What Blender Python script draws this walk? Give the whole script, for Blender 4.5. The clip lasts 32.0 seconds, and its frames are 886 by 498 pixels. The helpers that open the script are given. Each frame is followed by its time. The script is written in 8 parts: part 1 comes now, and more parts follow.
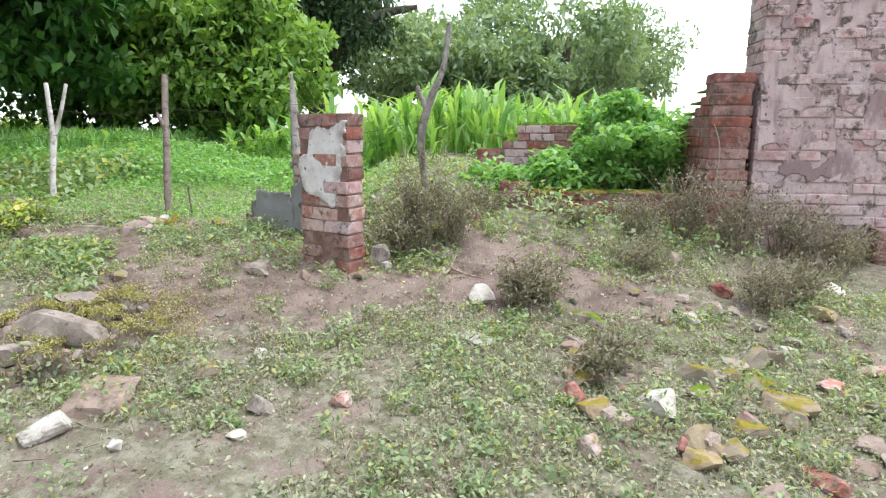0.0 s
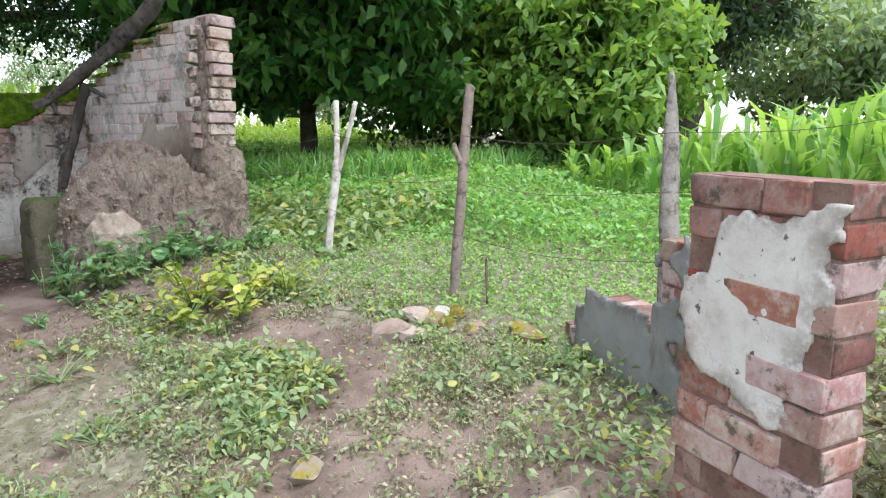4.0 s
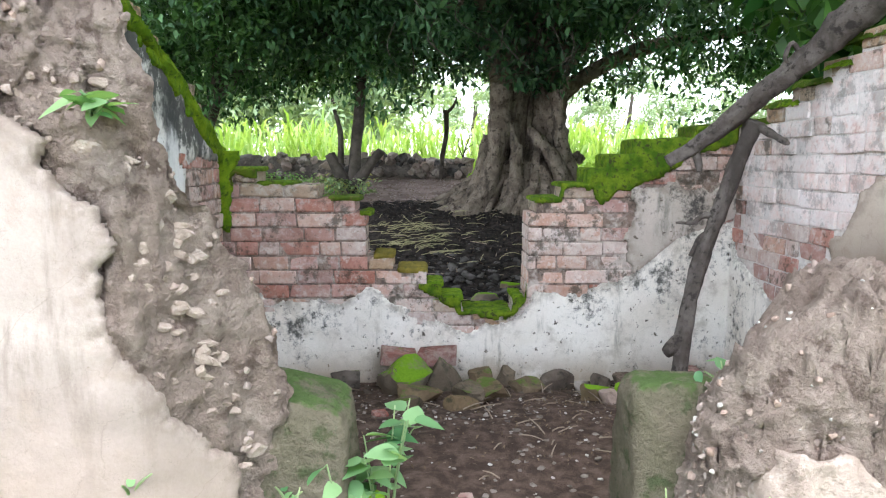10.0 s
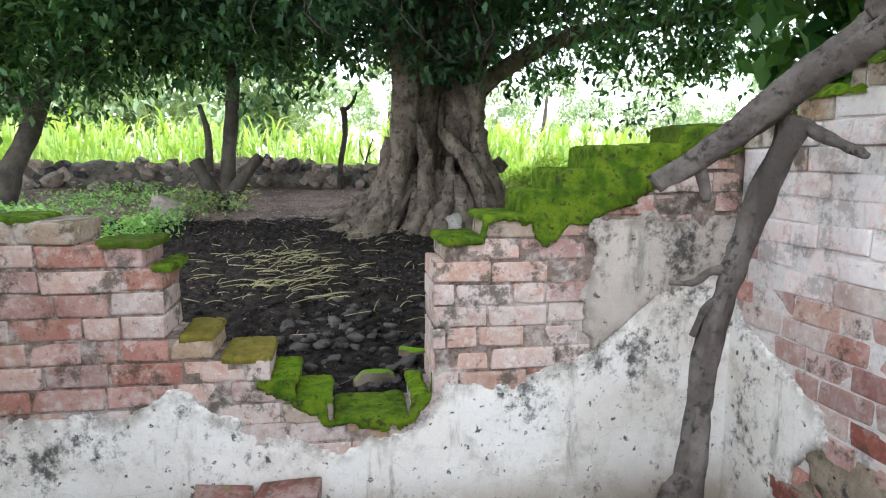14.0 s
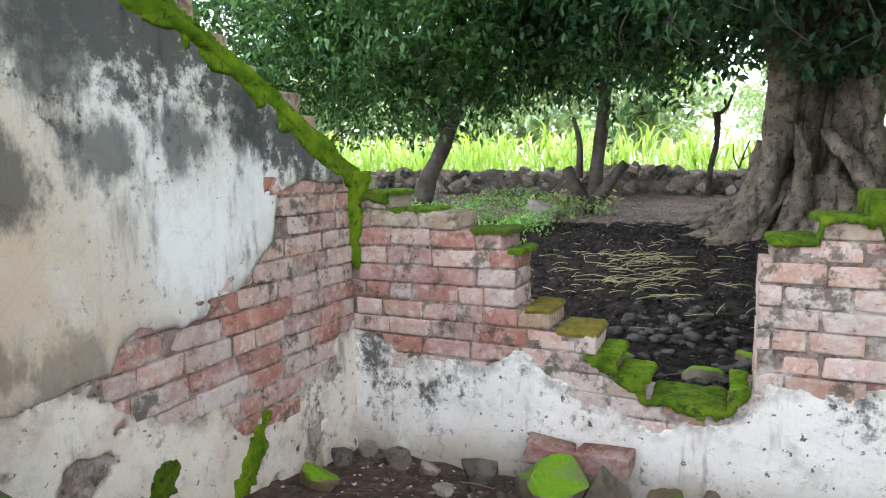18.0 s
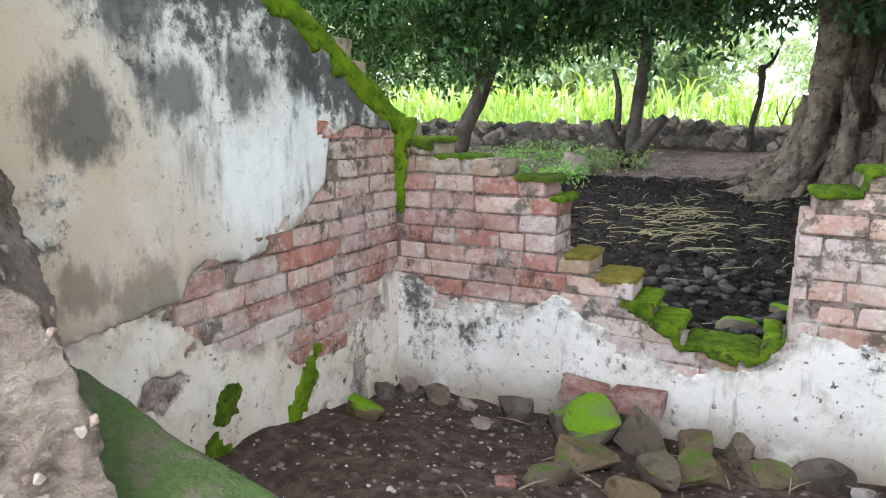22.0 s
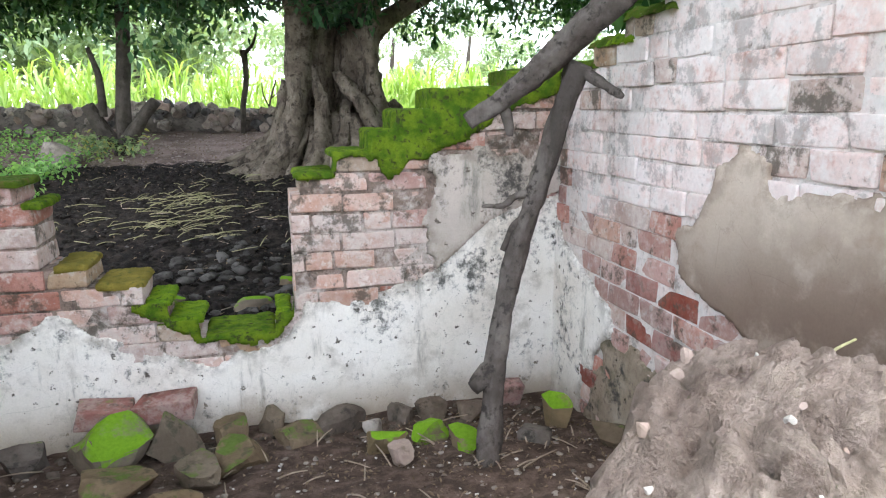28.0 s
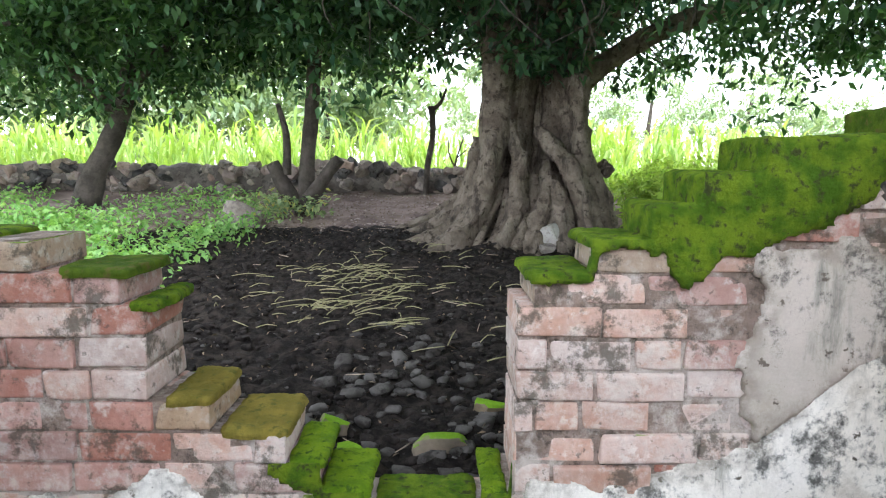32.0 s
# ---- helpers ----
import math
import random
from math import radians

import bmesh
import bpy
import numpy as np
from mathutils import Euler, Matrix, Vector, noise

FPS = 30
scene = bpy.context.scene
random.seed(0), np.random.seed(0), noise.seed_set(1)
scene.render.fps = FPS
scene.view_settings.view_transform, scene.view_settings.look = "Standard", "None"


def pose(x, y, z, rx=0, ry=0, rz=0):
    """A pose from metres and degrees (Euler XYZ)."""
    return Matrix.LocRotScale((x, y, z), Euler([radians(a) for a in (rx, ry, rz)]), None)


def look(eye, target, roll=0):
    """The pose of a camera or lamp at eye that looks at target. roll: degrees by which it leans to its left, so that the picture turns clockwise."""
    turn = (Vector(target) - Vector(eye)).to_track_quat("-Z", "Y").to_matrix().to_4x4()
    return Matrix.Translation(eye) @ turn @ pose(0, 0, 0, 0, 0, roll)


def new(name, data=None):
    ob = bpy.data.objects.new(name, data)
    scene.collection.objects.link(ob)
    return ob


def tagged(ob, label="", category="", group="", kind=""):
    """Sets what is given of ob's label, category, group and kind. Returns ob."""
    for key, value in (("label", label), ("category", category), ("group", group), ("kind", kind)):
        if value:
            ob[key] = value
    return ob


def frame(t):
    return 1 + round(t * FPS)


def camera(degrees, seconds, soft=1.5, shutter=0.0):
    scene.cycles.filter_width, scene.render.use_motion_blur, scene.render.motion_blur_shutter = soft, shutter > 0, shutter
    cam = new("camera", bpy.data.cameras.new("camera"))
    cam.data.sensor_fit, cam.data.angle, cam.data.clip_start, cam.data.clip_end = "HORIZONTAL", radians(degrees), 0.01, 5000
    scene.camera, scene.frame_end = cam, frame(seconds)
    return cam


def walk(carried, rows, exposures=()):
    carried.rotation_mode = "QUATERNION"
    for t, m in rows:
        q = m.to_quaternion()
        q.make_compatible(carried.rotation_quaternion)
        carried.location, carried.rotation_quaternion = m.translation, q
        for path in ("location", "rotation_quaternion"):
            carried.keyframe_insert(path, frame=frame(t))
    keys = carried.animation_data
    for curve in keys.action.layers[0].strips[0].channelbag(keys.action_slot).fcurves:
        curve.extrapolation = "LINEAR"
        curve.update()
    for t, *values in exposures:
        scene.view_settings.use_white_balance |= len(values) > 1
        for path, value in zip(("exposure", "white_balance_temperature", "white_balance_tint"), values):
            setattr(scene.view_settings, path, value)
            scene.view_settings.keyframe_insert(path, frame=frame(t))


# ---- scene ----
cam = camera(69.17, 32.0, soft=1.2)
# seconds, eye, heading to the left of +y, tilt, lean
PATH = [
    (0, -2.126, -7.519, 0.994, -82.14, -10.44, 0.17),
    (0.5, -1.737, -7.522, 1.033, -86.57, -11.75, 0.83),
    (1, -1.396, -7.420, 1.087, -84.96, -11.16, 1.09),
    (1.5, -1.131, -7.351, 1.120, -71.73, -11.51, 0.50),
    (2, -0.870, -7.196, 1.115, -58.21, -10.94, 0.33),
    (2.5, -0.618, -7.035, 1.165, -52.04, -10.59, -0.30),
    (3, -0.336, -6.911, 1.178, -51.13, -10.80, -0.14),
    (3.5, -0.049, -6.698, 1.191, -50.73, -10.35, 0.19),
    (5.5, 1.195, -6.075, 1.271, -56.36, -10.32, 0.08),
    (6, 1.404, -5.823, 1.313, -50.01, -11.29, 0.37),
    (6.5, 1.577, -5.488, 1.312, -40.50, -10.47, 0.16),
    (7, 1.657, -5.171, 1.297, -32.38, -10.09, -0.67),
    (7.5, 1.705, -4.900, 1.321, -23.14, -9.69, -0.64),
    (8, 1.544, -4.678, 1.350, -13.29, -9.05, 0.08),
    (8.5, 1.417, -4.489, 1.387, -7.56, -8.66, -0.28),
    (9, 1.343, -4.224, 1.360, -2.51, -8.53, -0.27),
    (9.5, 1.264, -3.980, 1.358, -1.76, -8.51, 0.07),
    (10, 1.195, -3.797, 1.397, -1.50, -7.87, 0.21),
    (10.5, 1.219, -3.660, 1.379, -5.23, -7.72, -0.14),
    (11, 1.254, -3.491, 1.360, -7.22, -7.90, 0.20),
    (11.5, 1.238, -3.250, 1.383, -8.54, -7.71, -0.01),
    (12, 1.242, -3.073, 1.419, -11.18, -7.80, -0.02),
    (12.5, 1.401, -2.892, 1.388, -11.45, -7.76, -0.65),
    (13, 1.554, -2.687, 1.413, -10.90, -7.95, -0.16),
    (13.5, 1.523, -2.468, 1.429, -8.42, -7.76, 0.51),
    (14, 1.478, -2.359, 1.460, -8.74, -7.70, 0.17),
    (14.5, 1.463, -2.381, 1.477, -12.69, -6.97, 0.29),
    (16.5, 1.694, -2.568, 1.453, -18.46, -7.81, -0.75),
    (17, 1.690, -2.629, 1.460, -6.57, -7.51, -1.09),
    (17.5, 1.720, -2.655, 1.437, 8.93, -7.22, -0.87),
    (18, 1.698, -2.687, 1.436, 24.20, -6.80, -0.62),
    (18.5, 1.665, -2.736, 1.425, 38.95, -6.52, -0.28),
    (19, 1.653, -2.761, 1.418, 45.01, -6.30, 0.26),
    (19.5, 1.667, -2.758, 1.412, 45.81, -9.38, 0.32),
    (20, 1.674, -2.735, 1.365, 46.62, -21.83, -0.13),
    (20.5, 1.673, -2.736, 1.358, 45.96, -24.71, 0.29),
    (21, 1.640, -2.769, 1.339, 43.25, -19.86, 0.43),
    (21.5, 1.658, -2.788, 1.386, 37.14, -12.02, 0.72),
    (22, 1.677, -2.807, 1.410, 26.73, -10.91, 0.40),
    (22.5, 1.705, -2.810, 1.426, 17.16, -11.23, -0.02),
    (23, 1.710, -2.805, 1.435, 8.47, -11.47, -0.05),
    (23.5, 1.717, -2.791, 1.440, 2.73, -11.84, -0.20),
    (24, 1.694, -2.782, 1.443, -0.07, -12.09, -0.07),
    (24.5, 1.688, -2.783, 1.454, -1.45, -11.95, -0.07),
    (25, 1.720, -2.777, 1.453, -3.84, -12.20, -0.30),
    (25.5, 1.766, -2.803, 1.455, -8.45, -12.00, -0.12),
    (27.5, 1.785, -2.760, 1.444, -17.05, -12.15, 0.16),
    (28, 1.739, -2.772, 1.458, -14.88, -12.70, -0.39),
    (28.5, 1.703, -2.746, 1.445, -7.81, -12.68, -0.36),
    (29, 1.678, -2.628, 1.427, -2.87, -12.68, -0.63),
    (29.5, 1.669, -2.415, 1.440, 0.64, -8.82, -0.44),
    (30, 1.600, -2.407, 1.462, 4.25, -7.30, -0.25),
    (30.5, 1.488, -2.290, 1.482, 5.01, -7.43, -0.17),
    (31, 1.411, -2.037, 1.488, 4.88, -7.33, 0.72),
    (31.5, 1.474, -1.823, 1.473, 2.85, -7.90, -0.00),
    (32, 1.607, -1.629, 1.448, -0.17, -7.35, 0.26),
]
walk(cam, [(t, Matrix.Translation((x, y, z)) @ pose(0, 0, 0, 0, 0, yaw) @ pose(0, 0, 0, 90 + tilt) @ pose(0, 0, 0, 0, 0, lean))
           for t, x, y, z, yaw, tilt, lean in PATH],
     [(0, 1.35, 6100, 9), (5.5, 1.4, 6100, 9), (7, 1.45, 6100, 9), (8, 2.0, 6050, 9), (9.5, 2.4, 6050, 9), (17, 2.6, 6050, 9), (21, 2.75, 6050, 9), (24, 2.6, 6050, 9), (28, 2.6, 6050, 9), (30, 2.65, 6050, 9), (32, 2.65, 6050, 9)])

# ---- sky and sun: bright overcast ----
world = bpy.data.worlds.new("sky")
scene.world = world
world.use_nodes = True
wn = world.node_tree
sky = wn.nodes.new("ShaderNodeTexSky")
sky.sky_type, sky.sun_disc = "NISHITA", False
sky.sun_elevation, sky.sun_rotation = radians(73), radians(169)
sky.air_density, sky.dust_density = 1.0, 0.6
grey = wn.nodes.new("ShaderNodeHueSaturation")
grey.inputs["Saturation"].default_value = 0.22
wn.links.new(sky.outputs[0], grey.inputs["Color"])
wn.links.new(grey.outputs[0], wn.nodes["Background"].inputs[0])
wn.nodes["Background"].inputs[1].default_value = 0.185
sun = new("sun", bpy.data.lights.new("sun", "SUN"))
sun.data.energy, sun.data.angle, sun.data.color = 1.25, radians(30), (1.0, 0.96, 0.88)
sun.matrix_world = look((2, -10, 33), (0, 0, 0))


# ---- materials ----
def rgba(c):
    return (c[0], c[1], c[2], 1.0)


class Nodes:
    """A small builder for one node material."""

    def __init__(self, name):
        self.mat = bpy.data.materials.new(name)
        self.mat.use_nodes = True
        self.tree = self.mat.node_tree
        self.bsdf = self.tree.nodes["Principled BSDF"]
        self.out = self.tree.nodes["Material Output"]
        self.bsdf.inputs["Specular IOR Level"].default_value = 0.12

    def add(self, kind, **values):
        n = self.tree.nodes.new(kind)
        for k, v in values.items():
            n.inputs[k].default_value = v
        return n

    def link(self, a, b):
        self.tree.links.new(a, b)

    def place(self, stretch=(1, 1, 1)):
        g = self.add("ShaderNodeNewGeometry")
        m = self.add("ShaderNodeMapping")
        m.inputs["Scale"].default_value = stretch
        self.link(g.outputs["Position"], m.inputs["Vector"])
        return m.outputs[0]

    def noise(self, scale, detail=5, rough=0.6, stretch=(1, 1, 1), shift=0.0):
        n = self.add("ShaderNodeTexNoise", Scale=scale, Detail=detail, Roughness=rough)
        m = self.place(stretch)
        if shift:
            m.node.inputs["Location"].default_value = (shift, shift * 1.7, shift * 0.6)
        self.link(m, n.inputs["Vector"])
        return n.outputs["Fac"]

    def step(self, fac, a, b):
        r = self.add("ShaderNodeMapRange")
        r.interpolation_type = "SMOOTHSTEP"
        r.inputs["From Min"].default_value, r.inputs["From Max"].default_value = a, b
        self.link(fac, r.inputs["Value"])
        return r.outputs[0]

    def mix(self, fac, a, b, how="MIX"):
        m = self.tree.nodes.new("ShaderNodeMix")
        m.data_type, m.blend_type = "RGBA", how
        for slot, v in ((m.inputs[0], fac), (m.inputs[6], a), (m.inputs[7], b)):
            if isinstance(v, (tuple, list)):
                slot.default_value = rgba(v)
            elif isinstance(v, (int, float)):
                slot.default_value = v
            else:
                self.link(v, slot)
        return m.outputs[2]

    def math(self, how, a, b):
        m = self.tree.nodes.new("ShaderNodeMath")
        m.operation = how
        for slot, v in ((m.inputs[0], a), (m.inputs[1], b)):
            if isinstance(v, (int, float)):
                slot.default_value = v
            else:
                self.link(v, slot)
        return m.outputs[0]

    def along(self, weights, a, b):
        """A soft ramp across the place, along a direction."""
        d = self.add("ShaderNodeVectorMath")
        d.operation = "DOT_PRODUCT"
        self.link(self.place(), d.inputs[0])
        d.inputs[1].default_value = weights
        return self.step(d.outputs["Value"], a, b)

    def up(self):
        g = self.add("ShaderNodeNewGeometry")
        s = self.add("ShaderNodeSeparateXYZ")
        self.link(g.outputs["Normal"], s.inputs[0])
        return s.outputs[2]

    def finish(self, colour, rough=0.9, height=None, strength=0.4, distance=0.01):
        self.link(colour, self.bsdf.inputs["Base Color"])
        if isinstance(rough, (int, float)):
            self.bsdf.inputs["Roughness"].default_value = rough
        else:
            self.link(rough, self.bsdf.inputs["Roughness"])
        if height is not None:
            b = self.add("ShaderNodeBump", Strength=strength, Distance=distance)
            self.link(height, b.inputs["Height"])
            self.link(b.outputs[0], self.bsdf.inputs["Normal"])
        return self.mat


def surface(name, a, b, c=None, scale=6, fine=55, rough=0.9, bump=0.5, distance=0.01, vary=0.0, moss=0.0, moss_colour=(0.09, 0.17, 0.012), moss_scale=9, streak=None, fine_amount=0.5, wash=None):
    """Two colours mixed by broad noise, a third in patches, fine grain, moss where it faces up, differences from piece to piece."""
    n = Nodes(name)
    col = n.mix(n.step(n.noise(scale), 0.35, 0.65), a, b)
    if c:
        col = n.mix(n.step(n.noise(scale * 2.3, 6, 0.65, shift=7), 0.52, 0.66), col, c)
    if streak:
        col = n.mix(n.step(n.noise(5, 6, 0.7, (1.6, 1.6, 0.22), 3), 0.5, 0.68), col, streak)
    grain = n.noise(fine, 6, 0.7, shift=11)
    col = n.mix(fine_amount, col, n.mix(1.0, col, n.mix(grain, (0.45, 0.45, 0.45), (1.5, 1.5, 1.5)), "MULTIPLY"))
    if vary:
        o = n.add("ShaderNodeObjectInfo")
        h = n.add("ShaderNodeHueSaturation")
        n.link(n.math("ADD", n.math("MULTIPLY", o.outputs["Random"], vary), 1 - vary / 2), h.inputs["Value"])
        n.link(n.math("ADD", n.math("MULTIPLY", n.math("FRACT", n.math("MULTIPLY", o.outputs["Random"], 17.3), 0), 0.5), 0.75), h.inputs["Saturation"])
        n.link(col, h.inputs["Color"])
        col = h.outputs[0]
    if wash:
        w = n.math("ADD", n.math("MULTIPLY", n.noise(3.2, 7, 0.66, shift=31), 0.55), n.math("MULTIPLY", n.noise(24, 6, 0.7, shift=37), 0.45))
        w = n.math("ADD", w, n.math("MULTIPLY", n.along((0, 0, -1), -0.95, -0.45), 0.045))
        col = n.mix(n.math("MULTIPLY", n.step(w, wash[1] - 0.06, wash[1] + 0.08), 0.85), col, n.mix(n.noise(45, 4), tuple(v * 0.72 for v in wash[0]), tuple(v * 1.12 for v in wash[0])))
        dk = n.math("ADD", n.noise(7, 8, 0.75, shift=43), n.math("MULTIPLY", n.along((0, 0, 1), 0.85, 1.3), 0.035))
        col = n.mix(n.math("MULTIPLY", n.step(dk, 0.53, 0.63), wash[2] if len(wash) > 2 else 0.8), col, (0.075, 0.066, 0.05))
        sp = n.noise(38, 4, 0.6, shift=47)
        col = n.mix(n.math("MULTIPLY", n.step(sp, 0.62, 0.69), 0.75 * (wash[2] if len(wash) > 2 else 0.8)), col, (0.10, 0.085, 0.07))
    if moss:
        m = n.math("ADD", n.math("MULTIPLY", n.up(), 0.35), n.noise(moss_scale, 6, 0.65, shift=5))
        green = n.mix(n.noise(70, 3), moss_colour, tuple(v * 2.1 for v in moss_colour))
        col = n.mix(n.step(m, 1.02 - moss * 0.5, 1.16 - moss * 0.5), col, green)
    return n.finish(col, rough, n.math("ADD", n.math("MULTIPLY", grain, 0.6), n.noise(scale * 3, 6, 0.65, shift=2)), bump, distance)


def leafy(name, dark, light, rough=0.5, through_light=0.35, yellow=None):
    """Leaves: each one its own green, with some light coming through."""
    n = Nodes(name)
    g = n.add("ShaderNodeNewGeometry")
    col = n.mix(g.outputs["Random Per Island"], dark, light)
    if yellow:
        col = n.mix(n.step(n.math("FRACT", n.math("MULTIPLY", g.outputs["Random Per Island"], 37.0), 0), 0.82, 0.95), col, yellow)
    col = n.mix(0.35, col, n.mix(1.0, col, n.mix(n.noise(9), (0.5, 0.5, 0.5), (1.6, 1.6, 1.6)), "MULTIPLY"))
    n.link(col, n.bsdf.inputs["Base Color"])
    n.bsdf.inputs["Roughness"].default_value = rough
    n.bsdf.inputs["Specular IOR Level"].default_value = 0.25
    t = n.add("ShaderNodeBsdfTranslucent")
    n.link(n.mix(1.0, col, (1.5, 1.5, 0.6), "MULTIPLY"), t.inputs["Color"])
    m = n.add("ShaderNodeMixShader", Fac=through_light)
    n.link(n.bsdf.outputs[0], m.inputs[1])
    n.link(t.outputs[0], m.inputs[2])
    n.link(m.outputs[0], n.out.inputs["Surface"])
    return n.mat


def ground_material():
    """Bare earth, weedy earth, dark manured earth and room dirt, laid out by the cover attribute."""
    n = Nodes("ground_earth")
    a = n.add("ShaderNodeAttribute")
    a.attribute_name = "cover"
    s = n.add("ShaderNodeSeparateColor")
    n.link(a.outputs["Color"], s.inputs[0])
    grain = n.noise(90, 6, 0.7)
    mid = n.noise(14, 6, 0.65, shift=4)
    earth = n.mix(n.step(n.noise(3.5), 0.35, 0.65), (0.17, 0.122, 0.105), (0.30, 0.228, 0.195))
    green = n.mix(n.step(mid, 0.4, 0.62), (0.19, 0.175, 0.12), (0.31, 0.285, 0.22))
    rim = n.math("ADD", s.outputs[0], n.math("MULTIPLY", n.math("SUBTRACT", n.noise(5, 7, 0.7, shift=9), 0.5), 1.5))
    col = n.mix(n.step(rim, 0.42, 0.62), earth, green)
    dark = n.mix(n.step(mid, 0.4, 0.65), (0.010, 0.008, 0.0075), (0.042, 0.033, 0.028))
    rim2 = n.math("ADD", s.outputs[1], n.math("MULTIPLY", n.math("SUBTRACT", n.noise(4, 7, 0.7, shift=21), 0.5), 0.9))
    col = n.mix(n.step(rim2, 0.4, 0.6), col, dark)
    dirt = n.mix(n.step(mid, 0.4, 0.65), (0.07, 0.048, 0.038), (0.15, 0.105, 0.083))
    col = n.mix(s.outputs[2], col, dirt)
    col = n.mix(0.6, col, n.mix(1.0, col, n.mix(grain, (0.35, 0.35, 0.35), (1.65, 1.65, 1.65)), "MULTIPLY"))
    return n.finish(col, 0.95, n.math("ADD", n.math("MULTIPLY", grain, 0.7), mid), 0.8, 0.02)


def plaster_material(name, a, b, stain, dirt, stain_from=0.55, spots=True, streaks=True, black=None, warm=None, blots=()):
    """Old lime plaster: blotches, vertical stains, small pits and cracks."""
    n = Nodes(name)
    col = n.mix(n.step(n.noise(2.6, 6, 0.6), 0.36, 0.64), a, b)
    col = n.mix(n.math("MULTIPLY", n.step(n.noise(7, 7, 0.7, shift=3), 0.5, 0.72), 0.6), col, dirt)
    if streaks:
        v = n.noise(4.2, 7, 0.68, (1.8, 1.8, 0.35), 12)
        col = n.mix(n.math("MULTIPLY", n.step(v, stain_from, stain_from + 0.13), 0.85), col, stain)
    if spots:
        sp = n.noise(26, 4, 0.6, shift=17)
        col = n.mix(n.step(sp, 0.635, 0.69), col, tuple(v * 0.35 for v in dirt))
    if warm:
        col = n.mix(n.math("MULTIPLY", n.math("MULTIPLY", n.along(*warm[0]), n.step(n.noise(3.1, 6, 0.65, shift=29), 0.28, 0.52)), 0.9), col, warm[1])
    if black:
        near = n.along(*black[0])
        b = n.math("ADD", n.math("MULTIPLY", n.noise(4, 8, 0.7, (1, 1, 0.6), 19), 0.55), n.math("MULTIPLY", n.noise(22, 7, 0.75, shift=23), 0.45))
        b = n.math("ADD", b, n.math("MULTIPLY", near, black[1]))
        col = n.mix(n.math("MULTIPLY", n.step(b, 0.535, 0.64), 0.9), col, (0.045, 0.046, 0.045))
    for centre, radius, tone in blots:
        d = n.add("ShaderNodeVectorMath")
        d.operation = "DISTANCE"
        n.link(n.place(), d.inputs[0])
        d.inputs[1].default_value = centre
        e = n.math("ADD", n.math("DIVIDE", d.outputs["Value"], radius), n.math("MULTIPLY", n.math("SUBTRACT", n.noise(9, 7, 0.72, (1, 1, 0.5), 33), 0.5), 2.6))
        col = n.mix(n.math("MULTIPLY", n.step(e, 1.15, 0.55), 0.8), col, tone)
    cr = n.add("ShaderNodeTexVoronoi", Scale=9.0)
    cr.feature = "DISTANCE_TO_EDGE"
    wob = n.mix(0.3, n.place(), n.noise(7, 5))
    n.link(wob, cr.inputs["Vector"])
    crack = n.step(cr.outputs["Distance"], 0.0, 0.012)
    col = n.mix(n.math("MULTIPLY", n.math("SUBTRACT", 1.0, crack), 0.22), col, tuple(v * 0.45 for v in dirt))
    rim = n.add("ShaderNodeAttribute")
    rim.attribute_name = "edge"
    worn = n.math("MULTIPLY", rim.outputs["Fac"], n.step(n.noise(14, 6, 0.7, shift=51), 0.36, 0.6))
    col = n.mix(n.math("MULTIPLY", worn, 0.8), col, tuple(v * 0.6 for v in dirt))
    grain = n.noise(120, 5, 0.7, shift=6)
    col = n.mix(0.3, col, n.mix(1.0, col, n.mix(grain, (0.5, 0.5, 0.5), (1.5, 1.5, 1.5)), "MULTIPLY"))
    return n.finish(col, 0.85, n.math("ADD", n.math("MULTIPLY", grain, 0.4), n.noise(22, 5, 0.6)), 0.5, 0.006)


EARTH = ground_material()
BRICK = surface("weathered_red_brick", (0.38, 0.20, 0.165), (0.46, 0.28, 0.24), (0.52, 0.42, 0.38), 9, 70, vary=0.35, moss=0.1, wash=((0.62, 0.51, 0.46), 0.555))
BRICK_PALE = surface("limewashed_brick", (0.54, 0.41, 0.36), (0.48, 0.315, 0.255), (0.62, 0.53, 0.48), 10, 70, vary=0.25, moss=0.1, wash=((0.66, 0.57, 0.52), 0.53))
BRICK_WASHED = surface("whitewashed_brick", (0.76, 0.64, 0.605), (0.72, 0.56, 0.52), (0.62, 0.41, 0.36), 6, 70, vary=0.08, wash=((0.84, 0.77, 0.74), 0.49, 0.4))
BRICK_DARK = surface("dark_red_brick", (0.23, 0.09, 0.075), (0.32, 0.15, 0.125), (0.20, 0.12, 0.10), 9, 70, vary=0.35, moss=0.1, wash=((0.42, 0.31, 0.275), 0.55))
BRICK_MAUVE = surface("faded_whitewashed_brick", (0.48, 0.34, 0.33), (0.42, 0.265, 0.255), (0.54, 0.42, 0.41), 7, 60, vary=0.2, wash=((0.60, 0.48, 0.475), 0.5))
BRICK_MOSS = surface("mossy_brick", (0.42, 0.32, 0.24), (0.34, 0.24, 0.17), (0.48, 0.42, 0.35), 9, 70, vary=0.3, moss=0.6, moss_colour=(0.085, 0.13, 0.010), wash=((0.52, 0.46, 0.40), 0.55))
MORTAR = surface("lime_mortar", (0.19, 0.14, 0.115), (0.30, 0.225, 0.19), (0.10, 0.078, 0.062), 12, 90, bump=0.8, wash=((0.58, 0.51, 0.46), 0.52))
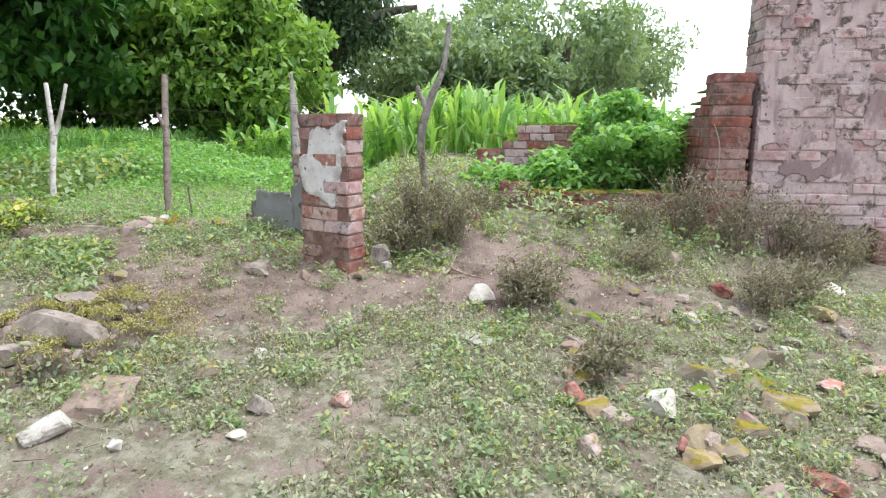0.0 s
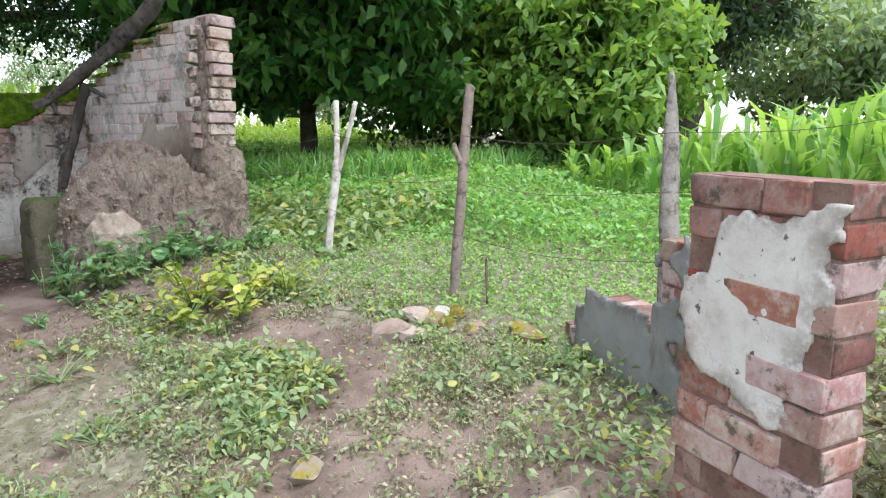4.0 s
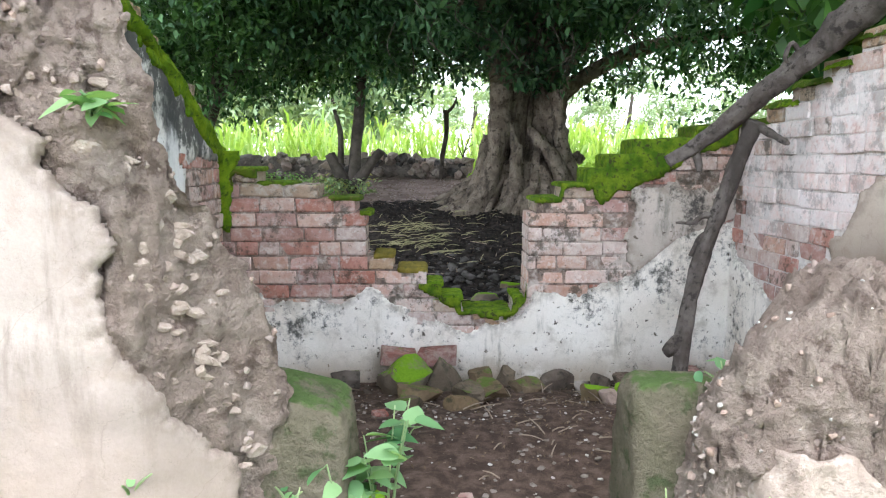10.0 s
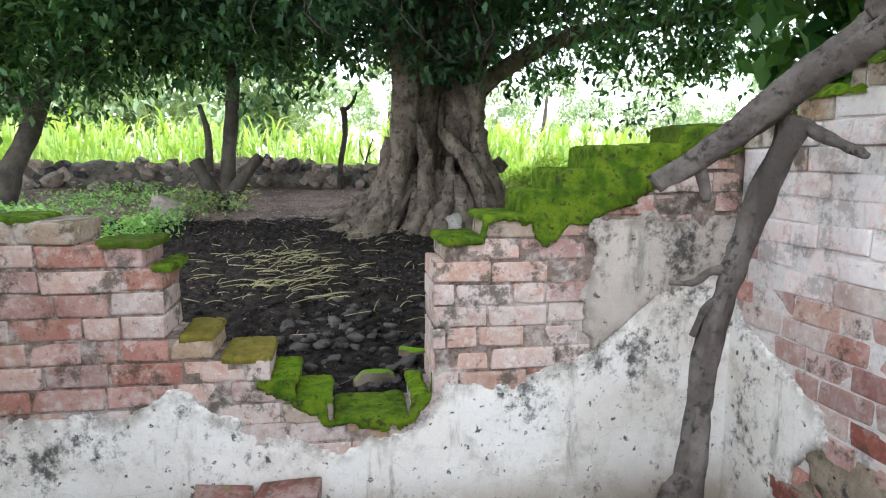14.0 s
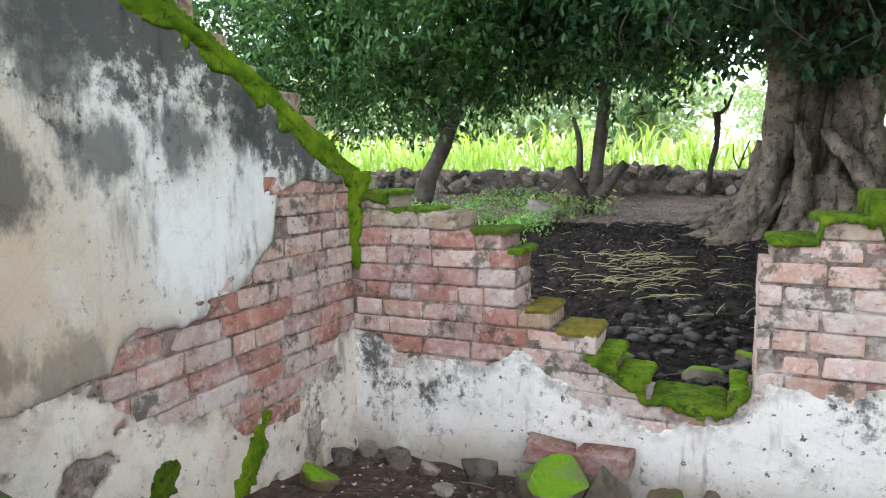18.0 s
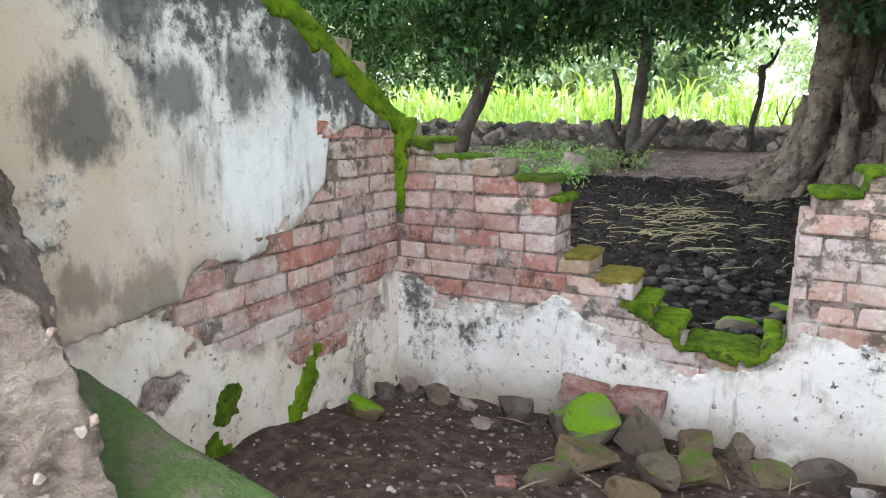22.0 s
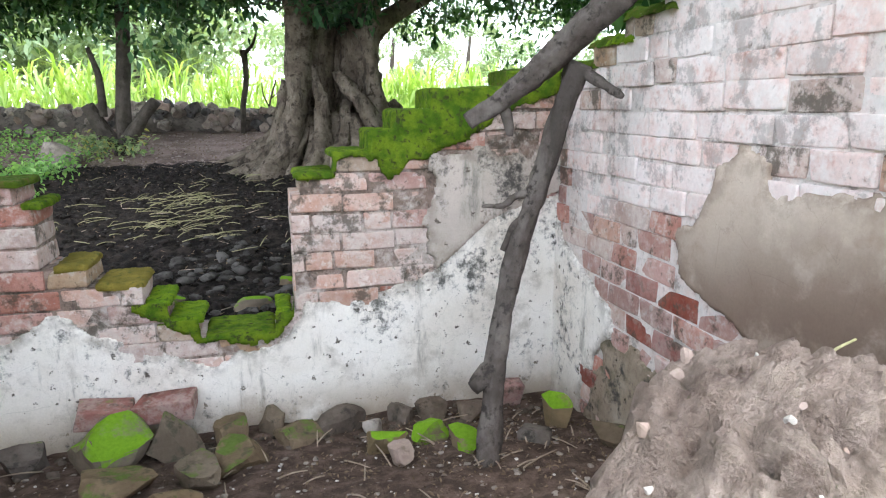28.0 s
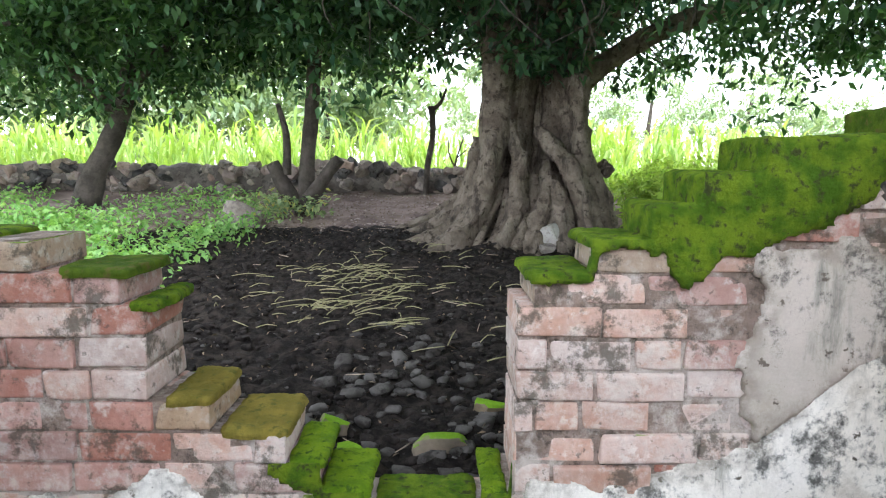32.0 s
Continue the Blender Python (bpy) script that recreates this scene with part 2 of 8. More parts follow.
MORTAR_WASHED = surface("whitewashed_mortar", (0.66, 0.56, 0.52), (0.72, 0.62, 0.58), (0.46, 0.36, 0.32), 12, 90, bump=0.8, wash=((0.76, 0.71, 0.68), 0.47, 0.5))
MORTAR_MAUVE = surface("faded_mortar", (0.44, 0.32, 0.315), (0.52, 0.40, 0.39), (0.32, 0.22, 0.215), 12, 90, bump=0.8, wash=((0.58, 0.47, 0.46), 0.5))
MORTAR_RED = surface("red_earth_mortar", (0.22, 0.13, 0.11), (0.30, 0.20, 0.17), (0.16, 0.11, 0.09), 12, 90, bump=0.8)
ADOBE = surface("adobe_earth", (0.35, 0.268, 0.225), (0.46, 0.37, 0.315), (0.21, 0.155, 0.13), 6, 60, bump=1.0, distance=0.06, streak=(0.30, 0.23, 0.195), fine_amount=0.75)
ADOBE_PALE = surface("adobe_pale_rubble", (0.48, 0.39, 0.33), (0.39, 0.305, 0.255), (0.55, 0.47, 0.41), 8, 45, bump=0.9, distance=0.025)
ADOBE_MOSS = surface("mossy_adobe", (0.20, 0.17, 0.125), (0.15, 0.135, 0.09), (0.085, 0.10, 0.05), 6, 60, bump=1.0, distance=0.03, moss=0.62, moss_colour=(0.06, 0.09, 0.03))
PLASTER_BACK = plaster_material("white_lime_plaster", (0.86, 0.82, 0.765), (0.78, 0.725, 0.655), (0.30, 0.28, 0.24), (0.38, 0.33, 0.27), 0.57, black=(((-0.12, 0, 1), 0.08, 0.5), 0.045), warm=(((0, 0, -1), -0.3, -0.05), (0.40, 0.33, 0.25)))
PLASTER_GREY = plaster_material("grey_worn_plaster", (0.46, 0.41, 0.36), (0.56, 0.49, 0.44), (0.22, 0.21, 0.18), (0.40, 0.33, 0.27), 0.58, black=(((0, 0, 1), 0.7, 1.2), 0.06))
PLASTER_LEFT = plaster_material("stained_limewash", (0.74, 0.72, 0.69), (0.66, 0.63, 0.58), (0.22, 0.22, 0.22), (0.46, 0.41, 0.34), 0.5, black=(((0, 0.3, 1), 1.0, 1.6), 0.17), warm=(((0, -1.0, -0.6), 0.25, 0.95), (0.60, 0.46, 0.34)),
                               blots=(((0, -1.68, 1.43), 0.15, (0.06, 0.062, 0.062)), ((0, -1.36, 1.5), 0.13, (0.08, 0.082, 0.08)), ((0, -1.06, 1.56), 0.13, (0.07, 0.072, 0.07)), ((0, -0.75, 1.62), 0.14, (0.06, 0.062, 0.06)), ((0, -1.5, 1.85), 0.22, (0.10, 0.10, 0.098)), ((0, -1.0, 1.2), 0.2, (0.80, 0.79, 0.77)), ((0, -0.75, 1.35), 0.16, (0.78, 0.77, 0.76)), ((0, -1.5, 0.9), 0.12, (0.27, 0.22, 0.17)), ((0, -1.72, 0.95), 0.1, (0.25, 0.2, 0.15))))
PLASTER_BASE = plaster_material("patchy_low_plaster", (0.83, 0.76, 0.66), (0.72, 0.61, 0.50), (0.30, 0.26, 0.18), (0.40, 0.33, 0.24), 0.58, black=(((0, 0, 1), 0.2, 0.8), 0.0))
PLASTER_TAN = plaster_material("tan_smoke_stained_plaster", (0.50, 0.405, 0.33), (0.58, 0.49, 0.41), (0.20, 0.14, 0.105), (0.36, 0.26, 0.2), 0.62, spots=False, warm=(((0, -0.25, -1), -0.95, -0.5), (0.17, 0.115, 0.085)))
PLASTER_FRONT = plaster_material("cream_plaster", (0.32, 0.262, 0.23), (0.42, 0.355, 0.315), (0.25, 0.205, 0.175), (0.33, 0.255, 0.205), 0.5, spots=False, warm=(((0, 0, -1), -1.0, -0.6), (0.37, 0.29, 0.245)),
                                blots=(((0.15, -2.3, 1.25), 0.2, (0.52, 0.48, 0.44)), ((0.6, -2.3, 0.6), 0.14, (0.45, 0.35, 0.29)), ((0.05, -2.3, 0.85), 0.2, (0.33, 0.26, 0.21)), ((0.35, -2.3, 0.62), 0.14, (0.30, 0.24, 0.2)), ((-0.2, -2.3, 1.5), 0.22, (0.34, 0.28, 0.24))))
PLASTER_PILLAR = plaster_material("pillar_white_plaster", (0.76, 0.73, 0.71), (0.64, 0.59, 0.57), (0.34, 0.30, 0.27), (0.42, 0.36, 0.32), 0.6)
MOSS = surface("bright_moss", (0.10, 0.19, 0.008), (0.19, 0.29, 0.012), (0.05, 0.10, 0.012), 14, 160, bump=1.0, distance=0.012)
MOSS_DARK = surface("dark_moss", (0.045, 0.085, 0.008), (0.10, 0.15, 0.012), (0.12, 0.11, 0.03), 14, 160, bump=1.0, distance=0.012)
MOSS_OCHRE = surface("ochre_moss", (0.19, 0.155, 0.03), (0.28, 0.22, 0.045), (0.14, 0.13, 0.03), 14, 140, bump=1.0, distance=0.012)
STONE = surface("grey_brown_stone", (0.22, 0.18, 0.15), (0.34, 0.29, 0.25), (0.14, 0.12, 0.105), 8, 60, vary=0.45, moss=0.12, moss_colour=(0.16, 0.14, 0.03))
STONE_DARK = surface("dark_earthy_stone", (0.10, 0.08, 0.066), (0.17, 0.14, 0.115), (0.065, 0.055, 0.045), 8, 60, vary=0.5, moss=0.15, moss_colour=(0.10, 0.12, 0.03))
STONE_WHITE = surface("pale_limestone", (0.56, 0.525, 0.48), (0.46, 0.415, 0.37), (0.30, 0.255, 0.215), 8, 60, vary=0.15)
STONE_PINK = surface("pinkish_stone", (0.36, 0.28, 0.24), (0.29, 0.22, 0.185), (0.21, 0.16, 0.13), 7, 60, vary=0.35, moss=0.1, moss_colour=(0.16, 0.14, 0.04))
BANK = surface("mossy_stony_earth", (0.20, 0.155, 0.115), (0.32, 0.265, 0.20), (0.42, 0.37, 0.30), 9, 60, bump=1.0, distance=0.04, moss=0.38, moss_colour=(0.15, 0.13, 0.03), moss_scale=14)
STONE_OCHRE = surface("stone_with_ochre_moss", (0.28, 0.22, 0.17), (0.34, 0.28, 0.2), None, 8, 60, vary=0.3, moss=0.56, moss_colour=(0.16, 0.13, 0.022))
STONE_VIVID = surface("stone_with_vivid_moss", (0.15, 0.12, 0.08), (0.2, 0.15, 0.1), None, 8, 60, vary=0.2, moss=0.85, moss_colour=(0.095, 0.175, 0.010), moss_scale=5)
STONE_MOSS = surface("stone_with_green_moss", (0.125, 0.095, 0.066), (0.17, 0.13, 0.09), (0.075, 0.066, 0.045), 8, 60, vary=0.3, moss=0.42, moss_colour=(0.06, 0.085, 0.018))
MOSS_OLIVE = surface("olive_moss", (0.06, 0.125, 0.008), (0.16, 0.235, 0.014), (0.05, 0.06, 0.02), 16, 150, bump=1.0, distance=0.014)
STONE_GREY = surface("dark_grey_field_stone", (0.055, 0.05, 0.047), (0.12, 0.112, 0.105), (0.035, 0.031, 0.029), 8, 60, vary=0.6)
SOIL = surface("dark_wet_soil", (0.014, 0.011, 0.0095), (0.048, 0.037, 0.032), None, 20, 90, bump=1.0, vary=0.4)
BARK = surface("fig_bark", (0.16, 0.125, 0.096), (0.29, 0.238, 0.19), (0.075, 0.058, 0.045), 7, 45, bump=1.0, distance=0.04, streak=(0.07, 0.056, 0.046), fine_amount=0.7)
BARK_DARK = surface("dark_bark", (0.06, 0.05, 0.042), (0.11, 0.092, 0.078), None, 7, 50, bump=1.0, distance=0.02)
WOOD_GREY = surface("grey_weathered_wood", (0.09, 0.075, 0.066), (0.165, 0.142, 0.127), (0.045, 0.038, 0.034), 9, 60, bump=0.9, distance=0.012, streak=(0.08, 0.068, 0.06))
WOOD_POST = surface("silvery_post_wood", (0.25, 0.22, 0.20), (0.36, 0.33, 0.30), (0.14, 0.12, 0.105), 9, 60, bump=0.9, distance=0.012, streak=(0.13, 0.11, 0.10))
WOOD_PALE = surface("pale_stripped_wood", (0.52, 0.47, 0.44), (0.64, 0.60, 0.56), (0.34, 0.29, 0.26), 9, 60, bump=0.6, streak=(0.30, 0.25, 0.22))
WOOD_BROWN = surface("brown_post_wood", (0.22, 0.17, 0.15), (0.30, 0.24, 0.21), (0.13, 0.10, 0.09), 9, 60, bump=0.9)
WIRE = surface("rusty_wire", (0.09, 0.075, 0.065), (0.16, 0.12, 0.10), None, 20, 90, rough=0.6)
TWIG = surface("dry_twig", (0.26, 0.20, 0.15), (0.38, 0.31, 0.24), None, 20, 90)
STRAW = surface("dry_straw", (0.36, 0.32, 0.19), (0.27, 0.26, 0.13), None, 20, 90)
LEAF_FIG = leafy("fig_leaves", (0.018, 0.058, 0.032), (0.115, 0.22, 0.115), 0.33, 0.33)
LEAF_YARD = leafy("yard_tree_leaves", (0.016, 0.05, 0.02), (0.095, 0.19, 0.075), 0.36, 0.3)
LEAF_BROAD = leafy("broad_tree_leaves", (0.022, 0.08, 0.022), (0.12, 0.24, 0.06), 0.38, 0.35)
LEAF_LIGHT = leafy("light_bush_leaves", (0.095, 0.20, 0.045), (0.33, 0.47, 0.14), 0.45, 0.35)
LEAF_WEED = leafy("weed_leaves", (0.14, 0.23, 0.11), (0.42, 0.50, 0.29), 0.5, 0.35, (0.45, 0.44, 0.16))
LEAF_VINE = leafy("vine_leaves", (0.09, 0.22, 0.095), (0.31, 0.47, 0.23), 0.42, 0.35)
LEAF_YELLOW = leafy("yellowish_shrub_leaves", (0.20, 0.30, 0.05), (0.44, 0.48, 0.12), 0.5, 0.35, (0.60, 0.55, 0.16))
LEAF_COVER = leafy("ground_cover_leaves", (0.17, 0.20, 0.12), (0.42, 0.44, 0.31), 0.55, 0.3, (0.52, 0.46, 0.33))
LEAF_SHRUB = leafy("sunlit_shrub_leaves", (0.24, 0.38, 0.06), (0.44, 0.56, 0.16), 0.5, 0.45)
LEAF_GRASSY = leafy("fresh_trampled_weeds", (0.15, 0.31, 0.085), (0.36, 0.54, 0.20), 0.5, 0.35, (0.38, 0.48, 0.17))
LEAF_LUSH = leafy("lush_field_weeds", (0.13, 0.30, 0.085), (0.34, 0.53, 0.21), 0.5, 0.4)
LEAF_CORN = leafy("corn_leaves", (0.13, 0.29, 0.07), (0.42, 0.58, 0.23), 0.42, 0.45)
LEAF_FIELD = leafy("bright_field_leaves", (0.18, 0.32, 0.045), (0.35, 0.47, 0.12), 0.5, 0.45)
LEAF_PALE = leafy("pale_field_leaves", (0.19, 0.32, 0.07), (0.40, 0.50, 0.20), 0.5, 0.4)
# distance haze is put into this leaf colour: paler and greyer
LEAF_FAR_HAZED = leafy("far_leaves_haze_tint", (0.16, 0.235, 0.135), (0.32, 0.405, 0.25), 0.6, 0.3)
LEAF_FAR_DARK = leafy("far_dark_leaves", (0.03, 0.06, 0.032), (0.075, 0.12, 0.06), 0.6, 0.2)
LEAF_DRY = leafy("dusty_bush_leaves", (0.13, 0.125, 0.085), (0.30, 0.285, 0.20), 0.6, 0.25)
LEAF_DEAD = leafy("dead_leaves", (0.07, 0.046, 0.03), (0.22, 0.16, 0.11), 0.7, 0.1)


# ---- builders ----
def smooth(a, b, v):
    u = min(1.0, max(0.0, (v - a) / (b - a)))
    return u * u * (3 - 2 * u)


def nz(x, y, z=0.0, f=1.0, octaves=4):
    return noise.fractal(Vector((x * f, y * f, z * f)), 0.9, 2.0, octaves)


def thing(name, at, label="", category="", group=""):
    ob = new(name)
    ob.location = at
    ob.empty_display_size = 0.1
    return tagged(ob, label, category, group)


def hang(ob, parent):
    """Parent ob without moving it, for a parent that is only shifted."""
    if parent is not None:
        off = Vector(parent.location)
        p = parent.parent
        while p is not None:
            off += Vector(p.location)
            p = p.parent
        ob.parent = parent
        ob.location = Vector(ob.location) - off
    return ob


def part(name, bm, material, parent, label=""):
    """Links a bmesh as one mesh object under a thing or under a part."""
    me = bpy.data.meshes.new(name)
    bm.to_mesh(me)
    bm.free()
    me.materials.append(material)
    ob = hang(new(name, me), parent)
    return tagged(ob, label)


def fast(name, verts, faces, material, parent=None, label="", shade=False):
    """A mesh object out of arrays; faces all have the same number of corners."""
    verts, faces = np.asarray(verts, np.float32), np.asarray(faces, np.int32)
    me = bpy.data.meshes.new(name)
    k = faces.shape[1]
    me.vertices.add(len(verts))
    me.vertices.foreach_set("co", verts.ravel())
    me.loops.add(faces.size)
    me.loops.foreach_set("vertex_index", faces.ravel())
    me.polygons.add(len(faces))
    me.polygons.foreach_set("loop_start", np.arange(0, faces.size, k, dtype=np.int32))
    me.polygons.foreach_set("loop_total", np.full(len(faces), k, np.int32))
    if shade:
        me.polygons.foreach_set("use_smooth", np.ones(len(faces), bool))
    me.update(calc_edges=True)
    me.materials.append(material)
    ob = hang(new(name, me), parent)
    return tagged(ob, label)


rng = np.random.default_rng(7)


def leaves(at, size, lean=0.6, width=0.5, heading=None, droop=0.25, r=rng):
    """Kite-shaped leaves folded along the middle, at the given places: verts and quads. lean: 0 lies flat, 1 turns any way."""
    at = np.asarray(at, float)
    n = len(at)
    size = np.broadcast_to(size, n) * r.uniform(0.7, 1.25, n)
    a = r.uniform(0, 2 * np.pi, n) if heading is None else heading
    el = r.normal(-droop, lean, n)
    d = np.stack([np.cos(a) * np.cos(el), np.sin(a) * np.cos(el), np.sin(el)], 1)
    side = np.stack([-np.sin(a), np.cos(a), r.normal(0, lean, n)], 1)
    side /= np.linalg.norm(side, axis=1, keepdims=True)
    up = np.cross(d, side)
    s = size[:, None]
    base, tip = at, at + d * s - up * s * 0.12
    midl = at + d * s * 0.45 + side * s * width * 0.5 + up * s * 0.08
    midr = at + d * s * 0.45 - side * s * width * 0.5 + up * s * 0.08
    v = np.stack([base, midl, tip, midr], 1).reshape(-1, 3)
    return v, np.arange(4 * n).reshape(n, 4)


def broad_leaves(at, size, lean=0.6, width=0.7, r=rng):
    """Heart-shaped leaves of eight quads, folded along the rib and drooping at the tip."""
    at = np.asarray(at, float)
    n = len(at)
    s = (np.broadcast_to(size, n) * r.uniform(0.55, 1.2, n))[:, None]
    a = r.uniform(0, 2 * np.pi, n)
    el = r.normal(0.05, lean * 0.7, n)
    d = np.stack([np.cos(a) * np.cos(el), np.sin(a) * np.cos(el), np.sin(el)], 1)
    side = np.stack([-np.sin(a), np.cos(a), r.normal(0, lean * 0.6, n)], 1)
    side /= np.linalg.norm(side, axis=1, keepdims=True)
    up = np.cross(d, side)
    up *= np.sign(up[:, 2:3] + 1e-6)
    w = width * r.uniform(0.8, 1.15, (n, 1))
    curl = r.uniform(0.1, 0.3, (n, 1))
    rows = []
    for t, half, rise in ((0.0, 0.0, 0.0), (0.1, 0.3, 0.05), (0.28, 0.48, 0.07), (0.52, 0.44, 0.05), (0.78, 0.25, 0.03), (1.0, 0.0, 0.0)):
        mid = at + d * s * t - up * s * curl * t * t
        rows += [mid + side * s * w * half + up * s * rise, mid, mid - side * s * w * half + up * s * rise]
    v = np.stack(rows, 1).reshape(-1, 3)
    k = np.arange(n)[:, None] * 18
    quads = [k + [3 * i + a0, 3 * i + a0 + 1, 3 * i + a0 + 4, 3 * i + a0 + 3] for i in range(5) for a0 in (0, 1)]
    return v, np.concatenate(quads)


def blades(at, height, width, bend=0.5, r=rng):
    """Upright blades of two quads each, bent over at the top."""
    at = np.asarray(at, float)
    n = len(at)
    h = np.broadcast_to(height, n) * r.uniform(0.6, 1.2, n)
    a = r.uniform(0, 2 * np.pi, n)
    out = np.stack([np.cos(a), np.sin(a), 0 * a], 1)
    side = np.stack([-np.sin(a), np.cos(a), 0 * a], 1) * np.broadcast_to(width, n)[:, None] / 2
    b = bend * r.uniform(0.3, 1.3, n)
    z = np.array([0, 0, 1.0])
    p1 = at + z * h[:, None] * 0.6 + out * (h * b * 0.3)[:, None]
    p2 = at + z * (h * (1 - b * 0.25))[:, None] + out * (h * b)[:, None]
    v = np.stack([at - side * 0.6, at + side * 0.6, p1 + side, p1 - side, p2 + side * 0.1, p2 - side * 0.1], 1).reshape(-1, 3)
    k = np.arange(n)[:, None] * 6
    return v, np.concatenate([k + [0, 1, 2, 3], k + [3, 2, 4, 5]])


def join(*meshes):
    v, f, n = [], [], 0
    for a, b in meshes:
        v.append(a)
        f.append(np.asarray(b) + n)
        n += len(a)
    return np.concatenate(v), np.concatenate(f)


def tube(points, radii, sides=8, rough=0.0, steps=5, seed=0.0, lobes=0):
    """A tapered limb along smooth points: verts and quads."""
    pts = [Vector(p) for p in points]
    line, rad = [], []
    for i in range(len(pts) - 1):
        p0, p1, p2, p3 = pts[max(i - 1, 0)], pts[i], pts[i + 1], pts[min(i + 2, len(pts) - 1)]
        for k in range(steps):
            t = k / steps
            line.append(0.5 * ((2 * p1) + (p2 - p0) * t + (2 * p0 - 5 * p1 + 4 * p2 - p3) * t * t + (3 * p1 - p0 - 3 * p2 + p3) * t ** 3))
            rad.append(radii[i] + (radii[i + 1] - radii[i]) * t)
    line.append(pts[-1])
    rad.append(radii[-1])
    v = []
    x = None
    for i, p in enumerate(line):
        d = (line[min(i + 1, len(line) - 1)] - line[max(i - 1, 0)]).normalized()
        if x is None:
            x = d.orthogonal().normalized()
        x = (x - d * x.dot(d)).normalized()
        y = d.cross(x)
        for k in range(sides):
            a = 2 * math.pi * k / sides
            q = x * math.cos(a) + y * math.sin(a)
            r = rad[i] * (1 + rough * nz(p.x + q.x * 0.3 + seed, p.y + q.y * 0.3, p.z * 0.6 + q.z * 0.3, 4.0, 3))
            if lobes:
                r *= 1 + 0.12 * math.sin(lobes * a + p.z * 1.3 + seed)
            v.append(p + q * r)
    n = len(line)
    f = [(i * sides + k, i * sides + (k + 1) % sides, (i + 1) * sides + (k + 1) % sides, (i + 1) * sides + k) for i in range(n - 1) for k in range(sides)]
    v += [line[0] - (line[1] - line[0]).normalized() * rad[0] * 0.15, line[-1] + (line[-1] - line[-2]).normalized() * rad[-1] * 0.15]
    a, b = len(v) - 2, len(v) - 1
    f += [(a, (k + 1) % sides, k, k) for k in range(0)]
    for k in range(0, sides, 2):
        f.append((a, (k + 2) % sides, (k + 1) % sides, k))
        o = (n - 1) * sides
        f.append((b, o + k, o + (k + 1) % sides, o + (k + 2) % sides))
    return np.array([tuple(p) for p in v]), np.array(f)


def lump(levels, around=72, dz=0.03, rough=0.05, square=4.0, seed=0.0, vertical=0.4, flutes=0.0):
    """A weathered mass given by rows of (z, x0, x1, y0, y1): verts and quads."""
    zs = np.array([l[0] for l in levels])
    n = max(6, int((zs[-1] - zs[0]) / dz))
    v = []
    for i in range(n + 1):
        z = zs[0] + (zs[-1] - zs[0]) * i / n
        x0, x1, y0, y1 = (np.interp(z, zs, [l[k] for l in levels]) for k in range(1, 5))
        cx, cy, hx, hy = (x0 + x1) / 2, (y0 + y1) / 2, (x1 - x0) / 2, (y1 - y0) / 2
        for k in range(around):
            a = 2 * math.pi * k / around
            c, s = math.cos(a), math.sin(a)
            q = (abs(c) ** square + abs(s) ** square) ** (-1 / square)
            px, py = cx + hx * c * q, cy + hy * s * q
            d = nz(px + seed, py, z * vertical, 3.0, 5) * rough + nz(px + seed, py + 3, z, 13.0, 4) * rough * 0.55 + nz(px + seed, py + 7, z, 34.0, 2) * rough * 0.16
            if flutes:
                d -= abs(nz(px * 1.0 + seed, py, z * 0.12, 9.0, 2)) * flutes
            v.append((px + c * d, py + s * d, z + nz(px, py, seed, 5.0, 3) * rough * 0.8))
    f = [(i * around + k, i * around + (k + 1) % around, (i + 1) * around + (k + 1) % around, (i + 1) * around + k) for i in range(n) for k in range(around)]
    o = n * around
    top = np.mean(v[o:], axis=0)
    ring = v[o:]
    for j in (0.66, 0.33):
        b = len(v)
        for p in ring:
            m = top + (np.array(p) - top) * j
            m[2] += nz(m[0] + seed, m[1], 2.0, 8.0, 4) * rough * 0.8
            v.append(tuple(m))
        f += [(o + k, o + (k + 1) % around, b + (k + 1) % around, b + k) for k in range(around)]
        o = b
    v.append(tuple(top))
    f += [(len(v) - 1, o + k, o + k + 1, o + (k + 2) % around) for k in range(0, around, 2)]
    return np.array(v), np.array(f)


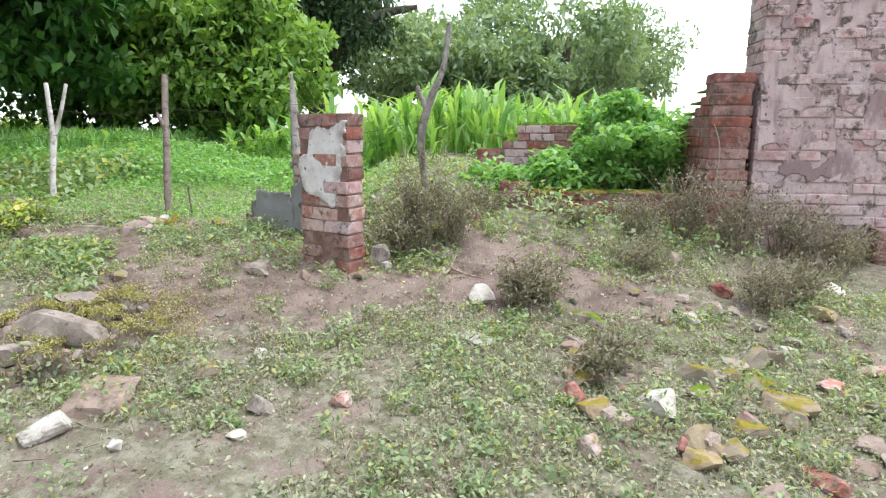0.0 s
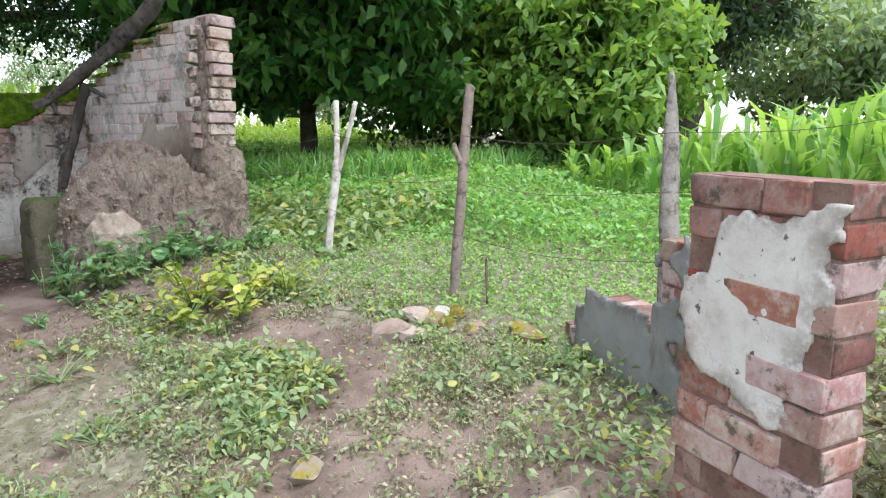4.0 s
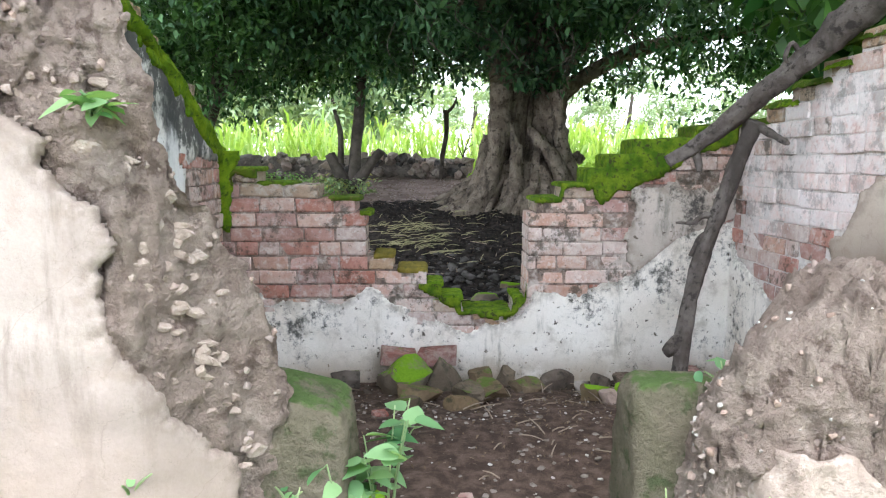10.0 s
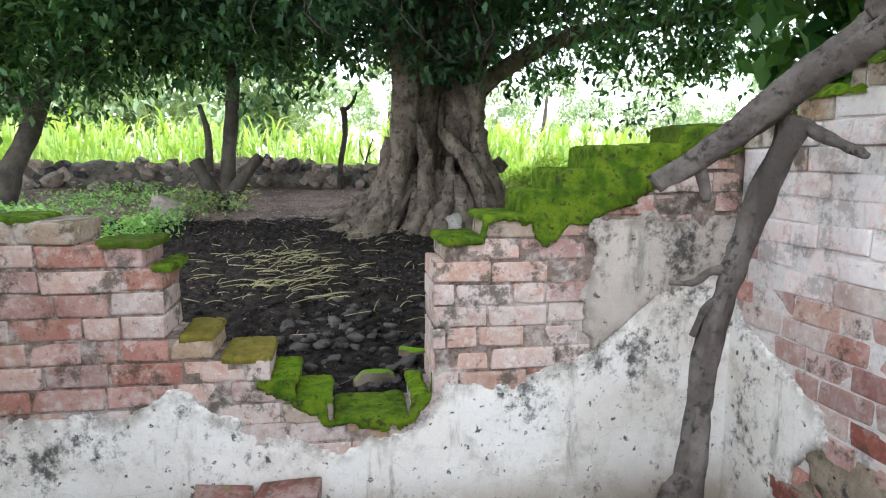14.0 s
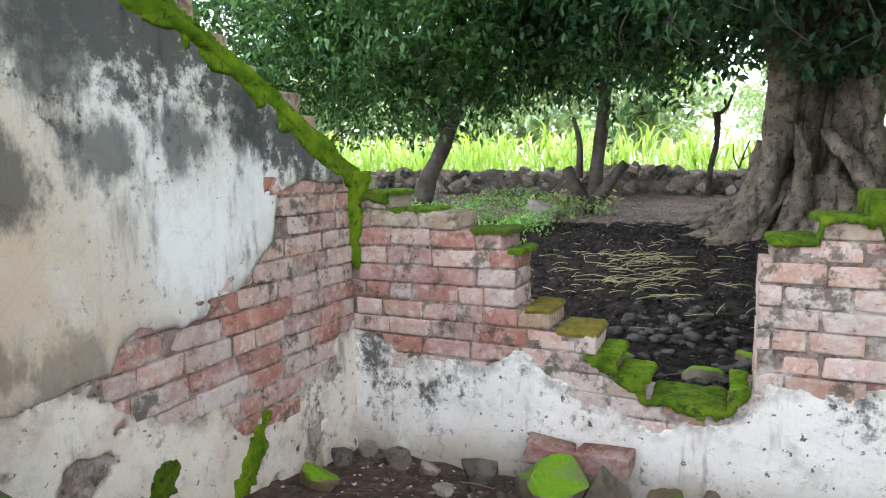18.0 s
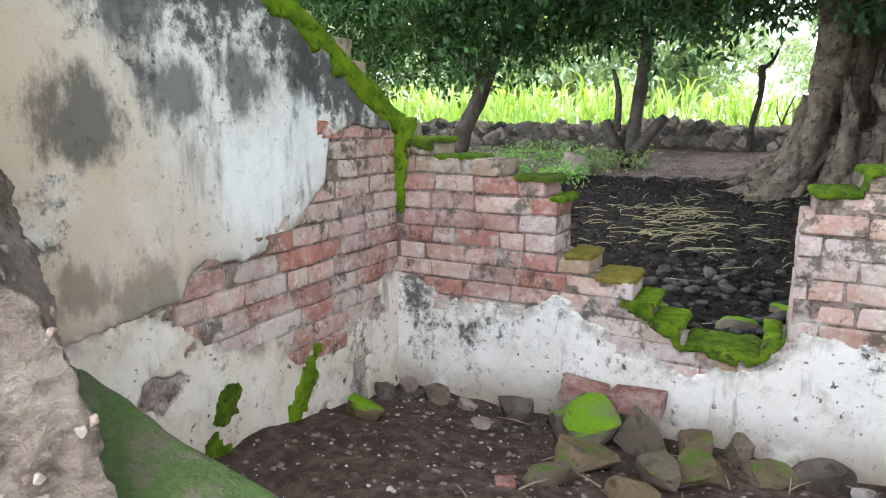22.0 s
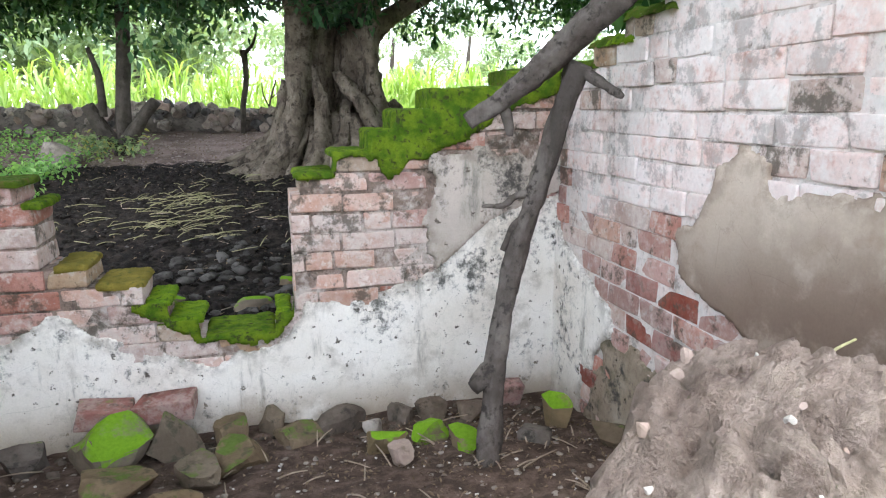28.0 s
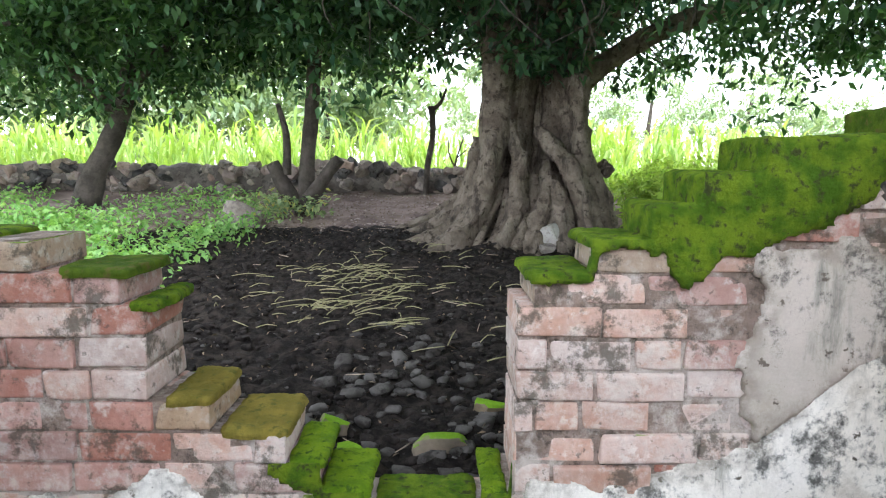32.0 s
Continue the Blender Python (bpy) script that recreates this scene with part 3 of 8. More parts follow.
def heap(masses, res=0.009, rough=0.03, clods=0.014, seed=0.0, base=0.1):
    """A crumbly heap as one height sheet over the highest of several masses given by rows of (z, x0, x1, y0, y1)."""
    x0, x1 = min(l[1] for m, p in masses for l in m), max(l[2] for m, p in masses for l in m)
    y0, y1 = min(l[3] for m, p in masses for l in m), max(l[4] for m, p in masses for l in m)
    xs, ys = np.arange(x0, x1 + res, res), np.arange(y0, y1 + res, res)
    gx_, gy_ = np.meshgrid(xs, ys)
    bx = np.array([[nz(x, y, seed, 4.0, 4) for x in xs] for y in ys]) * rough
    by = np.array([[nz(x, y, seed + 9, 4.0, 4) for x in xs] for y in ys]) * rough
    top = np.full(gx_.shape, base - 0.1)
    for levels, power in masses:
        zs = np.array([l[0] for l in levels])
        for z in np.arange(zs[0], zs[-1] + 0.001, 0.008):
            a, b, c, d = (np.interp(z, zs, [l[k] for l in levels]) for k in range(1, 5))
            q = np.abs((gx_ + bx - (a + b) / 2) / ((b - a) / 2)) ** power + np.abs((gy_ + by - (c + d) / 2) / ((d - c) / 2)) ** power
            top = np.where(q <= 1, np.maximum(top, z + 0.008 * np.clip((1 - q) * 4, 0, 1)), top)
    for i in range(2):
        p = np.pad(top, 1, mode="edge")
        top = (p[1:-1, 1:-1] * 2 + p[:-2, 1:-1] + p[2:, 1:-1] + p[1:-1, :-2] + p[1:-1, 2:]) / 6
    v = []
    for i, y in enumerate(ys):
        for j, x in enumerate(xs):
            z = top[i, j]
            w = 0.55 + 0.8 * nz(x, y, z + seed, 3.0, 3)
            o = noise.voronoi(Vector((x, y, z)) * 17)[0][0]
            o2 = noise.voronoi(Vector((x, y, z)) * 42)[0][0]
            d = clods * (0.45 - o) * max(0.1, w) * 3 + clods * 1.6 * (0.45 - o2) + rough * 1.3 * nz(x, y, z, 5.0, 6)
            v.append((x + 0.5 * d * math.sin(40 * z), y - 0.6 * d, z + d))
    n = len(xs)
    ii, jj = np.meshgrid(np.arange(len(ys) - 1), np.arange(n - 1), indexing="ij")
    f = np.stack([ii * n + jj, ii * n + jj + 1, (ii + 1) * n + jj + 1, (ii + 1) * n + jj], -1).reshape(-1, 4)
    return np.array(v), f


def rock_mesh(name, seed, cuts=9, level=3):
    """A stone about one metre across with broken faces."""
    bm = bmesh.new()
    bmesh.ops.create_icosphere(bm, subdivisions=level, radius=0.5)
    r = random.Random(seed)
    planes = []
    if seed % 2 == 0:
        spin = Euler((r.uniform(-0.3, 0.3), r.uniform(-0.3, 0.3), r.uniform(0, 3))).to_matrix()
        for d in ((1, 0, 0), (-1, 0, 0), (0, 1, 0), (0, -1, 0), (0, 0, 1), (0, 0, -1)):
            planes.append((spin @ Vector(d), r.uniform(0.27, 0.34)))
    for _ in range(cuts + 5):
        d = Vector((r.gauss(0, 1), r.gauss(0, 1), r.gauss(0, 1))).normalized()
        planes.append((d, r.uniform(0.2, 0.38)))
    for p in bm.verts:
        for d, k in planes:
            over = p.co.dot(d) - k
            if over > 0:
                p.co -= d * over * 0.97
        p.co += p.co.normalized() * nz(p.co.x + seed, p.co.y, p.co.z, 4.0, 3) * 0.035
    me = bpy.data.meshes.new(name)
    bm.to_mesh(me)
    bm.free()
    return me


ROCKS = [rock_mesh("stone", k, 7 + k % 5) for k in range(8)]
PEBBLES = [rock_mesh("pebble", 40 + k, 6, 2) for k in range(5)]
_rock_sets = {}


def rock_object(name, material, k, meshes=None):
    meshes = ROCKS if meshes is None else meshes
    key = (material.name, k % len(meshes), meshes is ROCKS)
    if key not in _rock_sets:
        me = meshes[k % len(meshes)].copy()
        me.materials.append(material)
        _rock_sets[key] = me
    return new(name, _rock_sets[key])


def brick_mesh(name, seed):
    """A worn brick filling a unit cube: rounded arrises, chipped corners, uneven faces."""
    r = random.Random(seed)
    half = Vector((1.5, 1.7, 0.5))
    rows = ((-1, -0.97, -0.9, 0, 0.9, 0.97, 1), (-1, -0.975, 0.975, 1), (-1, -0.9, -0.68, 0.68, 0.9, 1))
    chips = [(Vector([r.choice((-1, 1)) * h for h in half]), r.uniform(0.3, 0.6), r.uniform(0.1, 0.24)) for _ in range(3)]
    spots, faces = {}, []

    def at(i, j, k):
        if (i, j, k) not in spots:
            p = Vector((rows[0][i] * half.x, rows[1][j] * half.y, rows[2][k] * half.z))
            q = Vector([max(-h + 0.06, min(h - 0.06, c)) for c, h in zip(p, half)])
            d = p - q
            if d.length > 0:
                p = q + d.normalized() * 0.06
            for c, reach, deep in chips:
                near = (p - c).length
                if near < reach:
                    p -= c.normalized() * deep * (1 - near / reach)
            p += Vector((nz(p.x, p.y, p.z + seed * 7, 1.1, 3), nz(p.y, p.z, p.x + seed * 5, 1.1, 3), nz(p.z, p.x, p.y + seed * 3, 1.1, 3))) * 0.035
            spots[(i, j, k)] = (len(spots), (p.x / 3.0, p.y / 3.4, p.z))
        return spots[(i, j, k)][0]

    nx, ny, nz_ = (len(v) - 1 for v in rows)
    for i in range(nx):
        for k in range(nz_):
            faces += [(at(i, 0, k), at(i + 1, 0, k), at(i + 1, 0, k + 1), at(i, 0, k + 1)), (at(i + 1, ny, k), at(i, ny, k), at(i, ny, k + 1), at(i + 1, ny, k + 1))]
        for j in range(ny):
            faces += [(at(i, j, nz_), at(i + 1, j, nz_), at(i + 1, j + 1, nz_), at(i, j + 1, nz_)), (at(i, j + 1, 0), at(i + 1, j + 1, 0), at(i + 1, j, 0), at(i, j, 0))]
    for j in range(ny):
        for k in range(nz_):
            faces += [(at(0, j + 1, k), at(0, j, k), at(0, j, k + 1), at(0, j + 1, k + 1)), (at(nx, j, k), at(nx, j + 1, k), at(nx, j + 1, k + 1), at(nx, j, k + 1))]
    me = bpy.data.meshes.new(name)
    me.from_pydata([p for _, p in sorted(spots.values())], [], faces)
    me.polygons.foreach_set("use_smooth", [True] * len(faces))
    return me


BRICKS = [brick_mesh("brick", k) for k in range(9)]
_brick_sets = {}


def brick(parent, material, centre, size, turn=0.0, name="brick", tip=(0, 0)):
    """One brick: centre, (length, depth, height), turn about z in degrees."""
    k = random.randrange(len(BRICKS))
    key = (material.name, k)
    if key not in _brick_sets:
        me = BRICKS[k].copy()
        me.materials.append(material)
        _brick_sets[key] = me
    ob = new(name, _brick_sets[key])
    ob.matrix_world = pose(*centre, tip[0], tip[1], turn) @ Matrix.Diagonal((*size, 1))
    if parent is not None:
        ob.location = centre
        hang(ob, parent)
    return ob


def course_wall(parent, start, turn, top, z0, pitch, thick, pick, length=0.25, courses=30, joint=0.009, show=None, jitter=0.004, core=None, name="brick", depth=None, front=0.0, ins=0.0105):
    """Lays bricks in courses. start: the plan point at s = 0; s runs along the turned +x, the wall's face looks to local -y, its body goes to +y.
    top(s): the wall's height; pick(s, z): the brick's material or None for hidden ones. core: material of the mortar body."""
    c, sn = math.cos(radians(turn)), math.sin(radians(turn))
    span = np.arange(0, top.end + 1e-6, 0.02)
    heights = np.array([top(s) for s in span])
    body = bmesh.new()
    level = np.clip(np.floor((heights + 0.02 - z0) / pitch), 0, courses).astype(int)
    i = 0
    while i < len(span):
        j = i
        while j + 1 < len(span) and level[j + 1] > 0 and level[i] > 0:
            j += 1
        if level[i] > 0 and span[j] - span[i] > 0.06:
            line = [(span[i] + ins, z0)]
            for k in range(i, j + 1):
                z = z0 + level[k] * pitch - 0.005
                shift = 0.0 if k == i or level[k] == level[k - 1] else (ins if level[k] > level[k - 1] else -ins)
                at = span[k] + (ins if k == i else -ins if k == j else shift - (0.02 if shift < 0 else 0))
                if shift:
                    line.append((at, z0 + level[k - 1] * pitch - 0.005))
                if k == i or shift or k == j:
                    line.append((at, z))
            line.append((span[j] - ins, z0))
            m = pose(*start, 0, 0, turn)
            front_ = [body.verts.new(m @ Vector((a, ins, z))) for a, z in line]
            back_ = [body.verts.new(m @ Vector((a, thick - ins, z))) for a, z in line]
            body.faces.new(front_)
            body.faces.new(back_[::-1])
            for k in range(len(line)):
                body.faces.new((front_[k - 1], back_[k - 1], back_[k], front_[k]))
        i = j + 1
    bmesh.ops.recalc_face_normals(body, faces=body.faces)
    for k in range(courses):
        za, zb = z0 + k * pitch, z0 + (k + 1) * pitch
        on = heights >= zb - 0.02
        i = 0
        while i < len(span):
            if not on[i]:
                i += 1
                continue
            j = i
            while j + 1 < len(span) and on[j + 1]:
                j += 1
            a, b = span[i], span[j]
            i = j + 1
            if b - a < 0.06:
                continue
            s = a - (length / 2 if k % 2 else 0) - random.uniform(0, 0.02)
            while s < b - 0.03:
                e = s + length * random.choice((0.55, 0.8, 0.95, 1.0, 1.08)) * random.uniform(0.92, 1.08)
                lo, hi = max(s, a), min(e, b)
                if b - hi < 0.05:
                    hi = b
                if hi - lo > 0.045:
                    mid = (lo + hi) / 2
                    mat_ = pick(mid, (za + zb) / 2)
                    if mat_ is not None:
                        dp = depth or thick
                        off = random.uniform(-jitter, jitter * 1.5) - front
                        w = (hi - lo - joint, dp, pitch - joint)
                        y = off + dp / 2
                        brick(parent, mat_, (start[0] + mid * c - y * sn, start[1] + mid * sn + y * c, (za + zb) / 2 + random.uniform(-0.004, 0.004)), w, turn + random.uniform(-0.8, 0.8), name, (random.uniform(-0.7, 0.7), random.uniform(-0.9, 0.9)))
                s = hi if hi > s + 0.02 else s + 0.05
    return body


def crumble(v, f, amp=0.012, scale=26.0, flow=0.0):
    """Roughens a mass with clods of two sizes and, with flow, rain rills that run down it."""
    v, f = np.array(v, float), np.asarray(f)
    n = np.zeros_like(v)
    a, b, c = v[f[:, 0]], v[f[:, 1]], v[f[:, 2]]
    q = np.cross(b - a, c - a)
    for k in range(f.shape[1]):
        np.add.at(n, f[:, k], q)
    n /= np.maximum(np.linalg.norm(n, axis=1, keepdims=True), 1e-9)
    d = np.zeros(len(v))
    for i, p in enumerate(v):
        o = noise.voronoi(Vector(p) * scale)[0]
        o2 = noise.voronoi(Vector(p) * scale * 2.6)[0]
        w = 0.5 + 0.9 * nz(p[0], p[1], p[2], 2.5, 3)
        d[i] = amp * ((0.45 - o[0]) * max(0.15, w) + 0.45 * (0.45 - o2[0])) + amp * 0.5 * nz(p[0], p[1], p[2], 9.0, 3)
        if flow:
            d[i] -= flow * abs(nz(p[0] * 1.0, p[1], p[2] * 0.1, 11.0, 3))
    return v + n * d[:, None], f


class Steps:
    """A stepped outline: rows of (s where it ends, height)."""

    def __init__(self, rows):
        self.rows, self.end = rows, rows[-1][0]

    def __call__(self, s):
        for e, h in self.rows:
            if s <= e:
                return h
        return self.rows[-1][1]


def sheet(name, start, turn, s_range, z_range, keep, material, parent, thick=0.012, res=0.016, off=0.004, uneven=0.006, label="", kind=""):
    """A coat of plaster on a wall face (local -y side), kept where keep(s, z) > 0, thinning out at its rim, with a rim edge."""
    c, sn = math.cos(radians(turn)), math.sin(radians(turn))
    ss = np.arange(s_range[0], s_range[1] + res / 2, res)
    zz = np.arange(z_range[0], z_range[1] + res / 2, res)
    k = np.array([[keep(s, z) for s in ss] for z in zz])
    v = []
    for i, z in enumerate(zz):
        for j, s in enumerate(ss):
            d = off + thick * smooth(-0.01, 0.03, k[i, j]) + uneven * nz(s, z, turn, 7.0, 3)
            js, jz = s + 0.3 * res * nz(s, z, 1.0, 40.0, 1), z + 0.3 * res * nz(s, z, 5.0, 40.0, 1)
            v.append((start[0] + js * c + d * sn, start[1] + js * sn - d * c, jz))
    n = len(ss)
    gz_, gs_ = np.gradient(k, res)
    slope = gz_ ** 2 + gs_ ** 2 + 1e-6
    pull = np.where(k < 0, -k / slope, 0.0)
    ds, dz = np.clip(pull * gs_, -res, res), np.clip(pull * gz_, -res, res)
    v = np.array(v).reshape(len(zz), n, 3)
    v[:, :, 0] += ds * c
    v[:, :, 1] += ds * sn
    v[:, :, 2] += dz
    v = v.reshape(-1, 3)
    good = (k[:-1, :-1] + k[1:, 1:] + k[1:, :-1] + k[:-1, 1:]) > 0
    ii, jj = np.nonzero(good)
    f = np.stack([ii * n + jj, ii * n + jj + 1, (ii + 1) * n + jj + 1, (ii + 1) * n + jj], 1)
    used = np.unique(f)
    remap = np.zeros(len(v), int)
    remap[used] = np.arange(len(used))
    front = np.array(v)[used]
    f = remap[f]
    inward = np.array([-sn, c, 0]) * (thick + 0.012)
    back = front + inward
    m = len(front)
    edges = {}
    for q in f:
        for a, b in zip(q, np.roll(q, -1)):
            edges[(a, b)] = 1
    rim = [(b, a, a + m, b + m) for a, b in edges if (b, a) not in edges]
    ob = fast(name, np.concatenate([front, back]), np.concatenate([f, np.array(rim, int).reshape(-1, 4)]), material, parent, label, True)
    worn = np.clip(1 - k.ravel()[used] / 0.07, 0, 1)
    ob.data.attributes.new("edge", "FLOAT", "POINT").data.foreach_set("value", np.concatenate([worn, worn]).astype(np.float32))
    return ob


def cushion(name, at, size, material, parent=None, turn=0.0, seed=0.0, label="", n=12):
    """A flat cushion of moss draped over an edge."""
    v = []
    for i in range(n + 1):
        for j in range(n + 1):
            u, w = 2 * i / n - 1, 2 * j / n - 1
            r = max(abs(u), abs(w))
            edge = (1 - r ** 4)
            wob = 1 + 0.18 * nz(u * 1.2 + seed, w * 1.2, seed, 1.6, 3)
            z = size[2] * (edge - 0.6 * (1 - edge)) * (0.8 + 0.4 * nz(u + seed, w, 0, 3.0, 3)) 
            v.append((u * size[0] / 2 * wob, w * size[1] / 2 * wob, z))
    f = [(i * (n + 1) + j, (i + 1) * (n + 1) + j, (i + 1) * (n + 1) + j + 1, i * (n + 1) + j + 1) for i in range(n) for j in range(n)]
    m = pose(*at, 0, 0, turn)
    v = [tuple(m @ Vector(p)) for p in v]
    return fast(name, v, f, material, parent, label, True)


def stone(at, size, material, label="grey weathered stone half sunk in the soil", turn=None, name="stone", group="", parent=None, sink=0.2, tip=None):
    k = random.randrange(8)
    ob = rock_object(name, material, k)
    t = random.uniform(0, 360) if turn is None else turn
    tp = (random.uniform(-8, 8), random.uniform(-8, 8)) if tip is None else tip
    ob.matrix_world = pose(at[0], at[1], at[2] + size[2] * (0.42 - sink), tp[0], tp[1], t) @ Matrix.Diagonal((size[0] * 1.2, size[1] * 1.2, size[2] * 1.2, 1))
    return tagged(ob, label, "stone", group)


def loose_brick(at, size, material, label, turn=0, tip=(0, 0), group="", name="fallen_brick"):
    ob = brick(None, material, (at[0], at[1], at[2] + size[2] / 2), size, turn, name, tip)
    return tagged(ob, label, "brick", group)


def plant(at, count, size, height, spread, material, label, name="weed_plant", category="plant", group="", stems=5, lean=0.5, width=0.62):
    """A broad-leaved weed: stems, with leaves along them."""
    st, lv = [], []
    base = Vector(at)
    per = max(1, count // stems)
    for k in range(stems):
        a = 2 * math.pi * k / stems + random.uniform(-0.5, 0.5)
        d = spread * random.uniform(0.3, 1.0)
        h = height * random.uniform(0.55, 1.1)
        tip = base + Vector((math.cos(a) * d, math.sin(a) * d, h))
        mid = base.lerp(tip, 0.5) + Vector((0, 0, h * 0.12))
        st.append(tube([base, mid, tip], [0.004, 0.0035, 0.002], 5, 0, 3))
        for i in range(per):
            t = random.uniform(0.25, 1.0)
            p = base.lerp(mid, t * 2) if t < 0.5 else mid.lerp(tip, t * 2 - 1)
            lv.append((p.x + random.gauss(0, 0.012), p.y + random.gauss(0, 0.012), p.z))
    ob = fast(name, *join(*st), LEAF_WEED)
    tagged(ob, label, category, group)
    v, f = broad_leaves(lv, size, lean, width + 0.1)
    fast("foliage", v, f, material, ob)
    return ob


# ---- ground ----
def ground_z(x, y):
    xc = min(max(x, -6.0), 5.0)
    f = 0.24 + 0.06 * (max(min(y, 6.0), -14.0) + 2) + 0.09 * (xc - 1.5)
    f += (0.10 + 0.16 * smooth(-7.3, -6.7, y)) * smooth(2.3, 3.2, x) * smooth(-5.0, -6.2, y) * smooth(-10.0, -8.6, y)
    f += 0.07 * smooth(1.2, 2.0, x) * smooth(-5.4, -6.2, y)
    f += smooth(-3.3, -2.5, y) * smooth(1.0, -0.5, y) * (0.13 * smooth(1.15, 0.8, x) + 0.08 * smooth(1.75, 2.0, x))
    room = 0.05 + 0.19 * smooth(0.0, -1.2, y)
    yard = 0.37 + 0.125 * (min(max(y, 0.3), 6.3) - 0.3)
    if -0.3 < x < 3.3 and y > -2.9:
        v = f + (room - f) * smooth(-2.9, -2.0, y)
        v = v + (yard - v) * smooth(0.05, 0.3, y)
        if x > 3.05:
            v += (f - v) * smooth(3.05, 3.3, x) * smooth(0.5, -0.5, y)
        return v
    w = smooth(-3.0, 2.5, y)
    v = f * (1 - w) + yard * w
    far = max(abs(x), abs(y)) - 14
    return v + (0.9 - v) * smooth(0, 10, far)


def cover(x, y):
    """How green, how dark and how much room dirt the earth is at a place."""
    g = 0.62
    g -= 0.42 * math.exp(-(((x - 1.55) / 0.75) ** 2 + ((y + 5.6) / 0.9) ** 2))
    g -= 0.62 * math.exp(-(((x - 2.2) / 0.6) ** 2 + ((y + 7.3) / 0.9) ** 2))
    g -= 0.5 * math.exp(-(((x - 2.15) / 0.3) ** 2 + ((y + 4.0) / 1.0) ** 2))
    g -= 0.6 * math.exp(-(((x - 1.4) / 0.8) ** 2 + ((y + 2.6) / 0.7) ** 2))
    g -= 0.45 * math.exp(-(((x - 2.6) / 0.5) ** 2 + ((y + 2.9) / 0.4) ** 2))
    if x > 3.0 and y > -6:
        g = 0.62 + 0.5 * smooth(3.0, 3.6, x)
    room = 1.0 if -0.1 < x < 3.15 and -2.3 < y < 0.15 else 0.0
    room *= smooth(-2.4, -1.9, y)
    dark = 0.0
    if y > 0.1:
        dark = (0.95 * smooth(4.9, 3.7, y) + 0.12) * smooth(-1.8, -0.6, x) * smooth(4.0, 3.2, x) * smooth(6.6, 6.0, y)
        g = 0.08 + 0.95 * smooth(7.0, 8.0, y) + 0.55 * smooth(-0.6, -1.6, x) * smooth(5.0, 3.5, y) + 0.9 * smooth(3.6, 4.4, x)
    return min(max(g, 0), 1), dark, room


def spaced(lo, hi, fine, far, growth=1.22):
    mid = list(np.arange(lo, hi + fine / 2, fine))
    out, d = [], fine
    x = mid[-1]
    while x < far:
        d *= growth
        x += d
        out.append(x)
    pre, d = [], fine
    x = mid[0]
    while x > -far:
        d *= growth
        x -= d
        pre.append(x)
    return np.array(pre[::-1] + mid + out)


gx, gy = spaced(-3.0, 6.0, 0.05, 600), spaced(-10.2, 7.4, 0.05, 600)
verts, cov = [], []
for y in gy:
    for x in gx:
        c3 = cover(x, y)
        z = ground_z(x, y)
        if -12 < x < 12 and -14 < y < 14:
            lumpy = 0.018 + 0.03 * c3[1] + 0.006 * c3[2]
            z += lumpy * nz(x, y, 0, 2.2, 4) + lumpy * 0.7 * nz(x, y, 3, 9.0, 4)
        verts.append((x, y, z))
        cov.append((*c3, 1.0))
nxg = len(gx)
ii, jj = np.meshgrid(np.arange(len(gy) - 1), np.arange(nxg - 1), indexing="ij")
quads = np.stack([ii * nxg + jj, ii * nxg + jj + 1, (ii + 1) * nxg + jj + 1, (ii + 1) * nxg + jj], -1).reshape(-1, 4)
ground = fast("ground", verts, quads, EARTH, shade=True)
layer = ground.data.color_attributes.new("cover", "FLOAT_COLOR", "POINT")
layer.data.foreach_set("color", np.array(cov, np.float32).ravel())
tagged(ground, "uneven brown earth with patchy weeds and dark manured soil", "ground", kind="structure")


def on_ground(x, y, up=0.0):
    return (x, y, ground_z(x, y) + up)


# ---- the room: back wall ----
PITCH, BASE = 0.0857, 0.488 - 6 * 0.0857
back_top = Steps([(0.28, 1.43), (0.49, 1.347), (0.856, 1.26), (1.077, 1.175), (1.14, 1.09), (1.28, 0.833), (1.48, 0.747), (1.57, 0.66), (1.69, 0.576), (1.99, 0.49), (2.07, 0.576),
                  (2.115, 1.09), (2.27, 1.175), (2.435, 1.26), (2.545, 1.347), (2.70, 1.43), (3.05, 1.52), (3.38, 1.60)])


def plaster_edge(x):
    """Upper rim of the white plaster on the back wall."""
    z = np.interp(x, [0.0, 0.3, 0.68, 0.85, 1.04, 1.23, 1.42, 1.72, 1.84, 2.1, 2.28, 2.44, 2.56, 2.7, 3.1],
                  [0.66, 0.57, 0.53, 0.64, 0.52, 0.46, 0.385, 0.43, 0.60, 0.62, 0.655, 0.73, 0.83, 0.95, 1.1])
    return float(z)


def grey_keep(s, z):
    """Grey plaster beside the branch and the greyish rest above the white coat further along."""
    a = min(s - 2.40 - 0.07 * nz(s, z, 2, 6.0, 5), 1.235 + 0.07 * nz(s, z, 4, 7.0, 5) - z, z - plaster_edge(s) + 0.02)
    return a


def back_pick(s, z):
    x = s - 0.28
    if x < -0.05 or x > 3.06:
        return None
    if z < plaster_edge(x) - 0.08 or grey_keep(x, z) > 0.05:
        return None
    if z > back_top(s) - PITCH * 1.1 and (x > 2.1 or x < 0.3 or 1.2 < x < 1.8 or random.random() < 0.3):
        return BRICK_MOSS
    if x < 1.3:
        return random.choice([BRICK, BRICK, BRICK_PALE, BRICK_PALE])
    return random.choice([BRICK_PALE, BRICK_PALE, BRICK_PALE, BRICK])


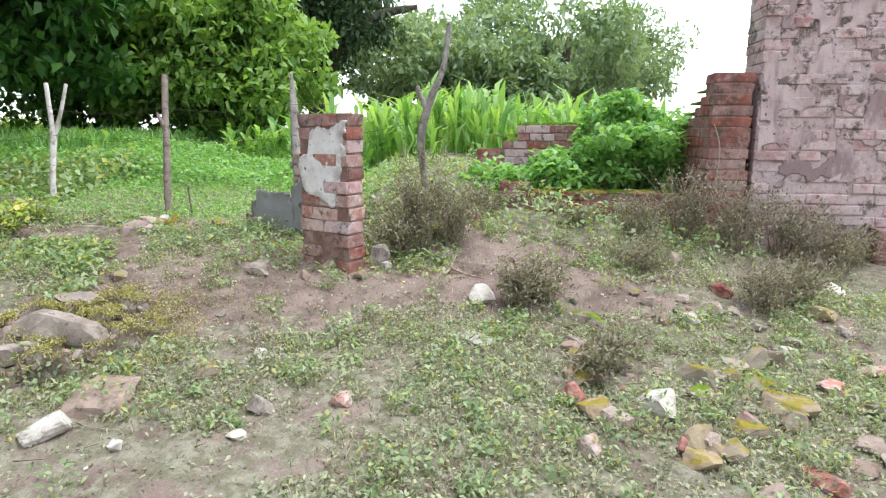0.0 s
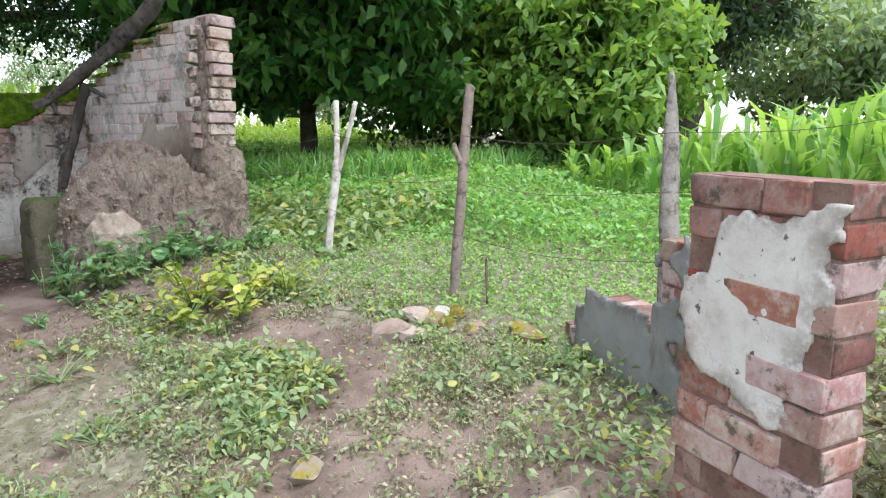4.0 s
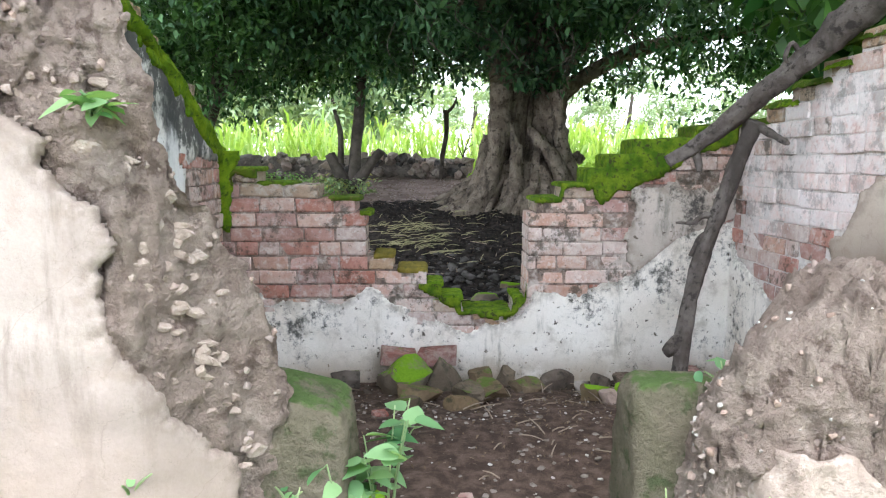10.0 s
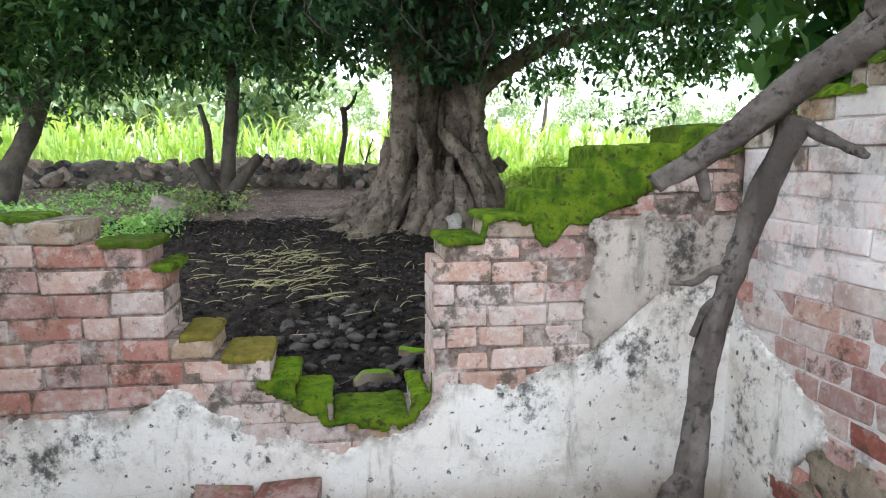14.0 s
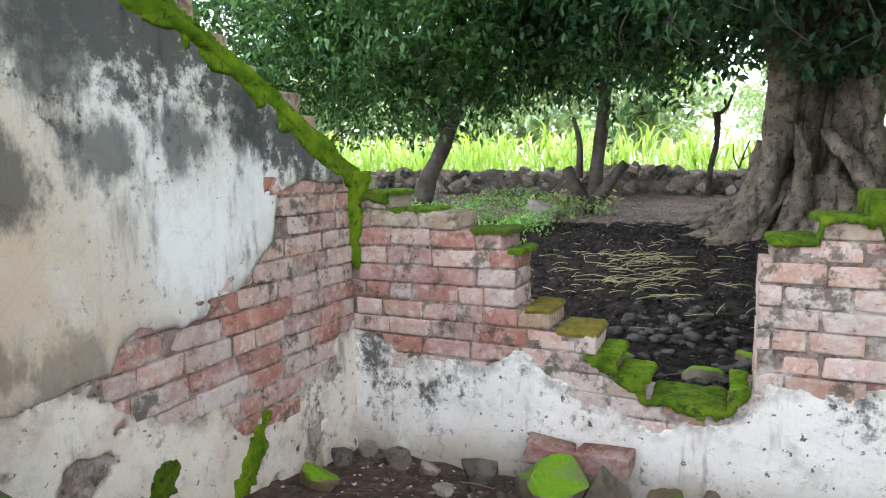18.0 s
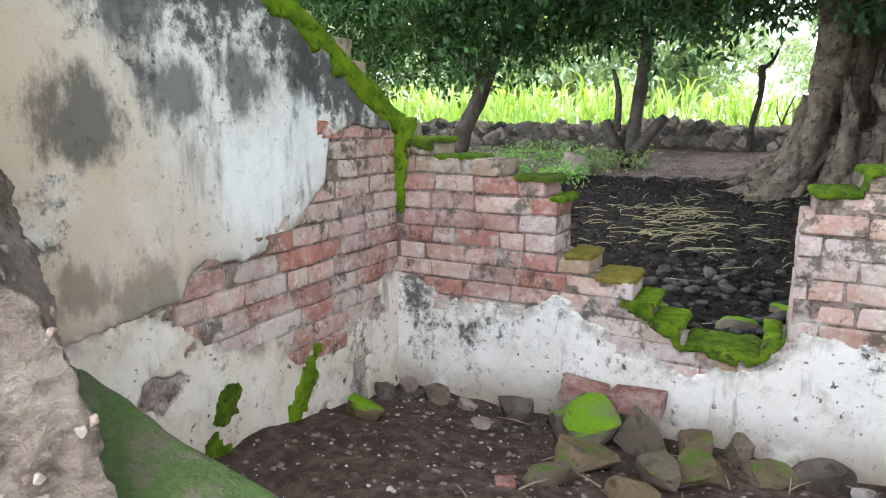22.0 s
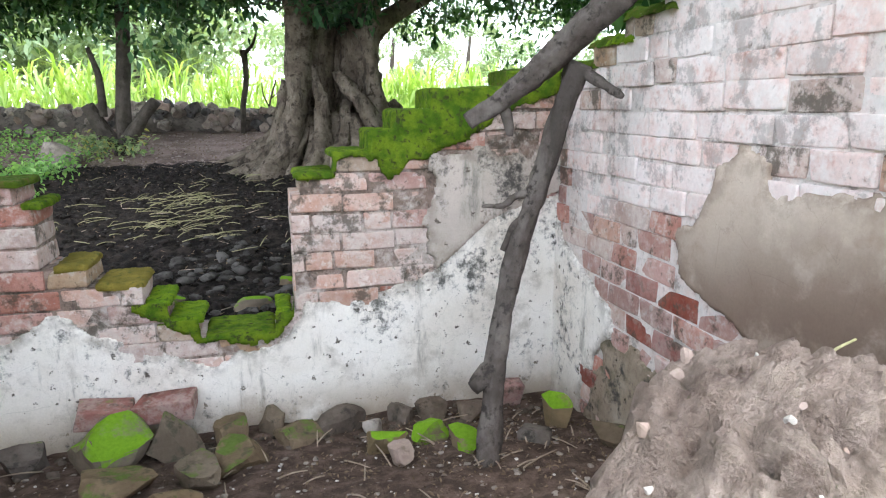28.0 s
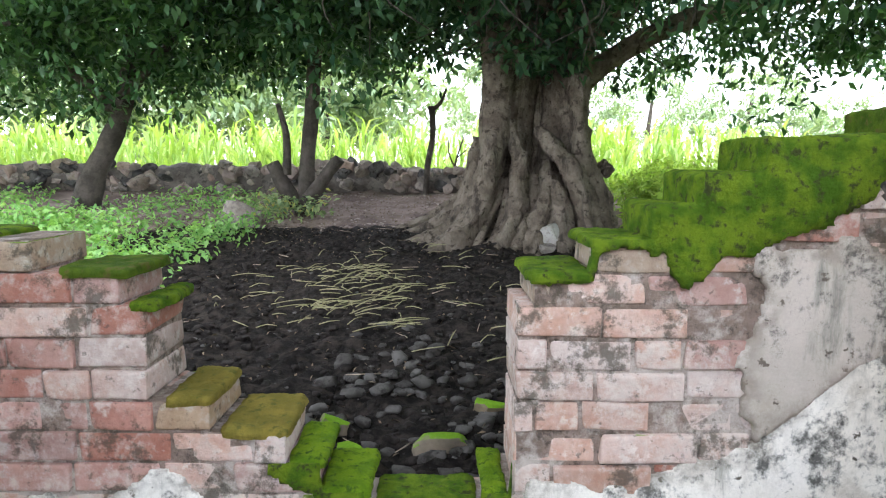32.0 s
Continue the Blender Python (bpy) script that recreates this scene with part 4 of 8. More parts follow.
wall_back = tagged(new("wall_back"), "broken brick rear wall with flaking white plaster and moss", "wall", kind="structure")
body = course_wall(wall_back, (-0.28, 0.0, 0), 0, back_top, BASE, PITCH, 0.27, back_pick, 0.235, 20, joint=0.0085, jitter=0.008, ins=0.011)
part("mortar_core", body, MORTAR, wall_back)
sheet("plaster", (0, 0, 0), 0, (0.0, 3.06), (-0.12, 1.15), lambda s, z: plaster_edge(s) + 0.05 * nz(s, z, 0, 6.0, 4) + 0.008 * nz(s, z, 3, 25.0, 2) - z, PLASTER_BACK, wall_back, 0.004, 0.011, 0.003, 0.004, label="flaking white lime plaster")
sheet("plaster", (0, 0, 0), 0, (0.0, 3.06), (0.4, 1.3), lambda s, z: grey_keep(s, z), PLASTER_GREY, wall_back, 0.006, 0.012, label="grey worn plaster coat")
for x0, x1, z, m in ((0.02, 0.21, 1.347, MOSS_OLIVE), (0.2, 0.42, 1.26, MOSS_OLIVE), (0.62, 0.8, 1.175, MOSS_DARK), (0.8, 0.87, 1.09, MOSS_OLIVE), (0.88, 1.0, 0.833, MOSS_OCHRE), (1.02, 1.2, 0.747, MOSS_OCHRE), (1.2, 1.3, 0.66, MOSS), (1.28, 1.42, 0.576, MOSS),
                     (1.42, 1.71, 0.49, MOSS_OLIVE), (1.72, 1.79, 0.576, MOSS), (1.83, 2.0, 1.175, MOSS_OLIVE), (1.99, 2.17, 1.26, MOSS_OLIVE), (2.15, 2.28, 1.347, MOSS_OLIVE), (2.26, 2.44, 1.43, MOSS_OLIVE), (2.42, 2.62, 1.52, MOSS_OLIVE), (2.6, 2.8, 1.525, MOSS_OLIVE), (2.78, 3.04, 1.6, MOSS_DARK)):
    g = 0.008 if x0 > 1.8 else 0.002
    v, f = lump([(z - (0.08 if x0 > 2.1 else 0.018), x0 - g, x1 + 0.002, -g, 0.276), (z - 0.003, x0 - g, x1 + 0.002, -g - 0.002, 0.276), (z + 0.006, x0 - g * 0.4, x1 - 0.003, 0.002, 0.272), (z + 0.010, x0 + 0.012, x1 - 0.015, 0.012, 0.26)], 76, 0.007, 0.007, 14.0, x0 * 9)
    fast("moss", *crumble(v, f, 0.007, 48.0), m, wall_back, "moss cushion on the broken top", True)


# moss creeping down the faces below the stepped top
def moss_face(s, z):
    low = np.interp(s, [1.82, 2.0, 2.02, 2.18, 2.21, 2.28, 2.32, 2.4, 2.5, 2.6, 2.73, 3.04], [1.145, 1.16, 1.235, 1.235, 1.165, 1.13, 1.235, 1.225, 1.275, 1.31, 1.41, 1.5])
    return min(z - low + 0.035 * nz(s, z, 2, 12.0, 5), back_top(s + 0.28) + 0.005 - z, s - 1.825)


sheet("moss", (0, -0.004, 0), 0, (1.82, 3.03), (1.05, 1.6), moss_face, MOSS_OLIVE, wall_back, 0.010, 0.009, uneven=0.012, label="olive moss creeping down the wall")
sheet("moss", (0, -0.004, 0), 0, (0.0, 0.5), (1.1, 1.345), lambda s, z: min(z - 1.27 - 0.1 * s + 0.09 * nz(s, z, 6, 12.0, 5), back_top(s + 0.28) - z), MOSS_DARK, wall_back, 0.006, 0.009, uneven=0.006, label="moss creeping down the wall")
sheet("moss", (0, -0.004, 0), 0, (1.15, 1.8), (0.3, 0.66), lambda s, z: min(z - float(np.interp(s, [1.15, 1.3, 1.42, 1.7, 1.8], [0.63, 0.55, 0.455, 0.455, 0.54])) + 0.04 * nz(s, z, 8, 12.0, 5), back_top(s + 0.28) - z), MOSS_OLIVE, wall_back, 0.006, 0.009, uneven=0.008, label="moss round the broken gap")

def mirrored(ob, plane=0.0):
    co = np.empty(len(ob.data.vertices) * 3, np.float32)
    ob.data.vertices.foreach_get("co", co)
    co = co.reshape(-1, 3)
    co[:, 0] = plane - co[:, 0]
    ob.data.vertices.foreach_set("co", co.ravel())
    ob.data.flip_normals()
    ob.data.update()
    return ob


# ---- the room: left wall, face at x = 0 looking to +x ----
# local s runs along -y from the back corner
left_top = Steps([(0.06, 1.45), (0.15, 1.55), (0.25, 1.62), (0.36, 1.69), (0.5, 1.76), (0.62, 1.83), (0.78, 1.9), (0.95, 1.98), (1.15, 2.06), (1.4, 2.14), (1.7, 2.22), (2.05, 2.3)])


def left_brick_zone(s, z):
    """Positive where the bricks are bare on the left wall."""
    top = np.interp(s, [0, 0.45, 0.56, 0.6, 0.71, 0.8, 0.93, 1.09, 1.25, 1.34, 1.38, 1.45], [1.36, 1.40, 1.36, 1.15, 1.09, 1.01, 0.95, 0.92, 0.95, 0.92, 0.87, 0.8])
    low = np.interp(s, [0, 0.07, 0.3, 0.56, 0.82, 0.89, 1.22, 1.37, 1.42], [0.74, 0.71, 0.57, 0.48, 0.43, 0.56, 0.66, 0.75, 0.80])
    w = 0.02 * nz(s, z, 8, 9.0, 3)
    return min(top - z + w, z - low + w, 1.43 - s + w)


def left_pick(s, z):
    if left_brick_zone(s, z) < -0.06 and z < left_top(s) - 0.12:
        return None
    if z > 1.45:
        return BRICK_MOSS
    return random.choice([BRICK, BRICK, BRICK_PALE, BRICK_PALE])


wall_left = tagged(new("wall_left"), "tall broken side wall with stained limewash over bare brick", "wall", kind="structure")
body = course_wall(wall_left, (-0.28, 0.0, 0), -90, left_top, BASE, PITCH, 0.28, lambda s, z: left_pick(s, z), 0.235, 28, joint=0.0085, jitter=0.007, ins=0.011)
part("mortar_core", body, MORTAR, wall_left)


def left_upper(s, z):
    line = np.interp(s, [0, 0.45, 0.56, 0.6, 0.71, 0.8, 0.93, 1.09, 1.25, 1.34, 1.38, 1.6, 2.05], [1.38, 1.40, 1.36, 1.15, 1.09, 1.01, 0.95, 0.92, 0.95, 0.92, 0.84, 0.82, 0.78])
    return min(z - line + 0.02 * nz(s, z, 1, 9.0, 4), np.interp(s, [0, 0.25, 0.62, 1.0, 1.5, 2.05], [1.44, 1.58, 1.78, 1.96, 2.12, 2.25]) - 0.03 - z)


def left_lower(s, z):
    low = np.interp(s, [0, 0.07, 0.3, 0.56, 0.82, 0.89, 1.22, 1.37, 1.45, 1.6, 2.05], [0.73, 0.70, 0.56, 0.47, 0.42, 0.55, 0.65, 0.74, 0.84, 0.83, 0.79])
    return min(low - z + 0.06 * nz(s, z, 6, 7.0, 4), 0.42 - abs(nz(s, z, 3, 3.5, 4)) * 1.0 + 0.05 * nz(s, z, 9, 14.0, 3))


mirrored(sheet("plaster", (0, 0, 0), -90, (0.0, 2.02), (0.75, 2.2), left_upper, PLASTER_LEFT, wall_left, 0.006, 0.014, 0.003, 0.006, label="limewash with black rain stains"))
mirrored(sheet("plaster", (0, 0, 0), -90, (0.0, 2.02), (-0.1, 0.95), left_lower, PLASTER_BASE, wall_left, 0.004, 0.013, 0.003, 0.004, label="patchy low plaster with damp"))
crest = [(-0.03, -s0, float(np.interp(s0, [0, 0.25, 0.62, 1.0, 1.5, 2.05], [1.44, 1.585, 1.775, 1.955, 2.115, 2.26])) - 0.03) for s0 in np.arange(-0.05, 2.0, 0.14)]
for dx, r0 in ((0.0, 0.06), (-0.09, 0.07), (-0.18, 0.07)):
    v, f = tube([(x + dx, y, z) for x, y, z in crest], [r0] * len(crest), 22, 0.5, 9, dx * 31)
    v, f = crumble(v, f, 0.016, 34.0)
    fast("moss", v, f, MOSS if dx > -0.1 else MOSS_DARK, wall_left, "thick bright moss along the broken crest", True)
mirrored(sheet("moss", (-0.012, 0, 0), -90, (0.0, 1.9), (1.1, 2.25),
      lambda s, z: 0.07 + 0.09 * nz(s, z, 5, 9.0, 5) - (np.interp(s, [0, 0.25, 0.62, 1.0, 1.5, 2.05], [1.44, 1.58, 1.78, 1.96, 2.12, 2.25]) - z) if z < np.interp(s, [0, 0.25, 0.62, 1.0, 1.5, 2.05], [1.45, 1.6, 1.8, 1.97, 2.13, 2.26]) else -1, MOSS, wall_left, 0.008, 0.012, label="bright moss along the broken crest"))
for cs, cz, hs, hz, slant in ((0.78, 0.33, 0.07, 0.14, 0.5), (1.22, 0.42, 0.09, 0.07, 0.0), (1.27, 0.22, 0.06, 0.12, 0.0), (1.0, 0.16, 0.1, 0.04, 0.0)):
    mirrored(sheet("moss", (-0.008, 0, 0), -90, (cs - 0.25, cs + 0.25), (cz - 0.22, cz + 0.22),
                   lambda s, z: 0.9 - ((s - cs - slant * (cz - z)) / hs) ** 2 - ((z - cz) / hz) ** 2 + 1.1 * nz(s, z, 31, 12.0, 5), MOSS_OLIVE if slant == 0 else MOSS, wall_left, 0.005, 0.011, label="moss patch low on the wall"))
sheet("moss", (0.0, 0.0, 0), 0, (-0.03, 0.16), (0.9, 1.44), lambda s, z: 0.05 - abs(s - 0.02) + (z - 1.2) * 0.12 + 0.04 * nz(s, z, 2, 8.0, 3), MOSS, wall_back, 0.016, 0.014, label="moss in the corner")

# ---- the room: right wall, face at x = 3.04 looking to -x ----
# s counts from the back corner towards the front
right_top = Steps([(0.3, 1.64), (0.5, 1.72), (0.75, 1.80), (1.0, 1.86), (1.4, 1.95), (1.75, 2.03), (1.95, 2.09), (2.12, 2.03)])


def tan_zone(s, z):
    """Positive where tan plaster still covers the right wall; s runs towards the front."""
    left = np.interp(z, [0.2, 0.72, 0.78, 0.83, 0.88, 1.02, 1.17, 1.26, 1.33], [1.5, 1.36, 1.3, 1.16, 0.99, 0.94, 1.07, 1.13, 1.17])
    top = np.interp(s, [0.9, 1.17, 1.28, 1.36, 1.47, 1.67, 2.1], [1.3, 1.36, 1.34, 1.2, 1.24, 1.27, 1.3])
    return min(s - left + 0.05 * nz(s, z, 4, 7.0, 5), top - z + 0.05 * nz(s, z, 7, 7.0, 5))


def right_white(s, z):
    edge = np.interp(z, [-0.1, 0.1, 0.38, 0.55, 0.65, 0.82, 0.95, 1.1], [0.62, 0.3, 0.40, 0.58, 0.5, 0.1, 0.03, -0.05])
    return min(edge - s + 0.03 * nz(s, z, 2, 8.0, 4), 1.1 - z)


def right_pick(s, z):
    if tan_zone(s, z) > 0.05 or right_white(s, z) > 0.05:
        return None
    if z > right_top(s) - 0.1 and s < 1.6:
        return BRICK_MOSS
    edge = 1.15 - 0.12 * s + 0.12 * nz(s, z, 5, 2.5, 3)
    if z < edge:
        return random.choice([BRICK, BRICK, BRICK_DARK, BRICK_PALE] if z < 0.8 else [BRICK, BRICK, BRICK_PALE])
    return random.choice([BRICK_WASHED] * 7 + [BRICK_PALE])


wall_right = tagged(new("wall_right"), "whitewashed brick side wall with bare red courses and tan plaster", "wall", kind="structure")
class Flip:
    end = 2.12

    def __call__(self, s):
        return right_top(2.12 - s)


body = course_wall(wall_right, (3.04 + 0.17, -2.12, 0), 90, Flip(), BASE, PITCH, 0.17, lambda s, z: right_pick(2.12 - s, z), 0.225, 26, joint=0.006, jitter=0.007, ins=0.006)
part("mortar_core", body, MORTAR_WASHED, wall_right)


def right_sheet(keep, z_range, material, label, thick=0.012, res=0.016):
    return sheet("plaster", (3.04, 0, 0), -90, (0.0, 2.1), z_range, keep, material, wall_right, thick, res, label=label)


right_sheet(right_white, (-0.15, 1.1), PLASTER_BACK, "white plaster in the room corner", 0.007, 0.013)
right_sheet(tan_zone, (0.0, 1.36), PLASTER_TAN, "tan plaster stained dark by smoke", 0.006, 0.013)
right_sheet(lambda s, z: min(0.42 + 0.05 * nz(s, z, 5, 9, 3) - abs(z - 0.2) - 0.1, 0.3 - abs(s - 0.75) + 0.12 * nz(s, z, 1, 6, 4)), (-0.1, 0.6), plaster_material("blackened_plaster", (0.30, 0.235, 0.175), (0.46, 0.39, 0.31), (0.10, 0.085, 0.06), (0.12, 0.11, 0.06), 0.46, streaks=False, black=(((0, 0, -1), -0.45, 0.1), 0.07)), "blackened damp plaster", 0.008)
for k in range(12):
    s0 = 0.1 + k * 0.13
    cushion("moss", (3.12, -s0, right_top(s0) - 0.03), (0.2, 0.2, 0.035), MOSS_DARK if k % 3 else MOSS, wall_right, seed=k * 2.1)
# ragged brick stack at the front end of the wall
for k in range(11):
    z = 1.09 + k * PITCH
    x0 = 2.94 + random.uniform(-0.02, 0.03)
    w = random.uniform(0.14, 0.22) if k > 3 else random.uniform(0.17, 0.23)
    brick(wall_right, BRICK_PALE if k % 4 != 2 else BRICK_MAUVE, (x0 + w / 2 + 0.03, -2.16 + random.uniform(-0.03, 0.02), z + 0.04), (w, random.uniform(0.14, 0.2), PITCH - 0.012), random.uniform(-5, 5))
bm = bmesh.new()
bmesh.ops.create_cube(bm, size=1, matrix=Matrix.Translation((3.08, -2.15, 1.56)) @ Matrix.Diagonal((0.19, 0.13, 0.93, 1)))
bmesh.ops.bevel(bm, geom=bm.edges[:], offset=0.015, segments=2, affect="EDGES")
part("end_mortar", bm, MORTAR, wall_right)
for k in range(9):
    z = 1.12 + k * 0.1
    brick(wall_right, BRICK_PALE, (2.98 + random.uniform(-0.03, 0.03), -2.1 + random.uniform(-0.03, 0.03), z), (0.13, 0.12, 0.07), random.uniform(-15, 15), tip=(random.uniform(-8, 8), random.uniform(-8, 8)))
v, f = lump([(0.1, 2.86, 3.3, -2.36, -1.9), (0.5, 2.88, 3.27, -2.3, -1.92), (0.9, 2.9, 3.25, -2.29, -1.95), (1.04, 2.92, 3.24, -2.25, -1.97), (1.12, 2.93, 3.15, -2.22, -2.0), (1.2, 2.93, 3.0, -2.2, -2.0), (1.9, 2.95, 3.0, -2.18, -2.05)], 110, 0.018, rough=0.035, seed=4.0, flutes=0.03)
v, f = crumble(v, f, 0.02, 20.0)
fast("adobe_edge", v, f, ADOBE, wall_right, "rough adobe at the wall's end", True)


# ---- the front: adobe remains either side of the doorway ----
def stud(parent, v, count, material, size=(0.02, 0.05), facing=None, seed=1, zmin=0.2):
    """Pebbles set into a weathered face."""
    r = random.Random(seed)
    done = 0
    while done < count:
        p = v[r.randrange(len(v))]
        if p[2] < zmin or (facing and not facing(p)):
            continue
        done += 1
        s = r.uniform(*size)
        ob = rock_object("pebble", material, r.randrange(5), PEBBLES)
        ob.matrix_world = pose(*p, r.uniform(0, 360), r.uniform(0, 360), 0) @ Matrix.Diagonal((s * 1.3, s, s * 0.9, 1))
        hang(ob, parent)


wall_front = tagged(new("wall_front"), "crumbling adobe front wall, cream plaster partly fallen off", "wall", kind="structure")
FRONT_EDGE = ([-0.3, 0.54, 0.7, 0.9, 1.04, 1.17, 1.28, 1.35, 1.46, 1.63, 1.76, 2.3, 2.7], [0.92, 0.89, 0.87, 0.845, 0.82, 0.77, 0.72, 0.64, 0.575, 0.555, 0.54, 0.45, 0.35])
FRONT_FACE = ([0.0, 0.2, 0.6, 1.0, 1.6, 2.7], [-2.33, -2.31, -2.28, -2.26, -2.24, -2.2])


def front_face(z):
    return float(np.interp(z, *FRONT_FACE))


def bulged(x, y, z):
    """The face stands further out away from the doorway and is worn back near it."""
    w = 0.24 * smooth(0.88, 0.42, x) * smooth(-2.05, -2.25, y)
    k = 1 - w / 1.7
    return 1.264 + (x - 1.264) * k, y - w, 1.358 + (z - 1.358) * k


rows_ = [(z, -1.6, 0.2, front_face(z) + 0.02, -1.98) for z in (-0.3, 0.6, 1.2, 1.8, 2.4, 2.7)]
v, f = lump(rows_, 120, 0.04, 0.035, 9.0, 1.0, 0.35, 0.02)
v[:, 0] = np.minimum(v[:, 0], 0.15 - 2.0 * np.clip(v[:, 1] + 2.2, 0, None))
v = np.array([bulged(*p) for p in v])
fast("adobe_body", v, f, ADOBE, wall_front, "", True)
rows_ = [(z, -0.1, x, front_face(z), -1.98) for z, x in zip(*FRONT_EDGE)]
v, f = lump(rows_, 340, 0.011, 0.026, 8.0, 1.0, 0.5, 0.012)
# the broken end runs back at a slant towards the side wall
v[:, 0] -= 2.0 * np.clip(v[:, 1] + 2.24, 0, None) * np.clip((v[:, 0] + 0.3) / 0.8, 0, 1)
v = np.array([bulged(*p) for p in v])
v, f = crumble(v, f, 0.03, 20.0, 0.028)
fast("adobe_body", v, f, ADOBE, wall_front, "crumbling adobe face with rain rills")
stud(wall_front, v, 170, ADOBE_PALE, (0.008, 0.024), lambda p: p[0] > 0.0 and p[2] < 2.2, 3)
stud(wall_front, v, 160, STONE_PINK, (0.01, 0.03), lambda p: p[0] > 0.0 and p[2] < 2.2, 5)


def front_plaster(s, z):
    """s = x + 1.6. Cream coat on the low part and away from the doorway."""
    x = s - 1.6
    edge = np.interp(z, [0.5, 0.61, 0.68, 0.74, 0.8, 0.91, 0.97, 1.11, 1.2, 1.24, 1.32, 1.39, 1.45, 1.49, 1.65, 1.9, 2.6], [0.74, 0.76, 0.7, 0.64, 0.56, 0.49, 0.42, 0.42, 0.46, 0.42, 0.4, 0.3, 0.29, 0.22, 0.1, -0.05, -0.4])
    low = np.interp(x, [-1.6, 0.06, 0.34, 0.45, 0.47, 0.58, 0.74, 0.86], [0.55, 0.56, 0.52, 0.51, 0.43, 0.38, 0.4, 0.48])
    return min(edge - x + 0.04 * nz(s, z, 3, 10.0, 5), z - low + 0.04 * nz(s, z, 6, 10.0, 5), float(np.interp(z, *FRONT_EDGE)) - 0.02 - x)


ob = sheet("plaster", (-1.6, -2.27, 0), 0, (0.7, 2.5), (0.32, 2.45), front_plaster, PLASTER_FRONT, wall_front, 0.008, 0.0105, 0.006, 0.005, "cream plaster with broken edge")
co = np.empty(len(ob.data.vertices) * 3, np.float32)
ob.data.vertices.foreach_get("co", co)
co = co.reshape(-1, 3)
round_ = np.array([0.05 * smooth(0.14, 0.0, float(np.interp(p[2], *FRONT_EDGE)) - p[0]) for p in co])
co[:, 1] += np.interp(co[:, 2], *FRONT_FACE) + 2.27 - 0.016 + round_
co[:] = [bulged(*p) for p in co]
ob.data.vertices.foreach_set("co", co.ravel())
ob.data.update()
rubble = random.Random(12)
for k in range(300):
    x, z = rubble.uniform(0.15, 0.8), rubble.uniform(0.5, 1.6)
    if x > float(np.interp(z, *FRONT_EDGE)) - 0.1 or front_plaster(x + 1.6, z) > 0:
        continue
    ob = rock_object("rubble_stone", ADOBE_PALE, rubble.randrange(8))
    ob.matrix_world = pose(*bulged(x, front_face(z) + rubble.uniform(0.01, 0.02), z), rubble.uniform(-12, 12), rubble.uniform(-25, 25), rubble.uniform(-10, 10)) @ Matrix.Diagonal((rubble.uniform(0.035, 0.09), 0.028, rubble.uniform(0.018, 0.045), 1))
    hang(ob, wall_front)

v, f = lump([(0.1, 0.36, 1.01, -2.32, -2.0), (0.4, 0.36, 1.0, -2.3, -2.0), (0.71, 0.34, 0.995, -2.27, -2.01), (0.755, 0.34, 0.985, -2.26, -2.015), (0.775, 0.34, 0.95, -2.25, -2.02), (0.83, 0.34, 0.75, -2.23, -2.03), (0.88, 0.34, 0.6, -2.22, -2.03), (0.93, 0.34, 0.5, -2.2, -2.05)], 150, 0.011, 0.012, 14.0, 9.0)
v, f = crumble(v, f, 0.012, 20.0)
ob = fast("door_jamb", v, f, ADOBE_MOSS, wall_front, "worn mossy door jamb block", True)
v, f = lump([(0.1, 1.77, 2.06, -2.2, -1.9), (0.4, 1.765, 2.05, -2.16, -1.9), (0.72, 1.765, 2.04, -2.14, -1.95), (0.765, 1.775, 2.03, -2.12, -1.97), (0.785, 1.8, 2.01, -2.1, -1.99)], 90, 0.016, 0.01, 9.0, 19.0)
v, f = crumble(v, f, 0.01, 22.0)
ob = fast("door_jamb", v, f, ADOBE_MOSS, wall_front, "worn mossy door jamb block")

earth_mound = thing("earth_mound", (2.5, -2.05, 0.2), "collapsed heap of pale adobe earth with pebbles", "earth mound")
front_ = [(0.1, 1.86, 3.12, -2.42, -1.9), (0.35, 1.88, 3.08, -2.37, -1.94), (0.55, 1.88, 3.05, -2.34, -1.99), (0.72, 1.9, 3.02, -2.33, -2.05), (0.88, 1.98, 2.88, -2.31, -2.07)]
back_, f = heap([([(0.0, 2.5, 3.14, -2.3, -1.5), (0.4, 2.56, 3.1, -2.25, -1.6), (0.7, 2.6, 3.08, -2.2, -1.72), (0.82, 2.63, 3.0, -2.2, -1.8), (0.88, 2.66, 2.9, -2.2, -1.88), (0.92, 2.7, 2.8, -2.15, -1.98)], 2.6),
                 (front_ + [(0.97, 2.07, 2.72, -2.29, -2.04), (1.04, 2.17, 2.6, -2.27, -2.0), (1.08, 2.25, 2.52, -2.24, -1.99), (1.1, 2.33, 2.46, -2.2, -2.0)], 3.0)], 0.009, 0.045, 0.03, 23.0, 0.15)
fast("earth", back_, f, ADOBE, earth_mound, "crumbly pinkish earth")
v, f = lump(front_ + [(0.93, 2.06, 2.8, -2.28, -2.1), (0.96, 2.2, 2.6, -2.22, -2.14)], 300, 0.0095, 0.03, 3.4, 23.0)
v, f = crumble(v, f, 0.04, 17.0, 0.016)
fast("earth", v, f, ADOBE, earth_mound, "crumbly pinkish earth with pebbles")
v = np.concatenate([v[v[:, 2] < 0.85], back_[back_[:, 2] > 0.85]])
stud(earth_mound, v, 170, STONE_WHITE, (0.007, 0.02), None, 8, 0.25)
stud(earth_mound, v, 180, STONE_PINK, (0.01, 0.032), None, 9, 0.25)
stud(earth_mound, v, 14, STONE_PINK, (0.025, 0.045), None, 10, 0.5)
